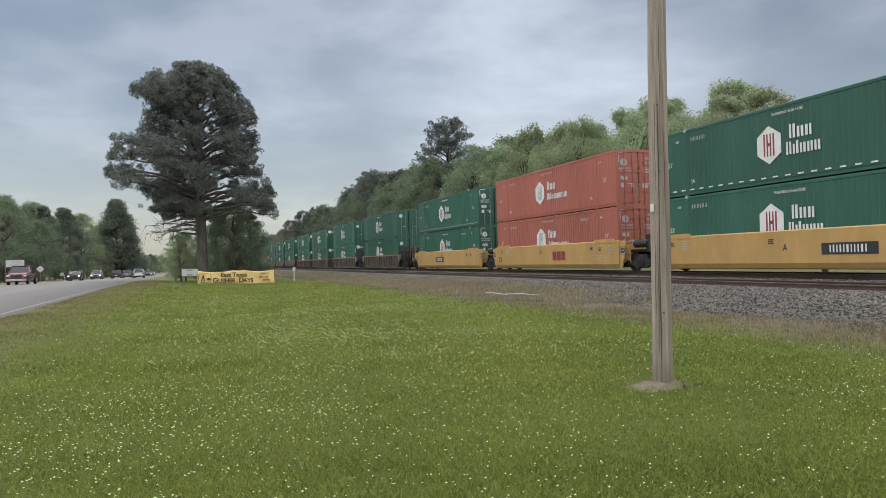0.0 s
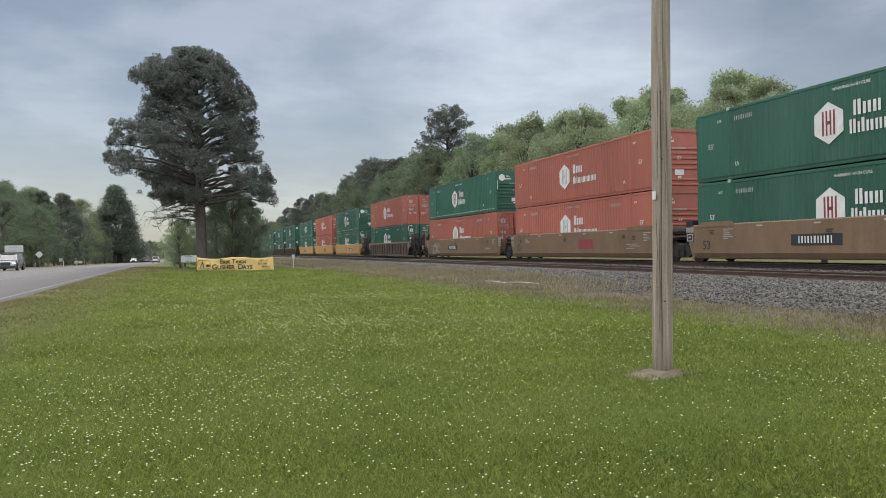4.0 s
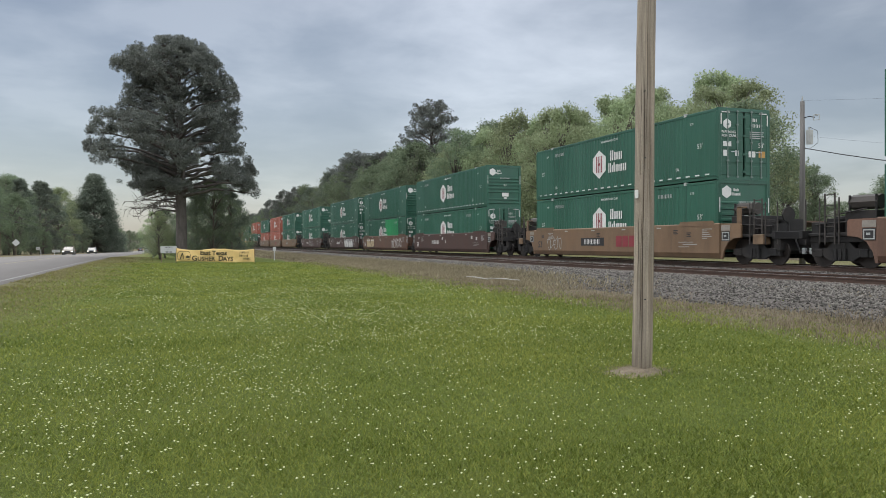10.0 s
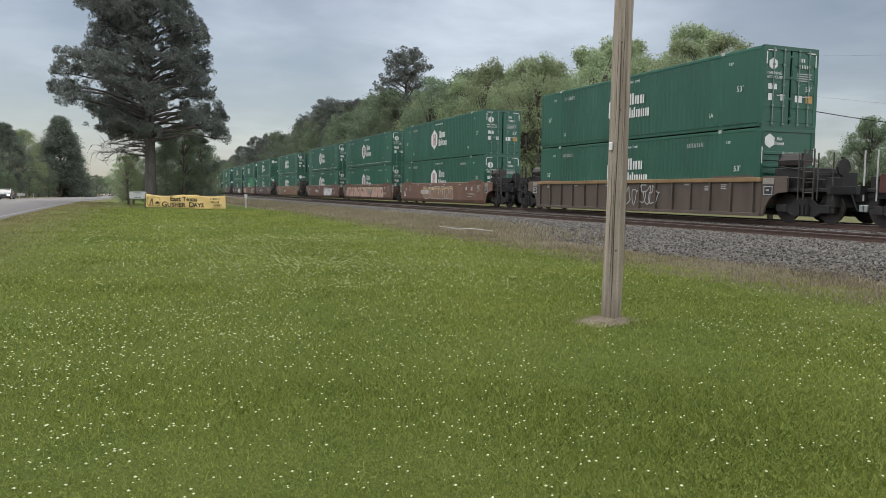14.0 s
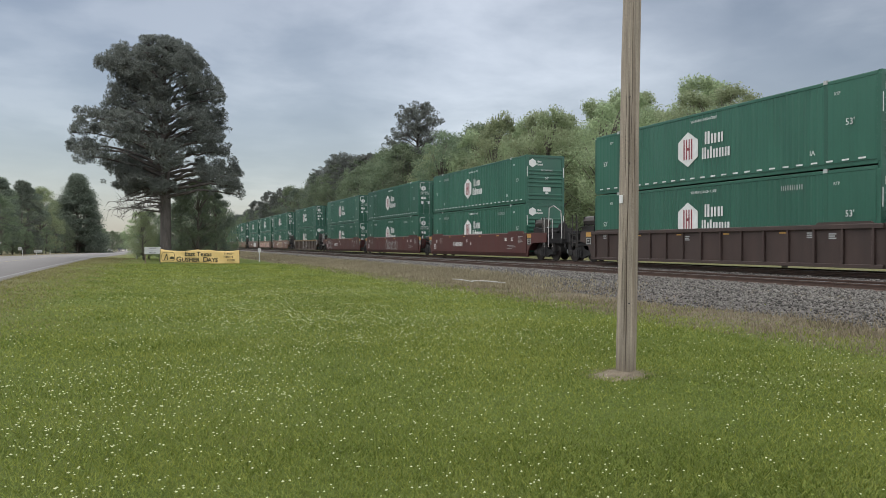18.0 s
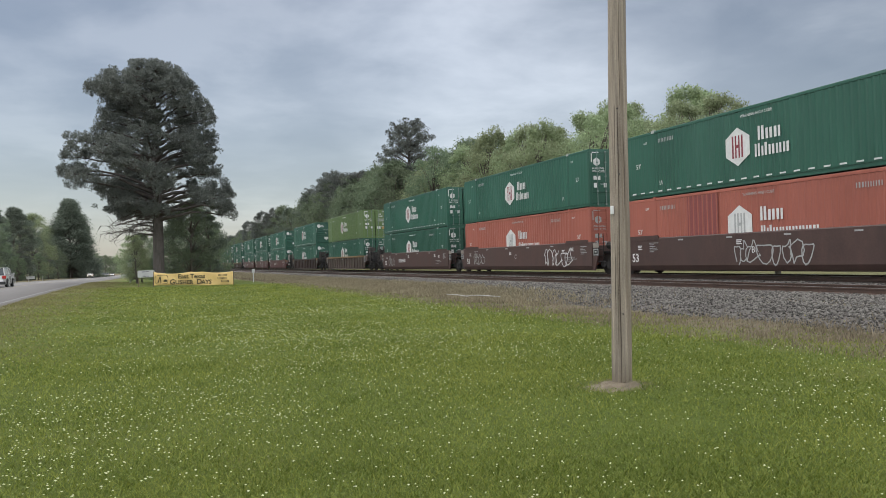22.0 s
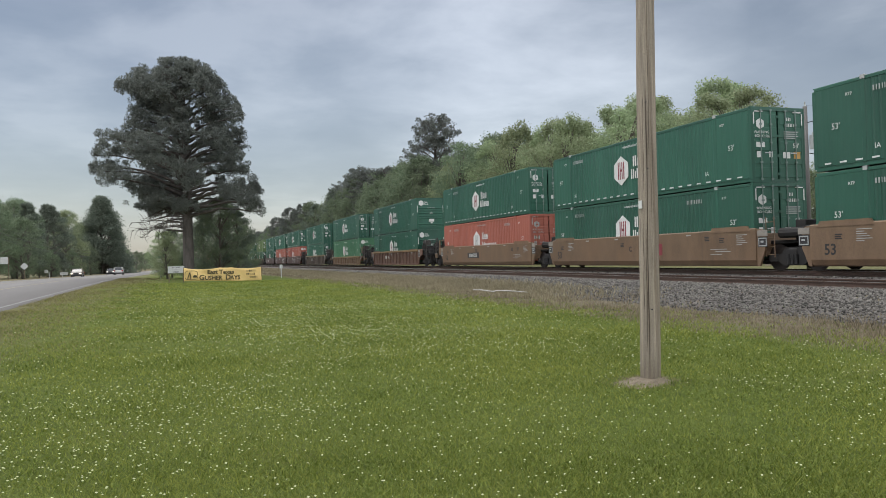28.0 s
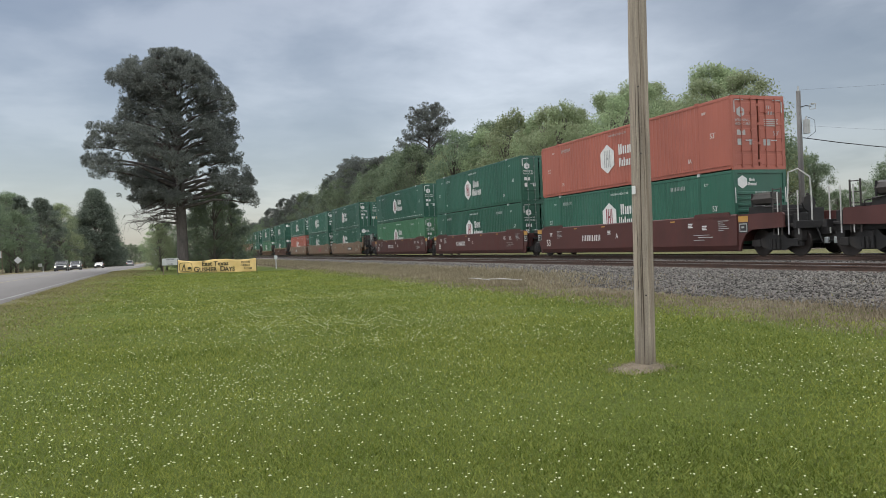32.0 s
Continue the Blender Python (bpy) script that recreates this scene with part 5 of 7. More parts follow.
def broad_tree(seed, height, radius, leaf, label, base=0.12, lobes=46, per=120, size=0.17, squash=1.0, top=0.5):
    """A broadleaf tree: trunk, limbs to each leafy lobe, ragged crown with gaps."""
    rng = np.random.default_rng(seed)
    bm = bmesh.new()
    tr = limb(bm, rng, (0, 0, -0.2), (0, 0, 1), height * 0.72, 0.02 * height + 0.03, 6, 0, 0.05, 8)
    cs, rs = [], []
    z0 = height * base
    for i in range(lobes):
        u = rng.random() ** 0.85
        z = z0 + (height - z0) * u
        prof = math.sin(math.pi * min(1, (u * (1 - top * 0.35) + 0.16)) ** 0.9) ** 0.7 if top else (1 - u) ** 0.8 + 0.06
        a = rng.uniform(0, 6.283)
        q = radius * prof * rng.uniform(0.45, 1.0) ** 0.7
        c = Vector((math.cos(a) * q, math.sin(a) * q, z - height * 0.04))
        cs.append(c)
        rs.append(radius * rng.uniform(0.14, 0.33) * (0.7 if u > 0.85 else 1))
        p = tr[min(len(tr) - 1, max(1, int(u * len(tr) * 0.9)))]
        if i % 2 == 0:
            tube(bm, [p, (p + c) / 2 + Vector((0, 0, 0.15)), c], [0.006 * height, 0.004 * height, 0.008], 4)
    v, f = leaf_cloud(rng, np.array([c[:] for c in cs]), np.array(rs), per, size, 0.8 * squash)
    return tree_thing("tree", bm, v, f, leaf, "bark", label, "tree")


def wood_pine(seed, height, label):
    """A forest pine: bare stem, rounded crown of needle tufts on curving boughs."""
    rng = np.random.default_rng(seed)
    bm = bmesh.new()
    tube(bm, [(0, 0, -0.2), (0.15, 0, height * 0.5), (-0.05, 0.1, height * 0.95)], [0.30, 0.23, 0.05], 8)
    cs, rs = [], []
    z0, k = height * 0.50, 0
    z = z0
    while z < height * 0.985:
        u = (z - z0) / (height - z0)
        R = height * 0.215 * float(np.interp(u, [0, 0.2, 0.5, 0.75, 0.92, 1], [0.62, 0.95, 1.0, 0.80, 0.45, 0.15]))
        a = k * 2.399 + rng.normal() * 0.35
        L = R * rng.uniform(0.72, 1.0)
        out, across = Vector((math.cos(a), math.sin(a), 0)), Vector((-math.sin(a), math.cos(a), 0))
        st, end = Vector((0, 0, z - 0.30 * L - 0.5 * u)), out * L + Vector((0, 0, z))
        pts = [st.lerp(end, i / 6) + Vector((0, 0, 0.1 * L * math.sin(math.pi * i / 6))) + across * 0.07 * L * math.sin(2.5 * i / 6 + k) for i in range(7)]
        tube(bm, pts, [0.085 * (1 - 0.8 * i / 6) for i in range(7)], 5)
        for i in range(3, 7):
            for _ in range(2):
                if rng.random() < (0.35 if i < 5 else 0.05):
                    continue
                tip = pts[i] + across * rng.uniform(-1.1, 1.1) + out * rng.uniform(-0.2, 0.4) + Vector((0, 0, rng.uniform(-0.1, 0.6)))
                tube(bm, [pts[i], tip], [0.03, 0.01], 4)
                cs.append(tip)
                rs.append(rng.uniform(0.32, 0.68))
        z += rng.uniform(0.16, 0.26)
        k += 1
    v, f = puffs(rng, np.array([c[:] for c in cs]), np.array(rs), 46, 0.19, 0.7)
    return tree_thing("pine_tree", bm, v, f, "leaf_pine", "bark_pine", label, "pine tree")


def gz(x, y):
    return float(ground_z(np.array(float(x)), np.array(float(y))))


def plant(proto, x, y, turn, scale, used=set()):
    """The prototype itself the first time, then copies of it."""
    m = pose(x, y, gz(x, y) - 0.05, 0, 0, turn) @ Matrix.Diagonal((scale, scale, scale, 1))
    if proto.name not in used:
        used.add(proto.name)
        proto.matrix_basis = m
        return proto
    c = copy_thing(proto, m)
    c.scale = (scale, scale, scale)
    return c


def make_woods():
    rnd = random.Random(3)
    spring = [broad_tree(10 + i, 15, 4.4, "leaf_spring", "light green broadleaf tree in fresh spring leaf at the wood's edge", 0.10, 96, 150, 0.115) for i in range(4)]
    oak = [broad_tree(20 + i, 15, 4.8, "leaf_oak", "full green broadleaf tree in the wood beyond the tracks", 0.10, 96, 150, 0.12) for i in range(4)]
    dark = [broad_tree(30 + i, 15, 3.8, "leaf_dark", "dense dark evergreen tree", 0.06, 64, 200, 0.14) for i in range(2)]
    pines = [wood_pine(40 + i, 18, "forest pine with a rounded dark needle crown") for i in range(2)]
    # edge of the wood beyond the tracks
    edge_y = [36, 45, 53, 70, 104, 122, 170, 225, 300, 420]
    edge_h = [8.0, 11.0, 15.0, 15.8, 18.0, 18.5, 19.5, 18, 17, 16]
    y = 37.0
    while y < 420:
        h = float(np.interp(y, edge_y, edge_h))
        for row in range(3 if y < 180 else 2):
            x = 39 + row * 6.5 + rnd.uniform(-1.8, 1.8)
            yy = y + rnd.uniform(-1.5, 1.5)
            if math.degrees(math.atan2(x, yy)) > 43.0:
                continue
            if y < 112:
                pr = rnd.choice(spring if rnd.random() < (0.75 if y > 48 else 0.15) else oak)
            elif y < 150:
                pr = rnd.choice(oak)
            else:
                pr = rnd.choice(dark + pines) if rnd.random() < 0.6 else rnd.choice(oak)
            s = h / 15 * rnd.uniform(0.86, 1.06) * (1 + 0.05 * row)
            if pr in pines:
                s *= 0.92
            plant(pr, x, yy, rnd.uniform(0, 360), s)
        y += rnd.uniform(4.2, 6.0) if y < 180 else rnd.uniform(7, 10)
    # single pines that stand above the wood
    plant(pines[0], 41, 121, 40, 1.36)
    plant(pines[1], 40, 172, 10, 1.22)
    plant(pines[0], 41, 181, 110, 1.18)
    plant(pines[1], 39, 160, 75, 1.1)
    plant(pines[0], 40, 192, 20, 1.15)
    plant(pines[1], 40, 150, 140, 1.08)
    # beyond the clearing behind the line pole
    for x, yy, s in ((68.5, 56.5, 0.64), (70, 58, 0.6), (73, 57, 0.7), (70, 52, 0.76), (75, 55, 0.74), (64, 48, 0.7), (60, 41, 0.75), (72, 61, 0.5), (64, 60.5, 0.34), (54, 56.5, 0.66), (56, 55.5, 0.56), (66, 61, 0.36), (84, 75, 0.5), (90, 88, 0.5), (96, 94, 0.45), (56, 33, 0.85), (80, 84, 0.38), (74, 79, 0.35), (56, 58.5, 0.64)):
        plant(rnd.choice(oak), x, yy, rnd.uniform(0, 360), s)
    # across the road
    for x, yy, s, pr in ((-29.9, 147, 0.98, oak[0]), (-32.6, 160, 1.09, oak[1]), (-27.9, 169, 1.01, dark[0]), (-31.3, 185, 1.12, oak[2]), (-28.6, 201, 1.17, dark[1]), (-34.0, 193, 1.22, oak[3]), (-29.9, 218, 1.22, dark[0]),
                         (-28.6, 234, 1.25, spring[1]), (-35.4, 239, 1.17, oak[1]), (-38.1, 163, 1.09, oak[2]), (-40.8, 184, 1.22, dark[1]), (-25.8, 152, 0.75, oak[3]),
                         (-32.6, 258, 1.29, oak[0]), (-31.3, 174, 1.06, oak[0]), (-36.7, 147, 1.02, oak[1]), (-35.4, 174, 1.16, dark[0]), (-40.8, 204, 1.29, oak[2]), (-46.2, 224, 1.36, oak[3]), (-36.7, 218, 1.22, oak[0]), (-43.5, 160, 1.09, oak[0]), (-49.0, 190, 1.22, dark[0]), (-26.5, 190, 0.41, oak[1]), (-26.5, 204, 0.38, dark[1]), (-27.2, 178, 0.41, oak[2]), (-27.9, 159, 0.41, oak[3]), (-26.5, 224, 0.48, oak[0]), (-26.5, 245, 0.54, dark[0]), (-29.9, 279, 1.16, oak[1]), (-32.6, 306, 1.22, dark[1]), (-25.2, 258, 0.61, oak[2]), (-25.8, 302, 0.68, oak[3]), (-35.4, 333, 1.22, oak[0]), (-28.6, 326, 0.82, oak[2]), (-25.8, 354, 1.09, dark[0]), (-27.2, 388, 0.95, oak[1]), (-27.2, 422, 0.95, oak[2])):
        plant(pr, x, yy, rnd.uniform(0, 360), s)
    cone = broad_tree(51, 15.5, 4.3, "leaf_dark", "broad cone-shaped dark evergreen beside the road", 0.0, 330, 150, 0.14, top=0)
    cone.matrix_basis = pose(-23.4, 279, gz(-23.4, 279), 0, 0, 30) @ Matrix.Diagonal((2.25, 2.25, 1.70, 1))
    # far end of the road
    for i in range(16):
        x = rnd.uniform(-70, 60)
        if -25 < x < -3:
            x -= 26
        plant(rnd.choice(oak + dark), x, rnd.uniform(420, 640), rnd.uniform(0, 360), rnd.uniform(0.55, 0.8))
    for x, yy, s in ((-18, 950, 1.0), (-7, 980, 0.95), (-33, 940, 1.1), (-27, 480, 0.9), (-25.5, 540, 0.9), (-25, 600, 0.95), (-25, 680, 1.0), (-30, 640, 1.0), (-24, 760, 1.0), (-24, 840, 1.0), (-13, 960, 0.9), (-2, 620, 0.8), (-1, 520, 0.7), (4, 640, 0.75), (1.5, 330, 0.45), (4, 380, 0.5), (3, 260, 0.4)):
        plant(rnd.choice(oak), x, yy, rnd.uniform(0, 360), s)
    # round the big pine
    big_pine().matrix_basis = pose(1.05, 80, gz(1.05, 80))
    for x, yy, s, pr in ((4.2, 84, 0.58, oak[0]), (6.2, 86, 0.52, dark[0]), (5.2, 91, 0.60, oak[1]), (2.7, 88, 0.52, dark[1]), (7.6, 94, 0.42, oak[2]), (-1.1, 90, 0.36, spring[0]), (-1.0, 85, 0.30, spring[2]), (-2.0, 104, 0.40, spring[1]), (-0.6, 96, 0.40, oak[3]), (0.9, 92, 0.36, oak[1]),
                         (8.6, 118, 0.44, oak[2]), (3.4, 102, 0.52, oak[3]), (6.5, 104, 0.5, dark[0]), (10.5, 150, 0.5, oak[0]), (9.0, 170, 0.55, dark[1])):
        plant(pr, x, yy, rnd.uniform(0, 360), s)


make_woods()


def scatter(rng, n, rmin, rmax, az0=-15.0, az1=58.0, power=1.0):
    """Places thinning with distance from where the lawn is seen most closely."""
    u = rng.random(n)
    r = rmin * (rmax / rmin) ** (u ** power)
    r = r * np.exp(-np.abs(rng.normal(size=n)) * 0.5 * np.clip(1 - u / 0.4, 0, 1))
    a = np.radians(rng.uniform(az0, az1, n) + rng.normal(size=n) * 9)
    return np.sin(a) * r, np.cos(a) * r, r


def disc(rng, n, radius):
    """Places all round the standing point, thinning outwards."""
    r = radius * rng.random(n) ** 0.7
    a = rng.uniform(0, 6.283, n)
    return np.sin(a) * r, np.cos(a) * r, r


def blades(rng, x, y, h, w, lean=0.5):
    n = len(x)
    z = ground_z(x, y) - 0.01
    a = rng.uniform(0, 6.283, n)
    t = rng.normal(size=(n, 2)) * lean * h[:, None]
    p = np.stack([x, y, z], 1)
    s = np.stack([np.cos(a) * w, np.sin(a) * w, np.zeros(n)], 1)
    tip = p + np.stack([t[:, 0], t[:, 1], h], 1)
    v = np.stack([p - s, p + s, tip], 1).reshape(-1, 3)
    return v, np.arange(3 * n).reshape(-1, 3)


def make_lawn():
    rng = np.random.default_rng(11)
    x, y, r = [np.concatenate(q) for q in zip(scatter(rng, 500000, 3.0, 66), disc(rng, 150000, 16))]
    keep = (rng.random(len(x)) < 0.35 + 0.65 * sstep(-5.0, 0.5, x)) & (x < 10.8 + rng.normal(size=len(x)) * 1.5) & (x > ROAD_E + 0.2 + np.abs(rng.normal(size=len(x))) * 0.9)
    keep &= np.hypot(x - POLE_X + 0.05, y - POLE_Y) > rng.uniform(0.14, 0.36, len(x))
    x, y, r = x[keep], y[keep], r[keep]
    h = rng.uniform(0.02, 0.06, len(x)) * (1 + 0.012 * r)
    v, f = blades(rng, x, y, h, 0.0018 + 0.00075 * r, 0.7)
    tagged(new("grass", mesh_np("grass", v, f, "grass")), "short green lawn grass", "grass", kind="stuff")
    # clover leaflets lying among the blades
    x, y, r = [np.concatenate(q) for q in zip(scatter(rng, 190000, 3.0, 34), disc(rng, 60000, 14))]
    keep = (x < 10.2) & (x > ROAD_E + 1.2) & (np.hypot(x - POLE_X, y - POLE_Y) > 0.3)
    x, y, r = x[keep], y[keep], r[keep]
    n = len(x)
    a = rng.uniform(0, 6.283, n)
    s = (0.0036 + 0.00045 * r) * rng.uniform(0.6, 1.3, n)
    c = np.stack([x, y, ground_z(x, y) + rng.uniform(0.015, 0.05, n)], 1)
    u = np.stack([np.cos(a), np.sin(a), rng.normal(size=n) * 0.45], 1) * s[:, None]
    w = np.stack([-np.sin(a), np.cos(a), rng.normal(size=n) * 0.45], 1) * s[:, None]
    v = np.stack([c - u, c + w, c + u, c - w], 1).reshape(-1, 3)
    tagged(new("clover_leaves", mesh_np("clover_leaves", v, np.arange(4 * n).reshape(-1, 4), "clover_leaf")), "low green clover leaves in the lawn", "clover", kind="stuff")
    # short, half-dry grass in the worn strip beside the road
    n = 90000
    y = 14 * (95 / 14) ** rng.random(n)
    x = ROAD_E - 0.12 + np.abs(rng.normal(size=n)) * 2.0
    keep = rng.random(n) < np.array([0.55 + 0.9 * noise.noise((a * 0.8, b * 0.3, 7.0)) for a, b in zip(x, y)])
    x, y = x[keep], y[keep]
    v, f = blades(rng, x, y, rng.uniform(0.015, 0.06, len(x)), 0.002 + 0.0007 * np.hypot(x, y), 0.8)
    tagged(new("roadside_grass", mesh_np("roadside_grass", v, f, "worn_grass")), "short half-dry grass along the asphalt edge", "grass", kind="stuff")
    # dry verge at the foot of the ballast
    x, y, r = scatter(rng, 270000, 9.5, 110, 2, 60, 0.9)
    weed = np.array([noise.noise((a * 0.5, b * 0.16, 5.0)) for a, b in zip(x, y)])
    keep = (x > 9.4 + np.abs(rng.normal(size=len(x))) * 0.9) & (x < 13.6 + 0.7 * sstep(19, 40, y) + 1.3 * weed + rng.normal(size=len(x)) * 0.35)
    x, y, r = x[keep], y[keep], r[keep]
    clump = np.array([noise.noise((a * 0.9, b * 0.9, 8.0)) for a, b in zip(x, y)])
    h = rng.uniform(0.03, 0.12, len(x)) * np.where(rng.random(len(x)) < 0.05, 2.0, 1.0) * np.clip(0.85 + 1.1 * clump, 0.35, 1.8)
    v, f = blades(rng, x, y, h, 0.003 + 0.0007 * r, 0.35)
    v[:, 2] += np.repeat(np.maximum(0, np.interp(x, BED_X, BED_Z) - ground_z(x, y)), 3)
    tagged(new("dry_grass", mesh_np("dry_grass", v, f, "dry_grass")), "tall dry brown grass at the foot of the ballast", "grass", kind="stuff")
    # weeds that have overgrown the toe of the ballast farther along
    n = 120000
    y = 22 * (150 / 22) ** rng.random(n)
    x = rng.uniform(12.0, 14.4, n) + rng.normal(size=n) * 0.28
    keep = rng.random(n) < sstep(20, 40, y)
    x, y = x[keep], y[keep]
    r = np.hypot(x, y)
    v, f = blades(rng, x, y, rng.uniform(0.05, 0.20, len(x)), 0.003 + 0.0008 * r, 0.4)
    v[:, 2] += np.repeat(np.maximum(0, np.interp(x, BED_X, BED_Z) - ground_z(x, y)), 3)
    tagged(new("trackside_weeds", mesh_np("trackside_weeds", v, f, "dry_grass")), "dry brown weeds overgrowing the ballast toe", "grass", kind="stuff")
    # clover heads, denser in drifts
    r = np.sqrt(rng.uniform(2.0 ** 2, 52 ** 2, 175000))
    a = np.radians(rng.uniform(-18, 61, len(r)) + rng.normal(size=len(r)) * 6)
    x, y = np.sin(a) * r, np.cos(a) * r
    q = [np.concatenate(c) for c in zip(disc(rng, 9000, 20), scatter(rng, 20000, 3.0, 20, -18, 60))]
    x, y, r = np.append(x, q[0]), np.append(y, q[1]), np.append(r, q[2])
    drift = np.array([noise.noise((a * 0.18, b * 0.18, 9.0)) + 0.5 * noise.noise((a * 0.7, b * 0.7, 2.0)) for a, b in zip(x, y)])
    keep = (rng.random(len(x)) < np.clip(0.27 + drift * 0.5, 0.13, 0.7) * np.interp(np.degrees(np.arctan2(x, y)), [-15, 5, 25, 38, 50], [0.6, 0.85, 0.95, 0.65, 0.5])) & (x < 9.8) & (x > -2.4 + rng.normal(size=len(x)) * 0.8) & (rng.random(len(x)) < np.interp(r, [4, 7, 12, 18, 26, 44], [1, 0.95, 0.8, 0.6, 0.3, 0.02]))
    x, y, r = x[keep], y[keep], r[keep]
    n = len(x)
    s = (0.0080 + 0.00028 * r) * rng.uniform(0.5, 1.25, n)
    z = ground_z(x, y) + rng.uniform(0.05, 0.11, n)
    o = np.array([(1, 0, 0), (0, 1, 0), (-1, 0, 0), (0, -1, 0), (0, 0, 0.55), (0, 0, -0.6)])
    v = (np.stack([x, y, z], 1)[:, None, :] + o[None] * s[:, None, None]).reshape(-1, 3)
    t = np.array([(0, 1, 4), (1, 2, 4), (2, 3, 4), (3, 0, 4), (1, 0, 5), (2, 1, 5), (3, 2, 5), (0, 3, 5)])
    f = (t[None] + 6 * np.arange(n)[:, None, None]).reshape(-1, 3)
    tagged(new("clover_flowers", mesh_np("clover_flowers", v, f, "clover", True)), "small white clover heads scattered over the lawn", "flowers", kind="stuff")


M["clover_leaf"] = leaf_material("clover_leaf", (0.095, 0.145, 0.022), (0.225, 0.300, 0.062), 0.35)
make_lawn()


def make_stones():
    """Loose crushed stone over the ballast bed."""
    rng = np.random.default_rng(13)
    n = 78000
    y = 7.5 * (130 / 7.5) ** (rng.random(n) ** 0.8)
    x = np.where(rng.random(n) < 0.72, rng.uniform(12.9, 16.4, n), rng.uniform(16.4, 20.3, n))
    thin = ((x < 13.9) & (rng.random(n) < 0.6)) | ((x < 14.5) & (rng.random(n) < 0.9 * sstep(22, 40, y)))
    x, y = x[~thin], y[~thin]
    n = len(x)
    z = np.interp(x, BED_X, BED_Z) + 0.012
    s = rng.uniform(0.02, 0.046, n) * (1 + 0.012 * y)
    o = np.array([(1, 0, 0), (0, 1, 0), (-1, 0, 0), (0, -1, 0), (0, 0, 0.8), (0, 0, -0.8)])
    v = o[None] * s[:, None, None] * rng.uniform(0.55, 1.3, (n, 6, 1))
    a = rng.uniform(0, 6.283, n)
    ca, sa = np.cos(a)[:, None], np.sin(a)[:, None]
    tilt = rng.normal(size=(n, 1)) * 0.5
    vx, vy, vz = v[..., 0], v[..., 1], v[..., 2]
    vx, vz = vx * np.cos(tilt) - vz * np.sin(tilt), vx * np.sin(tilt) + vz * np.cos(tilt)
    vx, vy = vx * ca - vy * sa, vx * sa + vy * ca
    v = np.stack([vx + x[:, None], vy + y[:, None], vz + z[:, None]], -1).reshape(-1, 3)
    t = np.array([(0, 1, 4), (1, 2, 4), (2, 3, 4), (3, 0, 4), (1, 0, 5), (2, 1, 5), (3, 2, 5), (0, 3, 5)])
    f = (t[None] + 6 * np.arange(n)[:, None, None]).reshape(-1, 3)
    tagged(new("ballast_stones", mesh_np("ballast_stones", v, f, "stones")), "angular grey crushed stones on the ballast bed", "ballast", kind="stuff")


def stone_material():
    m = leaf_material("crushed_stone", (0.040, 0.037, 0.033), (0.172, 0.160, 0.146), 0.0, 0.9, share_n=0.25)
    return m


M["stones"] = stone_material()
make_stones()

# ---------------- poles, signs, banner ----------------
def near_pole():
    p = empty("utility_pole", pose(POLE_X, POLE_Y, 0), "weathered grey-brown wooden utility pole set in bare soil", "utility pole")
    bm = bmesh.new()
    n = 14
    rows = [(-0.3 + 9.8 * i / n) for i in range(n + 1)]
    tube(bm, [(0.017 * z + 0.004 * math.sin(z * 1.3), 0.004 * math.cos(z * 1.9), z) for z in rows], [0.122 - 0.0025 * max(z, 0) + 0.002 * math.sin(z * 5) for z in rows], 20)
    part("shaft", bm, "pole_wood", p, smooth=True)
    rnd = random.Random(4)
    for i in range(7):
        a = math.radians((232, 205, 258, 222, 246, 212, 268)[i])
        z0 = rnd.uniform(0.2, 3.0) if i else 0.05
        bm = bmesh.new()
        L = rnd.uniform(0.9, 2.6) if i else 3.6
        pts = []
        for k in range(8):
            z = z0 + L * k / 7
            r = 0.1210 - 0.0025 * max(z, 0)
            aa = a + 0.03 * math.sin(k * 1.7 + i)
            pts.append((math.cos(aa) * r + 0.017 * z, math.sin(aa) * r, z))
        tube(bm, pts, [0.001] + [0.0075 if i == 0 else 0.0035] * 6 + [0.001], 4)
        part("drying_crack", bm, "crack_wood", p, "dark drying crack along the grain")
    bm = bmesh.new()
    box(bm, -0.095, -0.083, -0.06, 0.01, 2.12, 2.22, 0.004)
    part("tag", bm, "white", p, "pale metal tag")
    bm = bmesh.new()
    for z in (0.9, 2.6, 3.4):
        tube(bm, [(-0.05, -0.13, z), (-0.055, -0.16, z)], 0.008, 5)
    part("nail", bm, "iron", p)


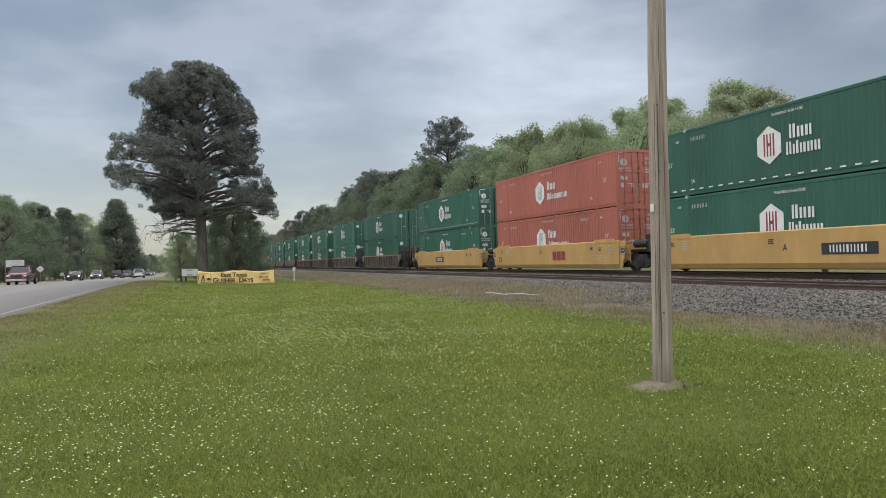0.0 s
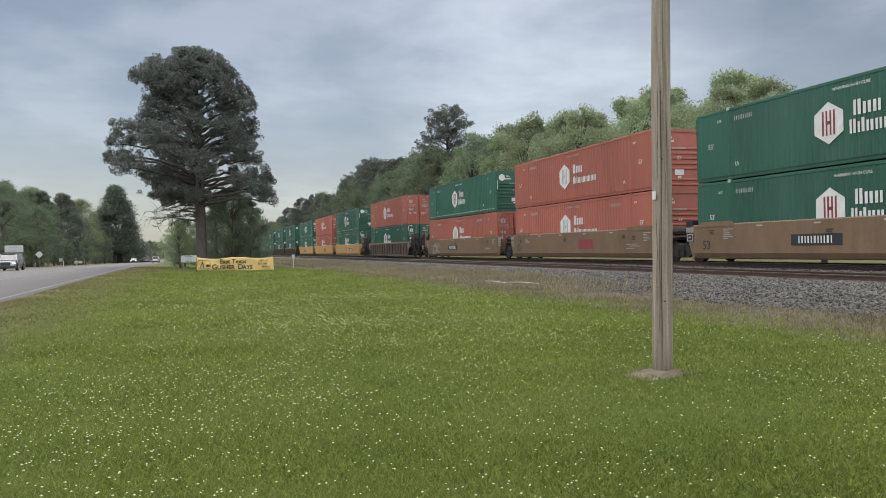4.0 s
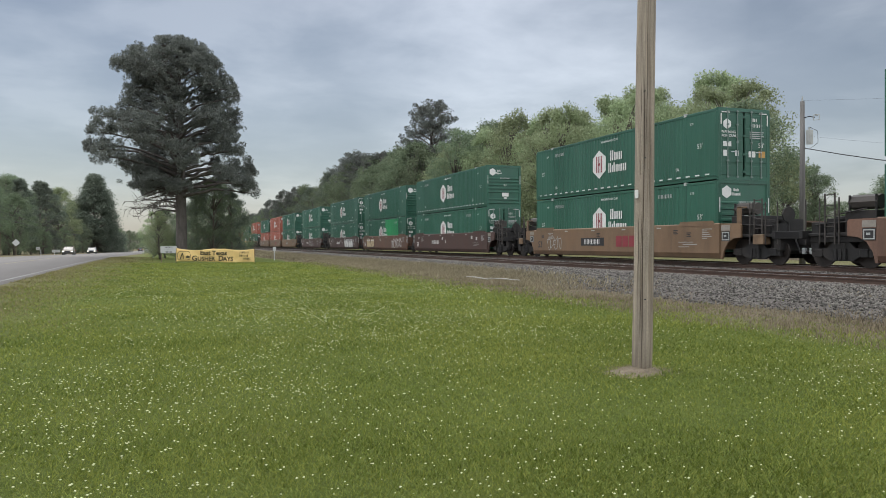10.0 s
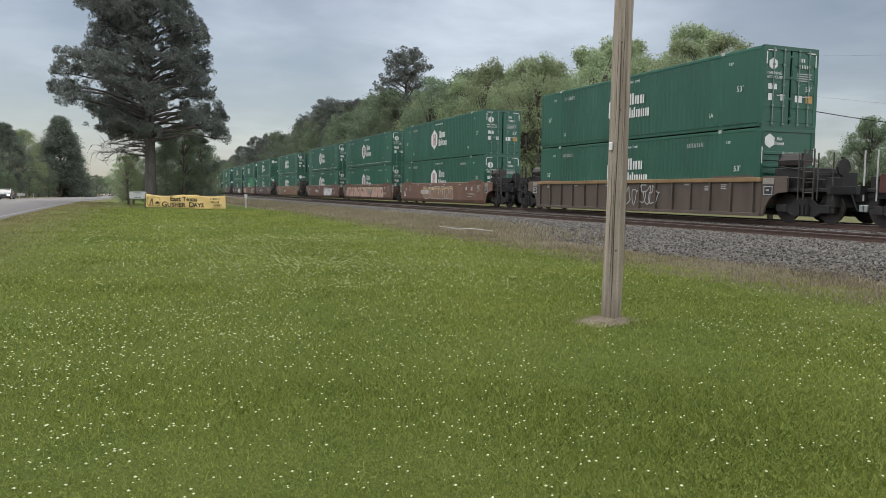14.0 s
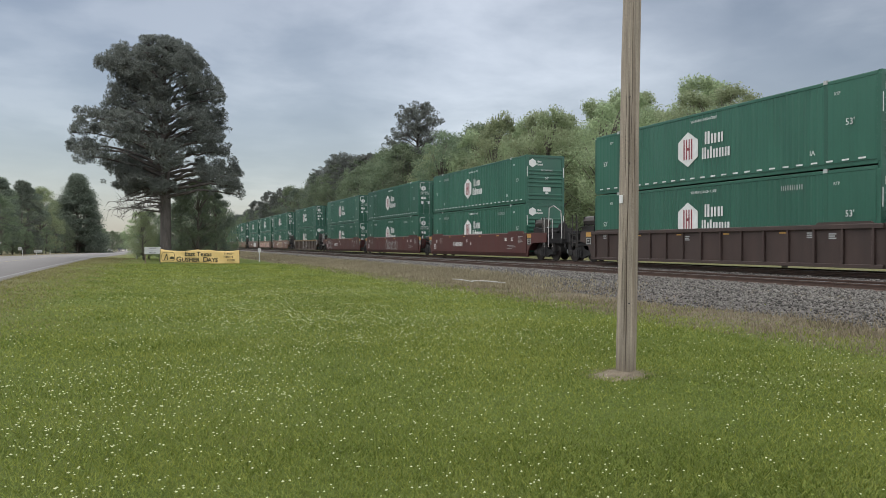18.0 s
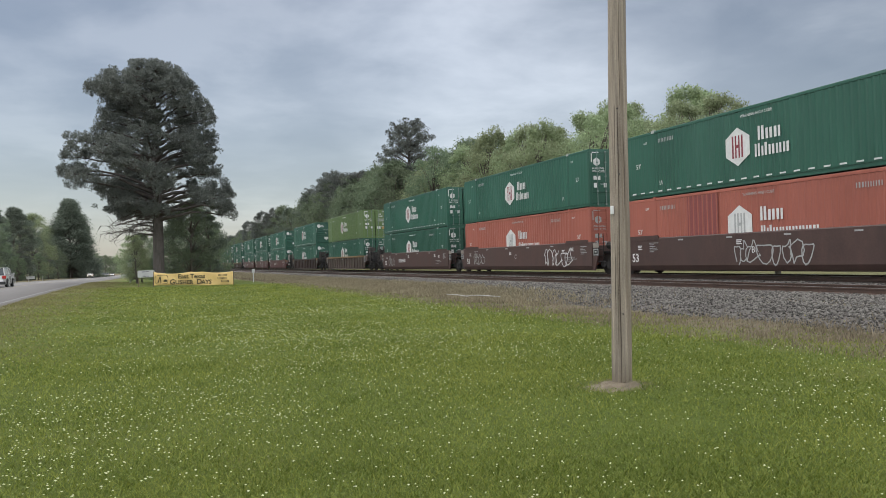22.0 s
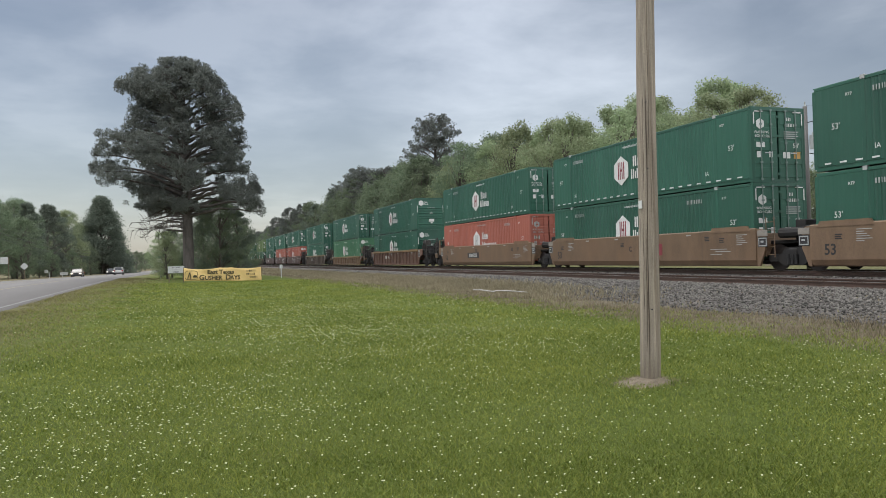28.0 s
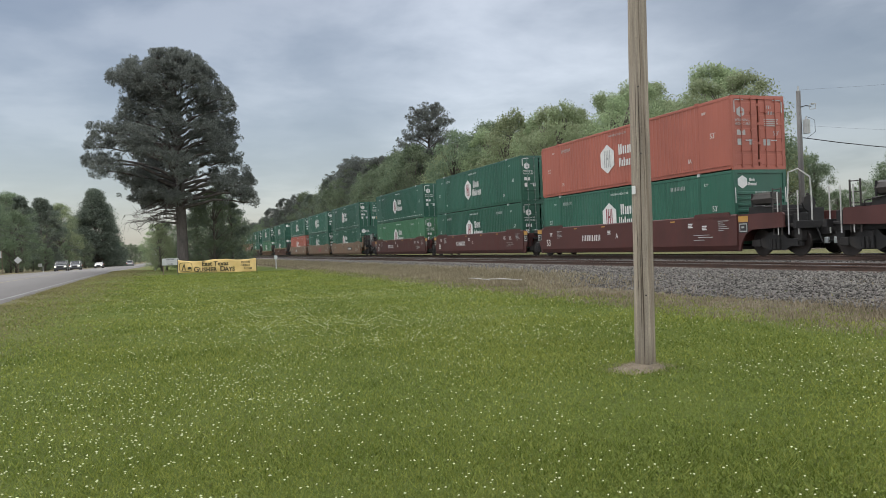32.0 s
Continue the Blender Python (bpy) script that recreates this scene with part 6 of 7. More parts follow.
def soil_mound():
    """Crumbly heap round the pole's foot, its edge lost in the grass, with dry straw on it."""
    rng = np.random.default_rng(2)
    n, m, rmax = 48, 14, 0.46
    bm = bmesh.new()
    rings = []
    for k in range(m):
        q = k / (m - 1)
        ring = []
        for i in range(n):
            a = 2 * math.pi * i / n
            r = 0.07 + (rmax - 0.07) * q * (1 + 0.18 * math.sin(2 * a + 0.6) + 0.10 * math.sin(5 * a))
            x, y = math.cos(a) * r * 1.05 - 0.15 * q, math.sin(a) * r
            z = 0.085 * (1 - q) ** 1.3 - 0.012 - 0.03 * q ** 3 + 0.022 * noise.noise((x * 9, y * 9, 3)) + 0.010 * noise.noise((x * 30, y * 30, 1))
            ring.append(bm.verts.new((x, y, z)))
        rings.append(ring)
    for a, b in zip(rings, rings[1:]):
        for i in range(n):
            bm.faces.new((a[i], b[i], b[(i + 1) % n], a[(i + 1) % n]))
    o = part("soil_mound", bm, "soil", None, smooth=True)
    o.location = (POLE_X, POLE_Y, 0.005)
    tagged(o, "low crumbly mound of bare sandy soil round the pole's foot", "soil")
    a, r = rng.uniform(0, 6.283, 900), 0.1 + 0.42 * rng.random(900) ** 0.8
    x, y = POLE_X - 0.05 + np.cos(a) * r * 1.1, POLE_Y + np.sin(a) * r
    v, f = blades(rng, x, y, rng.uniform(0.015, 0.05, 900), np.full(900, 0.0035), 1.6)
    v[:, 2] += np.repeat(0.075 * np.clip(1 - (r - 0.07) / 0.4, 0, 1) ** 1.3, 3)
    tagged(new("dry_straw", mesh_np("dry_straw", v, f, "dry_grass")), "dry straw and dead grass on bare soil", "straw", kind="stuff")


near_pole()
soil_mound()


def wire(name, a, b, sag, parent=None, r=0.012):
    bm = bmesh.new()
    pts = [Vector(a).lerp(Vector(b), k / 12) - Vector((0, 0, sag * 4 * (k / 12) * (1 - k / 12))) for k in range(13)]
    tube(bm, pts, r, 4)
    return part(name, bm, "iron", parent)


def line_pole():
    """Service pole beyond the tracks, with a transformer and a floodlight."""
    x, y = 30.5, 30.9
    p = empty("utility_pole", pose(x, y, 0.4), "grey service pole with transformer and floodlight beyond the tracks", "utility pole")
    bm = bmesh.new()
    tube(bm, [(0, 0, -0.2), (0, 0, 4), (0, 0, 8.35)], [0.16, 0.14, 0.11], 12)
    part("shaft", bm, "pole_grey", p, smooth=True)
    bm = bmesh.new()
    tube(bm, [(0, 0, 8.3), (0, 0, 8.6)], [0.05, 0.03], 8)
    part("insulator", bm, "mark_grey", p)
    bm = bmesh.new()
    tube(bm, [(0.0, -0.1, 7.5), (0.2, -0.25, 7.56), (0.4, -0.42, 7.5)], 0.022, 6)
    part("lamp_arm", bm, "iron", p)
    bm = bmesh.new()
    tube(bm, [(0.34, -0.38, 7.36), (0.54, -0.56, 7.36), (0.54, -0.56, 7.62), (0.34, -0.38, 7.62), (0.34, -0.38, 7.36)], 0.022, 6)
    box(bm, 0.36, 0.52, -0.5, -0.44, 7.58, 7.66, 0.01)
    part("floodlight", bm, "mark_grey", p)
    bm = bmesh.new()
    tube(bm, [(0.2, -0.26, 6.15), (0.2, -0.26, 6.85)], 0.17, 14)
    tube(bm, [(0.2, -0.26, 6.85), (0.2, -0.26, 7.0)], 0.05, 8)
    part("transformer", bm, "mark_grey", p, "grey cylindrical transformer")
    bm = bmesh.new()
    tube(bm, [(0.2, -0.3, 7.0), (0.5, -0.5, 6.8), (0.52, -0.5, 6.2), (0.2, -0.26, 5.9)], 0.012, 5)
    part("jumper_cable", bm, "iron", p)
    tagged(wire("power_line", (x + 0.1, y - 0.1, 6.35), (52, 24, 5.6), 0.8, None, 0.022), "sagging insulated service cable", "power line")
    tagged(wire("power_line", (x, y, 8.8), (58, 10, 10.6), 0.8, None, 0.003), "thin overhead power line", "power line")
    tagged(wire("power_line", (x, y, 7.0), (60, 14, 7.0), 1.2, None, 0.003), "thin overhead power line", "power line")


line_pole()


def shed():
    """Weathered open shed beyond the tracks, behind the line pole."""
    s = empty("shed", pose(37.5, 38.6, 0.4, 0, 0, 20), "low weathered shed with an open front beyond the tracks", "shed")
    for nm, q in (("wall", (-2.0, 2.0, 1.3, 1.4, 0, 1.9)), ("wall", (-2.0, -1.9, -1.3, 1.3, 0, 1.9)), ("wall", (1.9, 2.0, -1.3, 1.3, 0, 1.9)), ("front_panel", (-2.0, 2.0, -1.4, -1.3, 0, 0.9))):
        bm = bmesh.new()
        box(bm, *q)
        part(nm, bm, "pole_wood", s)
    bm = bmesh.new()
    prism(bm, [(-1.7, 2.35), (-1.7, 2.45), (1.7, 2.05), (1.7, 1.95)], "x", -2.3, 2.3)
    part("roof", bm, "rail", s, "rusty sheet roof")
    for x in (-1.9, 0, 1.9):
        bm = bmesh.new()
        box(bm, x - 0.06, x + 0.06, -1.4, -1.28, 0.9, 2.4)
        part("post", bm, "pole_wood", s)


shed()

M["banner"] = material("yellow_banner_vinyl", (0.70, 0.50, 0.20), 0.55, 0.10, 1.2, 12, dirt=(0.52, 0.37, 0.15), dirt_amt=0.5)
M["banner_ink"] = material("dark_banner_ink", (0.05, 0.045, 0.02), 0.6, 0.1, 3, 20)
M["sign_white"] = material("sign_white", (0.44, 0.45, 0.45), 0.5, 0.1, 2, 20, dirt=(0.3, 0.3, 0.28), dirt_amt=0.5)
M["sign_grey"] = material("sign_back_grey", (0.42, 0.44, 0.43), 0.5, 0.1, 2, 20)
M["sign_green"] = material("road_sign_green", (0.09, 0.20, 0.16), 0.5, 0.1, 2, 20)
M["wood_post"] = material("timber_post", (0.16, 0.12, 0.085), 0.8, 0.2, 3, 20)


def banner():
    """Vinyl sheet hung from four stakes: the top edge droops between the ties, with folds running from them."""
    b = empty("banner", pose(3.61, 67.0, 0.02), "yellow vinyl festival banner with dark lettering tied to stakes", "banner")
    nx, nz, w = 96, 12, 6.28
    ties = (0.0, 0.46, 0.60, 1.0)

    def surface(u, t):
        k = max(i for i in range(3) if u >= ties[i] - 1e-9)
        q = (u - ties[k]) / (ties[k + 1] - ties[k])
        sag = 4 * q * (1 - q) * (0.15, 0.04, 0.11)[k]
        top = 1.23 - 0.10 * u - sag
        low = 0.13 - 0.16 * u + 0.03 * math.sin(7 * u)
        fold = 0.030 * math.sin(17 * u + 5 * t) + 0.018 * math.sin(37 * u - 4 * t)
        return ((u - 0.5) * w, fold, low + t * (top - low))

    v = [surface(i / nx, k / nz) for i in range(nx + 1) for k in range(nz + 1)]
    i = (np.arange(nx)[:, None] * (nz + 1) + np.arange(nz)[None]).ravel()
    sh = share("sheet", mesh_np("sheet", np.array(v), np.stack([i, i + nz + 1, i + nz + 2, i + 1], 1), "banner", True), b)
    sh.modifiers.new("thickness", "SOLIDIFY").thickness = 0.006
    yf = -0.066
    tilt = Euler((0, radians(0.9), 0)).to_matrix().to_4x4() @ FACE_SOUTH
    lettering("title", "East Texas", 0.50, "banner_ink", b, (-0.20, yf, 0.79), tilt, 0.014)
    for words, size, x in (("G", 0.60, -1.72), ("USHER", 0.47, -0.79), ("D", 0.60, 0.39), ("AYS", 0.47, 0.97)):
        lettering("title", words, size, "banner_ink", b, (x, yf, 0.33 - 0.016 * x - (0.03 if size < 0.5 else 0)), tilt, 0.014)
    ring = [(round(0.50 * math.copysign(abs(math.cos(a)) ** 0.5, math.cos(a)), 3), round(0.36 * math.copysign(abs(math.sin(a)) ** 0.5, math.sin(a)), 3)) for a in np.linspace(0, 2 * math.pi, 25)]
    bm = bmesh.new()
    for q in ribbon(ring, 0.035):
        bm.faces.new([bm.verts.new((a, c, 0)) for a, c in q])
    part("emblem_frame", bm, "banner_ink", b).matrix_basis = Matrix.Translation((-2.55, yf, 0.60)) @ FACE_SOUTH
    flat("emblem_derrick", ((-0.22, -0.28), (-0.04, 0.24), (0.04, 0.24), (0.1, -0.28), (0.03, -0.28), (0.0, 0.05), (-0.05, 0.05), (-0.14, -0.28)), "banner_ink", b, FACE_SOUTH, (-2.66, yf, 0.60))
    flat("emblem_tank", ((-0.14, -0.1), (-0.14, 0.06), (0.0, 0.12), (0.16, 0.06), (0.16, -0.1)), "banner_ink", b, FACE_SOUTH, (-2.26, yf, 0.50))
    for k, (n, x, z) in enumerate(((8, 2.3, 0.83), (8, 2.25, 0.56), (7, 2.5, 0.30))):
        rects("date_bars", tuple(word_bars(n, 0.16, 60 + k)), "banner_ink", b, tilt, (x, yf, z))
    for x, top in ((-3.16, 1.3), (-0.25, 1.3), (0.63, 1.26), (3.16, 1.2)):
        bm = bmesh.new()
        tube(bm, [(x, 0.06, -0.2), (x, 0.06, top)], 0.02, 6)
        part("stake", bm, "iron", b)


banner()


def board_sign(name, label, x, y, w, h, zc, mat, posts, bars, turn=0, diamond=False, post_mat="wood_post"):
    g = gz(x, y)
    s = empty(name, pose(x, y, g, 0, 0, turn), label, "sign")
    if diamond:
        q = w / 2
        flat("plate", ((-q, 0), (0, -q), (q, 0), (0, q)), mat, s, FACE_SOUTH, (0, -0.03, zc), 0.012)
    else:
        bm = bmesh.new()
        box(bm, -w / 2, w / 2, -0.03, 0.01, zc - h / 2, zc + h / 2, 0.006)
        part("plate", bm, mat, s)
    for px in posts:
        bm = bmesh.new()
        box(bm, px - 0.04, px + 0.04, 0.012, 0.09, -0.2, zc + (h / 2 if not diamond else 0.2), 0.006)
        part("post", bm, post_mat, s)
    for k, (n, hh, z, m2) in enumerate(bars):
        rects("text_bars", tuple(word_bars(n, hh, 80 + k)), m2, s, FACE_SOUTH, (0, -0.034, z))
    return s


board_sign("yard_sign", "white notice board with small print on two posts beside the banner", -0.12, 69, 1.32, 0.58, 1.08, "sign_white", (-0.58, 0.58),
           ((9, 0.11, 1.27, "mark_black"), (10, 0.11, 1.08, "mark_grey"), (8, 0.11, 0.89, "mark_black")))
board_sign("road_sign", "green and white route sign on a single steel post", -1.83, 92, 0.95, 0.72, 2.65, "sign_green", (0.0,), ((6, 0.11, 2.78, "sign_white"), (6, 0.11, 2.52, "sign_white")), post_mat="sign_grey")
board_sign("road_sign", "small white route plate on a steel post", -1.83, 91.8, 0.55, 0.42, 1.95, "sign_white", (0.0,), ((4, 0.12, 1.95, "mark_grey"),), post_mat="sign_grey")
board_sign("warning_sign", "pale diamond road sign seen on its post", -22.6, 134.6, 1.15, 1.15, 2.05, "sign_white", (0.0,), ((1, 0.36, 2.05, "mark_black"),), diamond=True)
board_sign("billboard", "long white business board on timber posts", -25.42, 131, 2.5, 1.05, 2.95, "sign_white", (-1.3, 1.3), ((10, 0.22, 3.15, "mark_grey"), (8, 0.22, 2.72, "mark_grey")))
board_sign("roadside_sign", "small round-faced white roadside sign", -23.1, 159.1, 0.6, 0.6, 1.2, "sign_white", (0.0,), ((2, 0.2, 1.2, "mark_grey"),))
board_sign("yard_sign", "low white board near the road", -22.0, 174.1, 1.5, 0.55, 0.7, "sign_white", (-0.6, 0.6), ((6, 0.12, 0.7, "mark_grey"),))
for x, y in ((-20.9, 146.9), (-21.1, 164.6), (-20.9, 183.6)):
    bm = bmesh.new()
    tube(bm, [(0, 0, -0.2), (0, 0, 0.95), (0, 0, 1.0)], [0.06, 0.06, 0.03], 8)
    o = part("marker_post", bm, "sign_white")
    o.location = (x, y, gz(x, y))
    tagged(o, "short white marker post beside the road", "post", "marker posts")


def road_lines():
    """Power poles and drooping wires across the road."""
    tops = []
    for k, (x, y) in enumerate(((-23.2, 36), (-23.2, 100), (-23.2, 290), (-23.2, 350))):
        p = empty("utility_pole", pose(x, y, gz(x, y)), "plain wooden power pole beside the road", "utility pole", "poles along the road")
        bm = bmesh.new()
        tube(bm, [(0, 0, -0.2), (0, 0, 8.5)], [0.15, 0.1], 10)
        part("shaft", bm, "bark", p)
        bm = bmesh.new()
        box(bm, -1.1, 1.1, -0.05, 0.05, 7.9, 8.02)
        part("crossarm", bm, "bark", p)
        tops.append(Vector((x, y, gz(x, y))))
    for a, b in zip(tops, tops[1:]):
        for dz, sag, r in ((7.2, 1.5, 0.035), (6.5, 1.7, 0.035), (7.9, 1.4, 0.03), (8.3, 1.0, 0.015)):
            tagged(wire("power_line", a + Vector((0, 0, dz)), b + Vector((0, 0, dz)), sag, None, r), "drooping overhead cable between power poles", "power line", "wires along the road")


road_lines()


def track_bits():
    """Odds and ends at the line side."""
    bm = bmesh.new()
    tube(bm, [(0, 0, 0.0), (0, 0, 0.9)], 0.05, 8)
    box(bm, -0.13, 0.13, -0.13, 0.13, 0.9, 1.25, 0.02)
    o = part("line_marker", bm, "sign_white")
    o.location = (9.3, 74, gz(9.3, 74))
    tagged(o, "small white line-side marker beside the track", "post")
    for x, y, a, L in ((11.95, 29.5, 88, 2.6), (12.45, 28.0, 104, 2.2)):
        bm = bmesh.new()
        tube(bm, [(-L / 2, 0, 0), (0, 0.06, 0.03), (L / 2, 0, 0.0)], [0.014, 0.018, 0.01], 6)
        o = part("fallen_stick", bm, "rail_white")
        o.matrix_basis = pose(x, y, gz(x, y) + 0.14, 0, 0, a)
        tagged(o, "pale dry stick lying in the verge grass", "stick")


track_bits()

# ---------------- road vehicles ----------------
M["glass_dark"] = material("car_glass", (0.02, 0.025, 0.03), 0.08, 0.05, 2, 20, spec=0.8)
M["rubber"] = material("tyre_rubber", (0.02, 0.02, 0.02), 0.85, 0.2, 5, 30)
M["alloy"] = material("wheel_alloy", (0.4, 0.4, 0.41), 0.35, 0.1, 5, 30, metal=0.8)
M["tail"] = material("tail_lamp", (0.35, 0.015, 0.012), 0.2, 0.05, 5, 30)
for nm, c in (("car_red", (0.12, 0.020, 0.030)), ("car_black", (0.025, 0.022, 0.025)), ("car_silver", (0.27, 0.28, 0.285)), ("car_white", (0.52, 0.52, 0.515)), ("car_grey", (0.14, 0.147, 0.15)), ("car_beige", (0.27, 0.245, 0.21))):
    M[nm] = material(nm, c, 0.28, 0.05, 1.0, 20, spec=0.6, metal=0.15)


def lamp_material():
    m = bpy.data.materials.new("lit_headlamp")
    m.use_nodes = True
    b = m.node_tree.nodes["Principled BSDF"]
    b.inputs["Base Color"].default_value = (0.9, 0.88, 0.8, 1)
    b.inputs["Emission Color"].default_value = (1.0, 0.9, 0.7, 1)
    b.inputs["Emission Strength"].default_value = 1.2
    return m


M["headlamp"] = lamp_material()
M["headlamp_off"] = material("clear_lamp", (0.5, 0.5, 0.5), 0.15, 0.05, 5, 20)


def make_vehicle(kind, paint, lights, label):
    """A road vehicle; local y runs forward, origin on the road. kind: suv, sedan or pickup."""
    L, W, H, hood, g = {"suv": (4.6, 1.86, 1.64, 1.05, 0.22), "sedan": (4.75, 1.82, 1.44, 0.92, 0.18), "pickup": (5.8, 2.0, 1.92, 1.22, 0.32)}[kind]
    c = empty(kind if kind != "suv" else "car", pose(0, 0, 0), label, {"pickup": "pickup truck"}.get(kind, "car"), "vehicles on the road")
    h = L / 2
    bm = bmesh.new()
    lower = [(-h, g + 0.15), (-h + 0.05, hood - 0.02), (-h + 0.3, hood), (h - 1.2, hood), (h - 0.15, hood - 0.18), (h, hood - 0.4), (h, g + 0.1), (h - 0.3, g), (-h + 0.3, g)]
    prism(bm, lower, "x", -W / 2, W / 2)
    for v in bm.verts:
        v.co.x *= 1 - 0.13 * max(0.0, (abs(v.co.y) - h + 0.35) / 0.35) - 0.04 * (v.co.z > hood - 0.1)
    bmesh.ops.bevel(bm, geom=bm.edges[:], offset=0.10, segments=3, affect="EDGES", clamp_overlap=True)
    part("body", bm, paint, c, smooth=False)
    cab = {"suv": [(-h + 0.08, hood - 0.04), (-h + 0.35, H - 0.06), (-h + 0.7, H), (0.35, H), (0.75, H - 0.06), (1.45, hood - 0.04)],
           "sedan": [(-h + 0.55, hood - 0.04), (-h + 1.35, H - 0.05), (-h + 1.7, H), (0.2, H), (0.5, H - 0.06), (1.3, hood - 0.04)],
           "pickup": [(-0.9, hood - 0.04), (-0.75, H - 0.05), (-0.5, H), (0.6, H), (0.95, H - 0.06), (1.6, hood - 0.04)]}[kind]
    bm = bmesh.new()
    prism(bm, cab, "x", -W / 2 + 0.12, W / 2 - 0.12)
    for v in bm.verts:
        v.co.x *= 1 - 0.17 * max(0, (v.co.z - hood) / (H - hood))
    bmesh.ops.bevel(bm, geom=bm.edges[:], offset=0.05, segments=2, affect="EDGES", clamp_overlap=True)
    part("cabin", bm, "glass_dark", c, "dark tinted glasshouse")
    bm = bmesh.new()
    ys = [p[0] for p in cab if p[1] > H - 0.1]
    box(bm, -W / 2 + 0.27, W / 2 - 0.27, min(ys) - 0.02, max(ys) + 0.02, H - 0.045, H + 0.025, 0.02)
    part("roof", bm, paint, c)
    for sx in (-1, 1):
        for a, b in ((cab[0], cab[1]), (cab[-2], cab[-1]), ((-0.1, H - 0.03), (-0.15, hood - 0.03))):
            bm = bmesh.new()
            x = sx * (W / 2 - 0.125)
            k = lambda z: x * (1 - 0.17 * max(0, (z - hood) / (H - hood)))
            tube(bm, [(k(a[1]), a[0], a[1]), (k(b[1]), b[0], b[1])], 0.05, 6)
            part("pillar", bm, paint, c)
        for y in (h - 0.95, -h + 0.95):
            r = 0.40 if kind == "pickup" else 0.345
            w = part("wheel", _tyre(r), "rubber", c)
            w.location = (sx * (W / 2 - 0.11), y, r)
            bm = bmesh.new()
            tube(bm, [(-0.118, 0, 0), (0.118, 0, 0)], r * 0.62, 12)
            part("rim", bm, "alloy", w)
            bm = bmesh.new()
            tube(bm, [(sx * (W / 2 - 0.06), y, r), (sx * (W / 2 - 0.012), y, r)], r * 1.14, 18)
            part("wheel_arch", bm, "mark_black", c)
        bm = bmesh.new()
        box(bm, *sorted((sx * (W / 2 - 0.34), sx * (W / 2 - 0.07))), h - 0.10, h + 0.012, hood - 0.40, hood - 0.27, 0.02)
        part("headlight", bm, "headlamp" if lights else "headlamp_off", c, "lit headlight" if lights else "")
        bm = bmesh.new()
        box(bm, *sorted((sx * (W / 2 - 0.30), sx * (W / 2 - 0.02))), -h - 0.012, -h + 0.1, hood - 0.32, hood - 0.08, 0.02)
        part("tail_light", bm, "tail", c, "red tail light")
        bm = bmesh.new()
        box(bm, *sorted((sx * (W / 2 + 0.0), sx * (W / 2 + 0.17))), 0.85, 0.98, hood + 0.0, hood + 0.15, 0.02)
        part("wing_mirror", bm, paint, c)
    bm = bmesh.new()
    box(bm, -W / 2 + 0.5, W / 2 - 0.5, h - 0.05, h + 0.014, g + 0.28, hood - 0.22, 0.02)
    part("grille", bm, "mark_black", c)
    for y0, y1 in ((h - 0.04, h + 0.04), (-h - 0.04, -h + 0.04)):
        bm = bmesh.new()
        box(bm, -W / 2 + 0.06, W / 2 - 0.06, y0, y1, g + 0.04, g + 0.26, 0.02)
        part("bumper", bm, "mark_black" if kind != "pickup" else "mark_grey", c)
    rects("plate_bar", ((-0.15, 0.15, -0.07, 0.07),), "sign_white", c, FACE_SOUTH, (0, -h - 0.016, hood - 0.45))
    if kind == "pickup":
        bm = bmesh.new()
        box(bm, -W / 2 + 0.1, W / 2 - 0.1, -h + 0.12, -1.0, hood - 0.02, hood + 0.006)
        part("bed", bm, "mark_black", c)
    return c


def _tyre(r):
    bm = bmesh.new()
    tube(bm, [(-0.11, 0, 0), (-0.08, 0, 0), (0.08, 0, 0), (0.11, 0, 0)], [r * 0.92, r, r, r * 0.92], 18)
    return bm


DRIVING = []


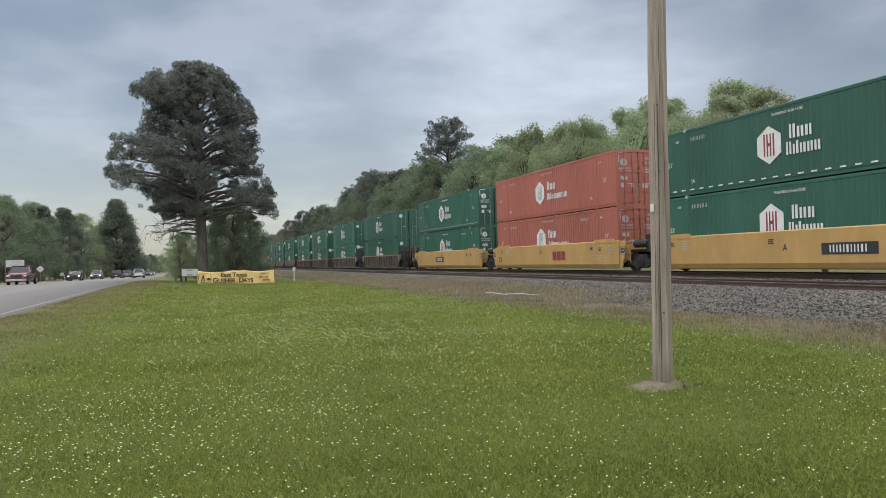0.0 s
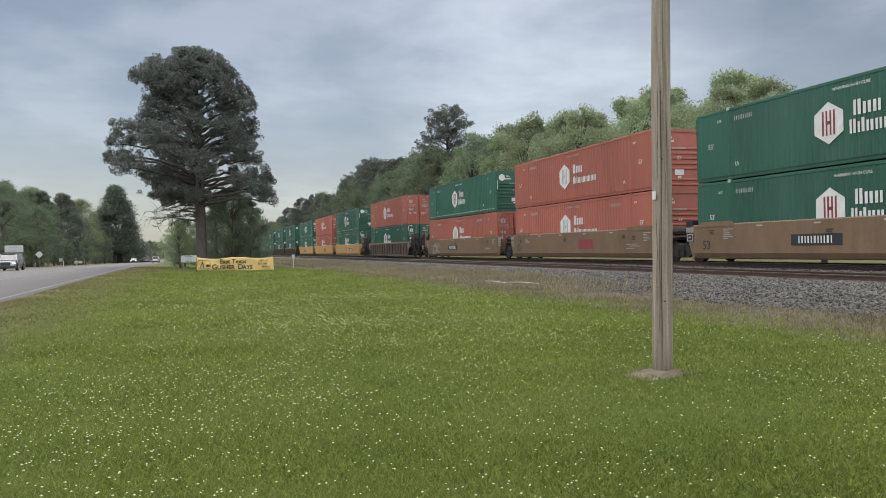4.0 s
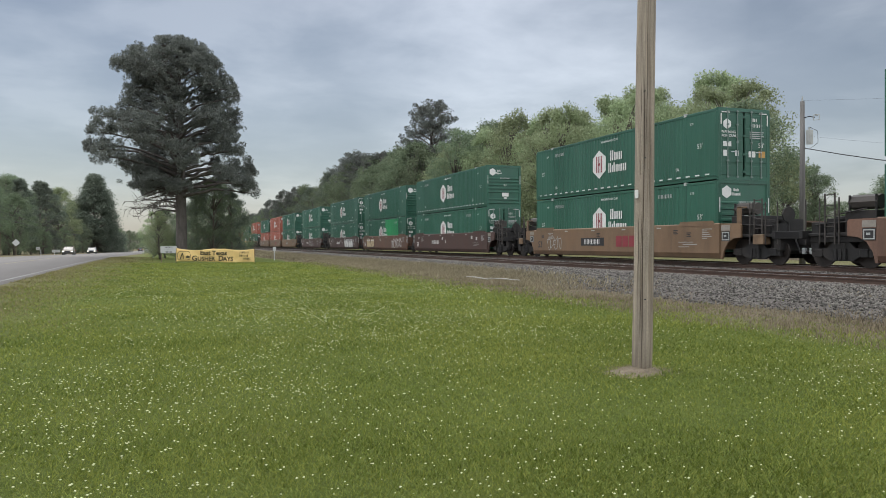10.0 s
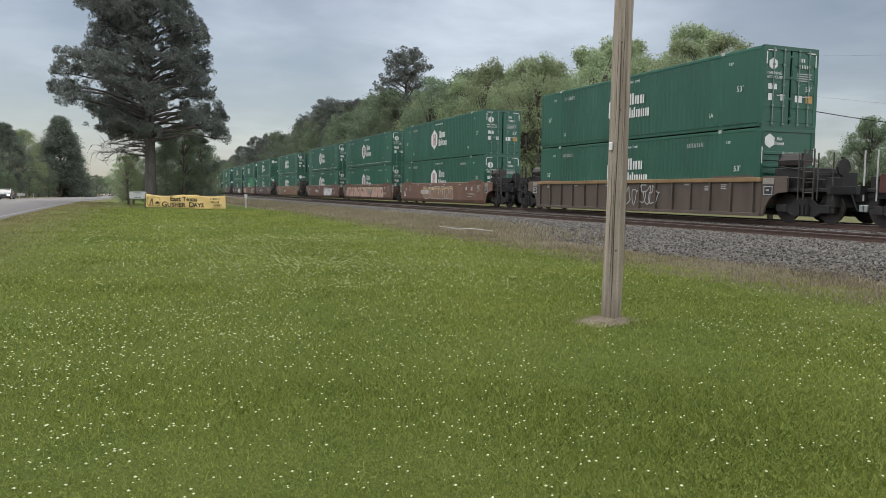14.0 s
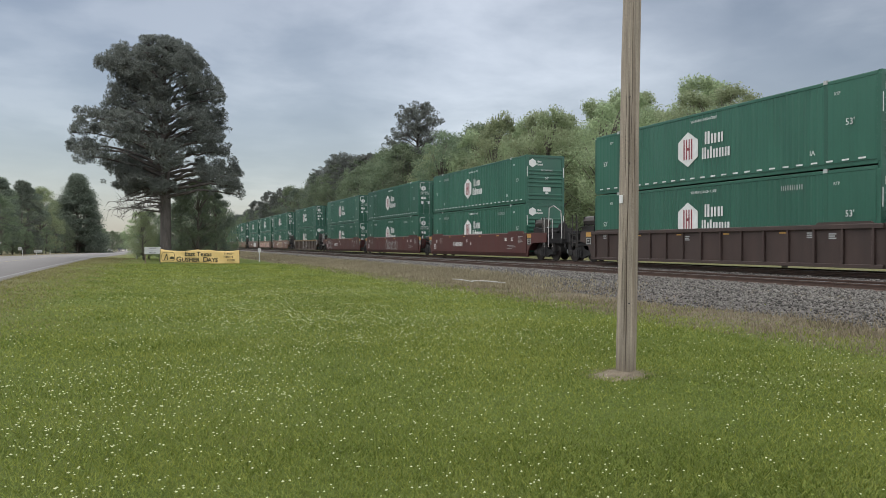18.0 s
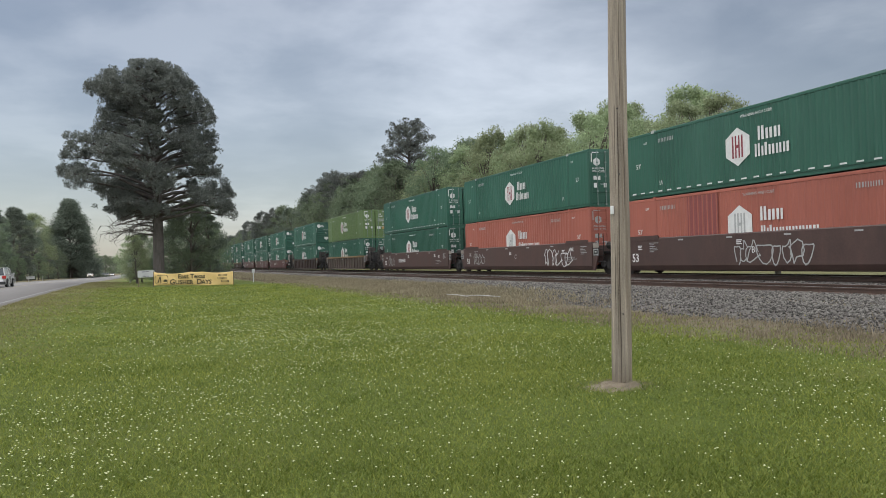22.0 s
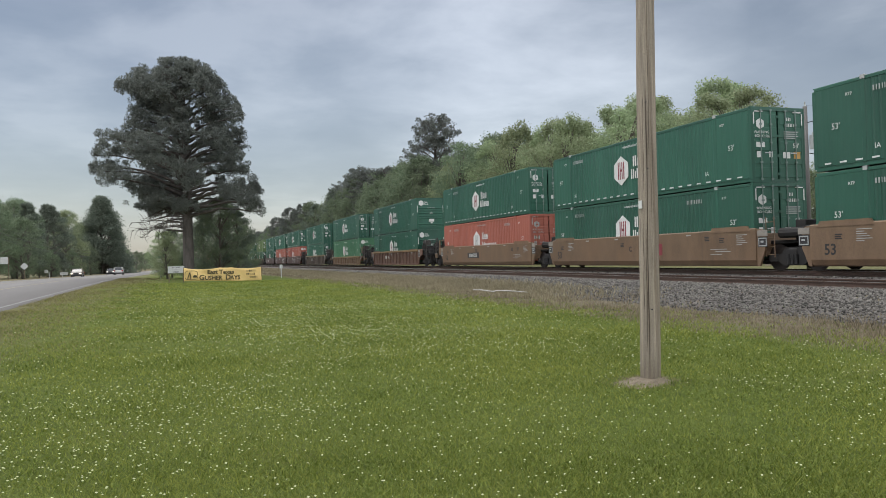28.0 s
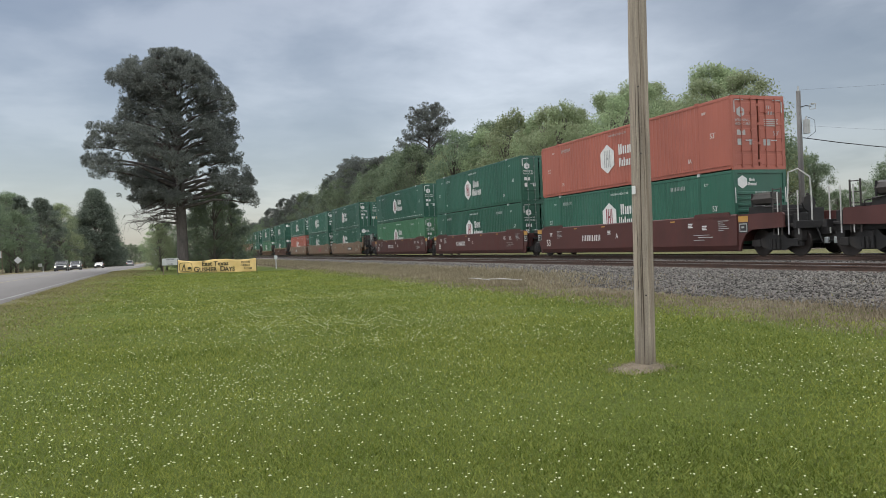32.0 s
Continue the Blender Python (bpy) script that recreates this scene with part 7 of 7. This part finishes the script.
def drive(v, x, y_at, t_at, speed, away):
    """Rows of a straight run on the road: at y_at metres at t_at seconds."""
    rows = []
    for k in range(17):
        t = 2.0 * k
        y = y_at + (t - t_at) * speed * (1 if away else -1)
        slope = math.degrees(math.atan((float(road_z(y + 1)) - float(road_z(y - 1))) / 2))
        z = float(road_z(y)) + 0.05 - abs(x - ROAD_C) / ROAD_H * 0.09
        rows.append((t, pose(x, y, z, slope if away else -slope, 0, 0 if away else 180)))
    DRIVING.append((v, rows))


EAST, WEST = -9.4, -16.9
drive(make_vehicle("pickup", "car_red", False, "dark red pickup truck driving on the road"), WEST, 90.4, 0, 18.09, False)
drive(make_vehicle("suv", "car_black", True, "black sport utility car with lit headlights on the road"), WEST, 129.6, 0, 19.31, False)
drive(make_vehicle("suv", "car_silver", True, "silver sport utility car with lit headlights on the road"), WEST, 157.8, 0, 18.09, False)
drive(make_vehicle("suv", "car_black", False, "dark car driving away on the road"), -13.9, 163.2, 0, 25.16, True)
drive(make_vehicle("suv", "car_grey", False, "grey car driving away on the road"), -13.1, 178.2, 0, 20.40, True)
drive(make_vehicle("suv", "car_white", False, "white sport utility car driving away"), -9.0, 149.6, 0, 18.50, True)
drive(make_vehicle("sedan", "car_beige", True, "pale beige sedan with lit headlights on the road"), WEST, 204.7, 7, 18.22, False)
drive(make_vehicle("sedan", "car_silver", True, "silver sedan with lit headlights on the road"), WEST, 211.5, 9, 18.50, False)
drive(make_vehicle("suv", "car_white", False, "white sport utility car with dark bumper driving away"), -12.0, 93.0, 23, 17.41, True)
drive(make_vehicle("sedan", "car_beige", True, "beige sedan with lit headlights on the road"), WEST, 160.5, 27.5, 19.18, False)
drive(make_vehicle("suv", "car_grey", True, "grey car with lit headlights on the road"), WEST, 223.0, 28, 21.22, False)
drive(make_vehicle("suv", "car_silver", True, "silver car with lit headlights on the road"), WEST, 242.1, 28, 21.22, False)
drive(make_vehicle("sedan", "car_white", True, "white sedan with lit headlights on the road"), WEST, 250.2, 30, 22.44, False)



# ---------------- what moves ----------------
def motions():
    for ob, (x, y, z) in ROLLING:
        walk(ob, [(0, pose(x, y, z)), (32, pose(x, y + SPEED * 32, z))])
    for ob, rows in DRIVING:
        walk(ob, rows)


motions()
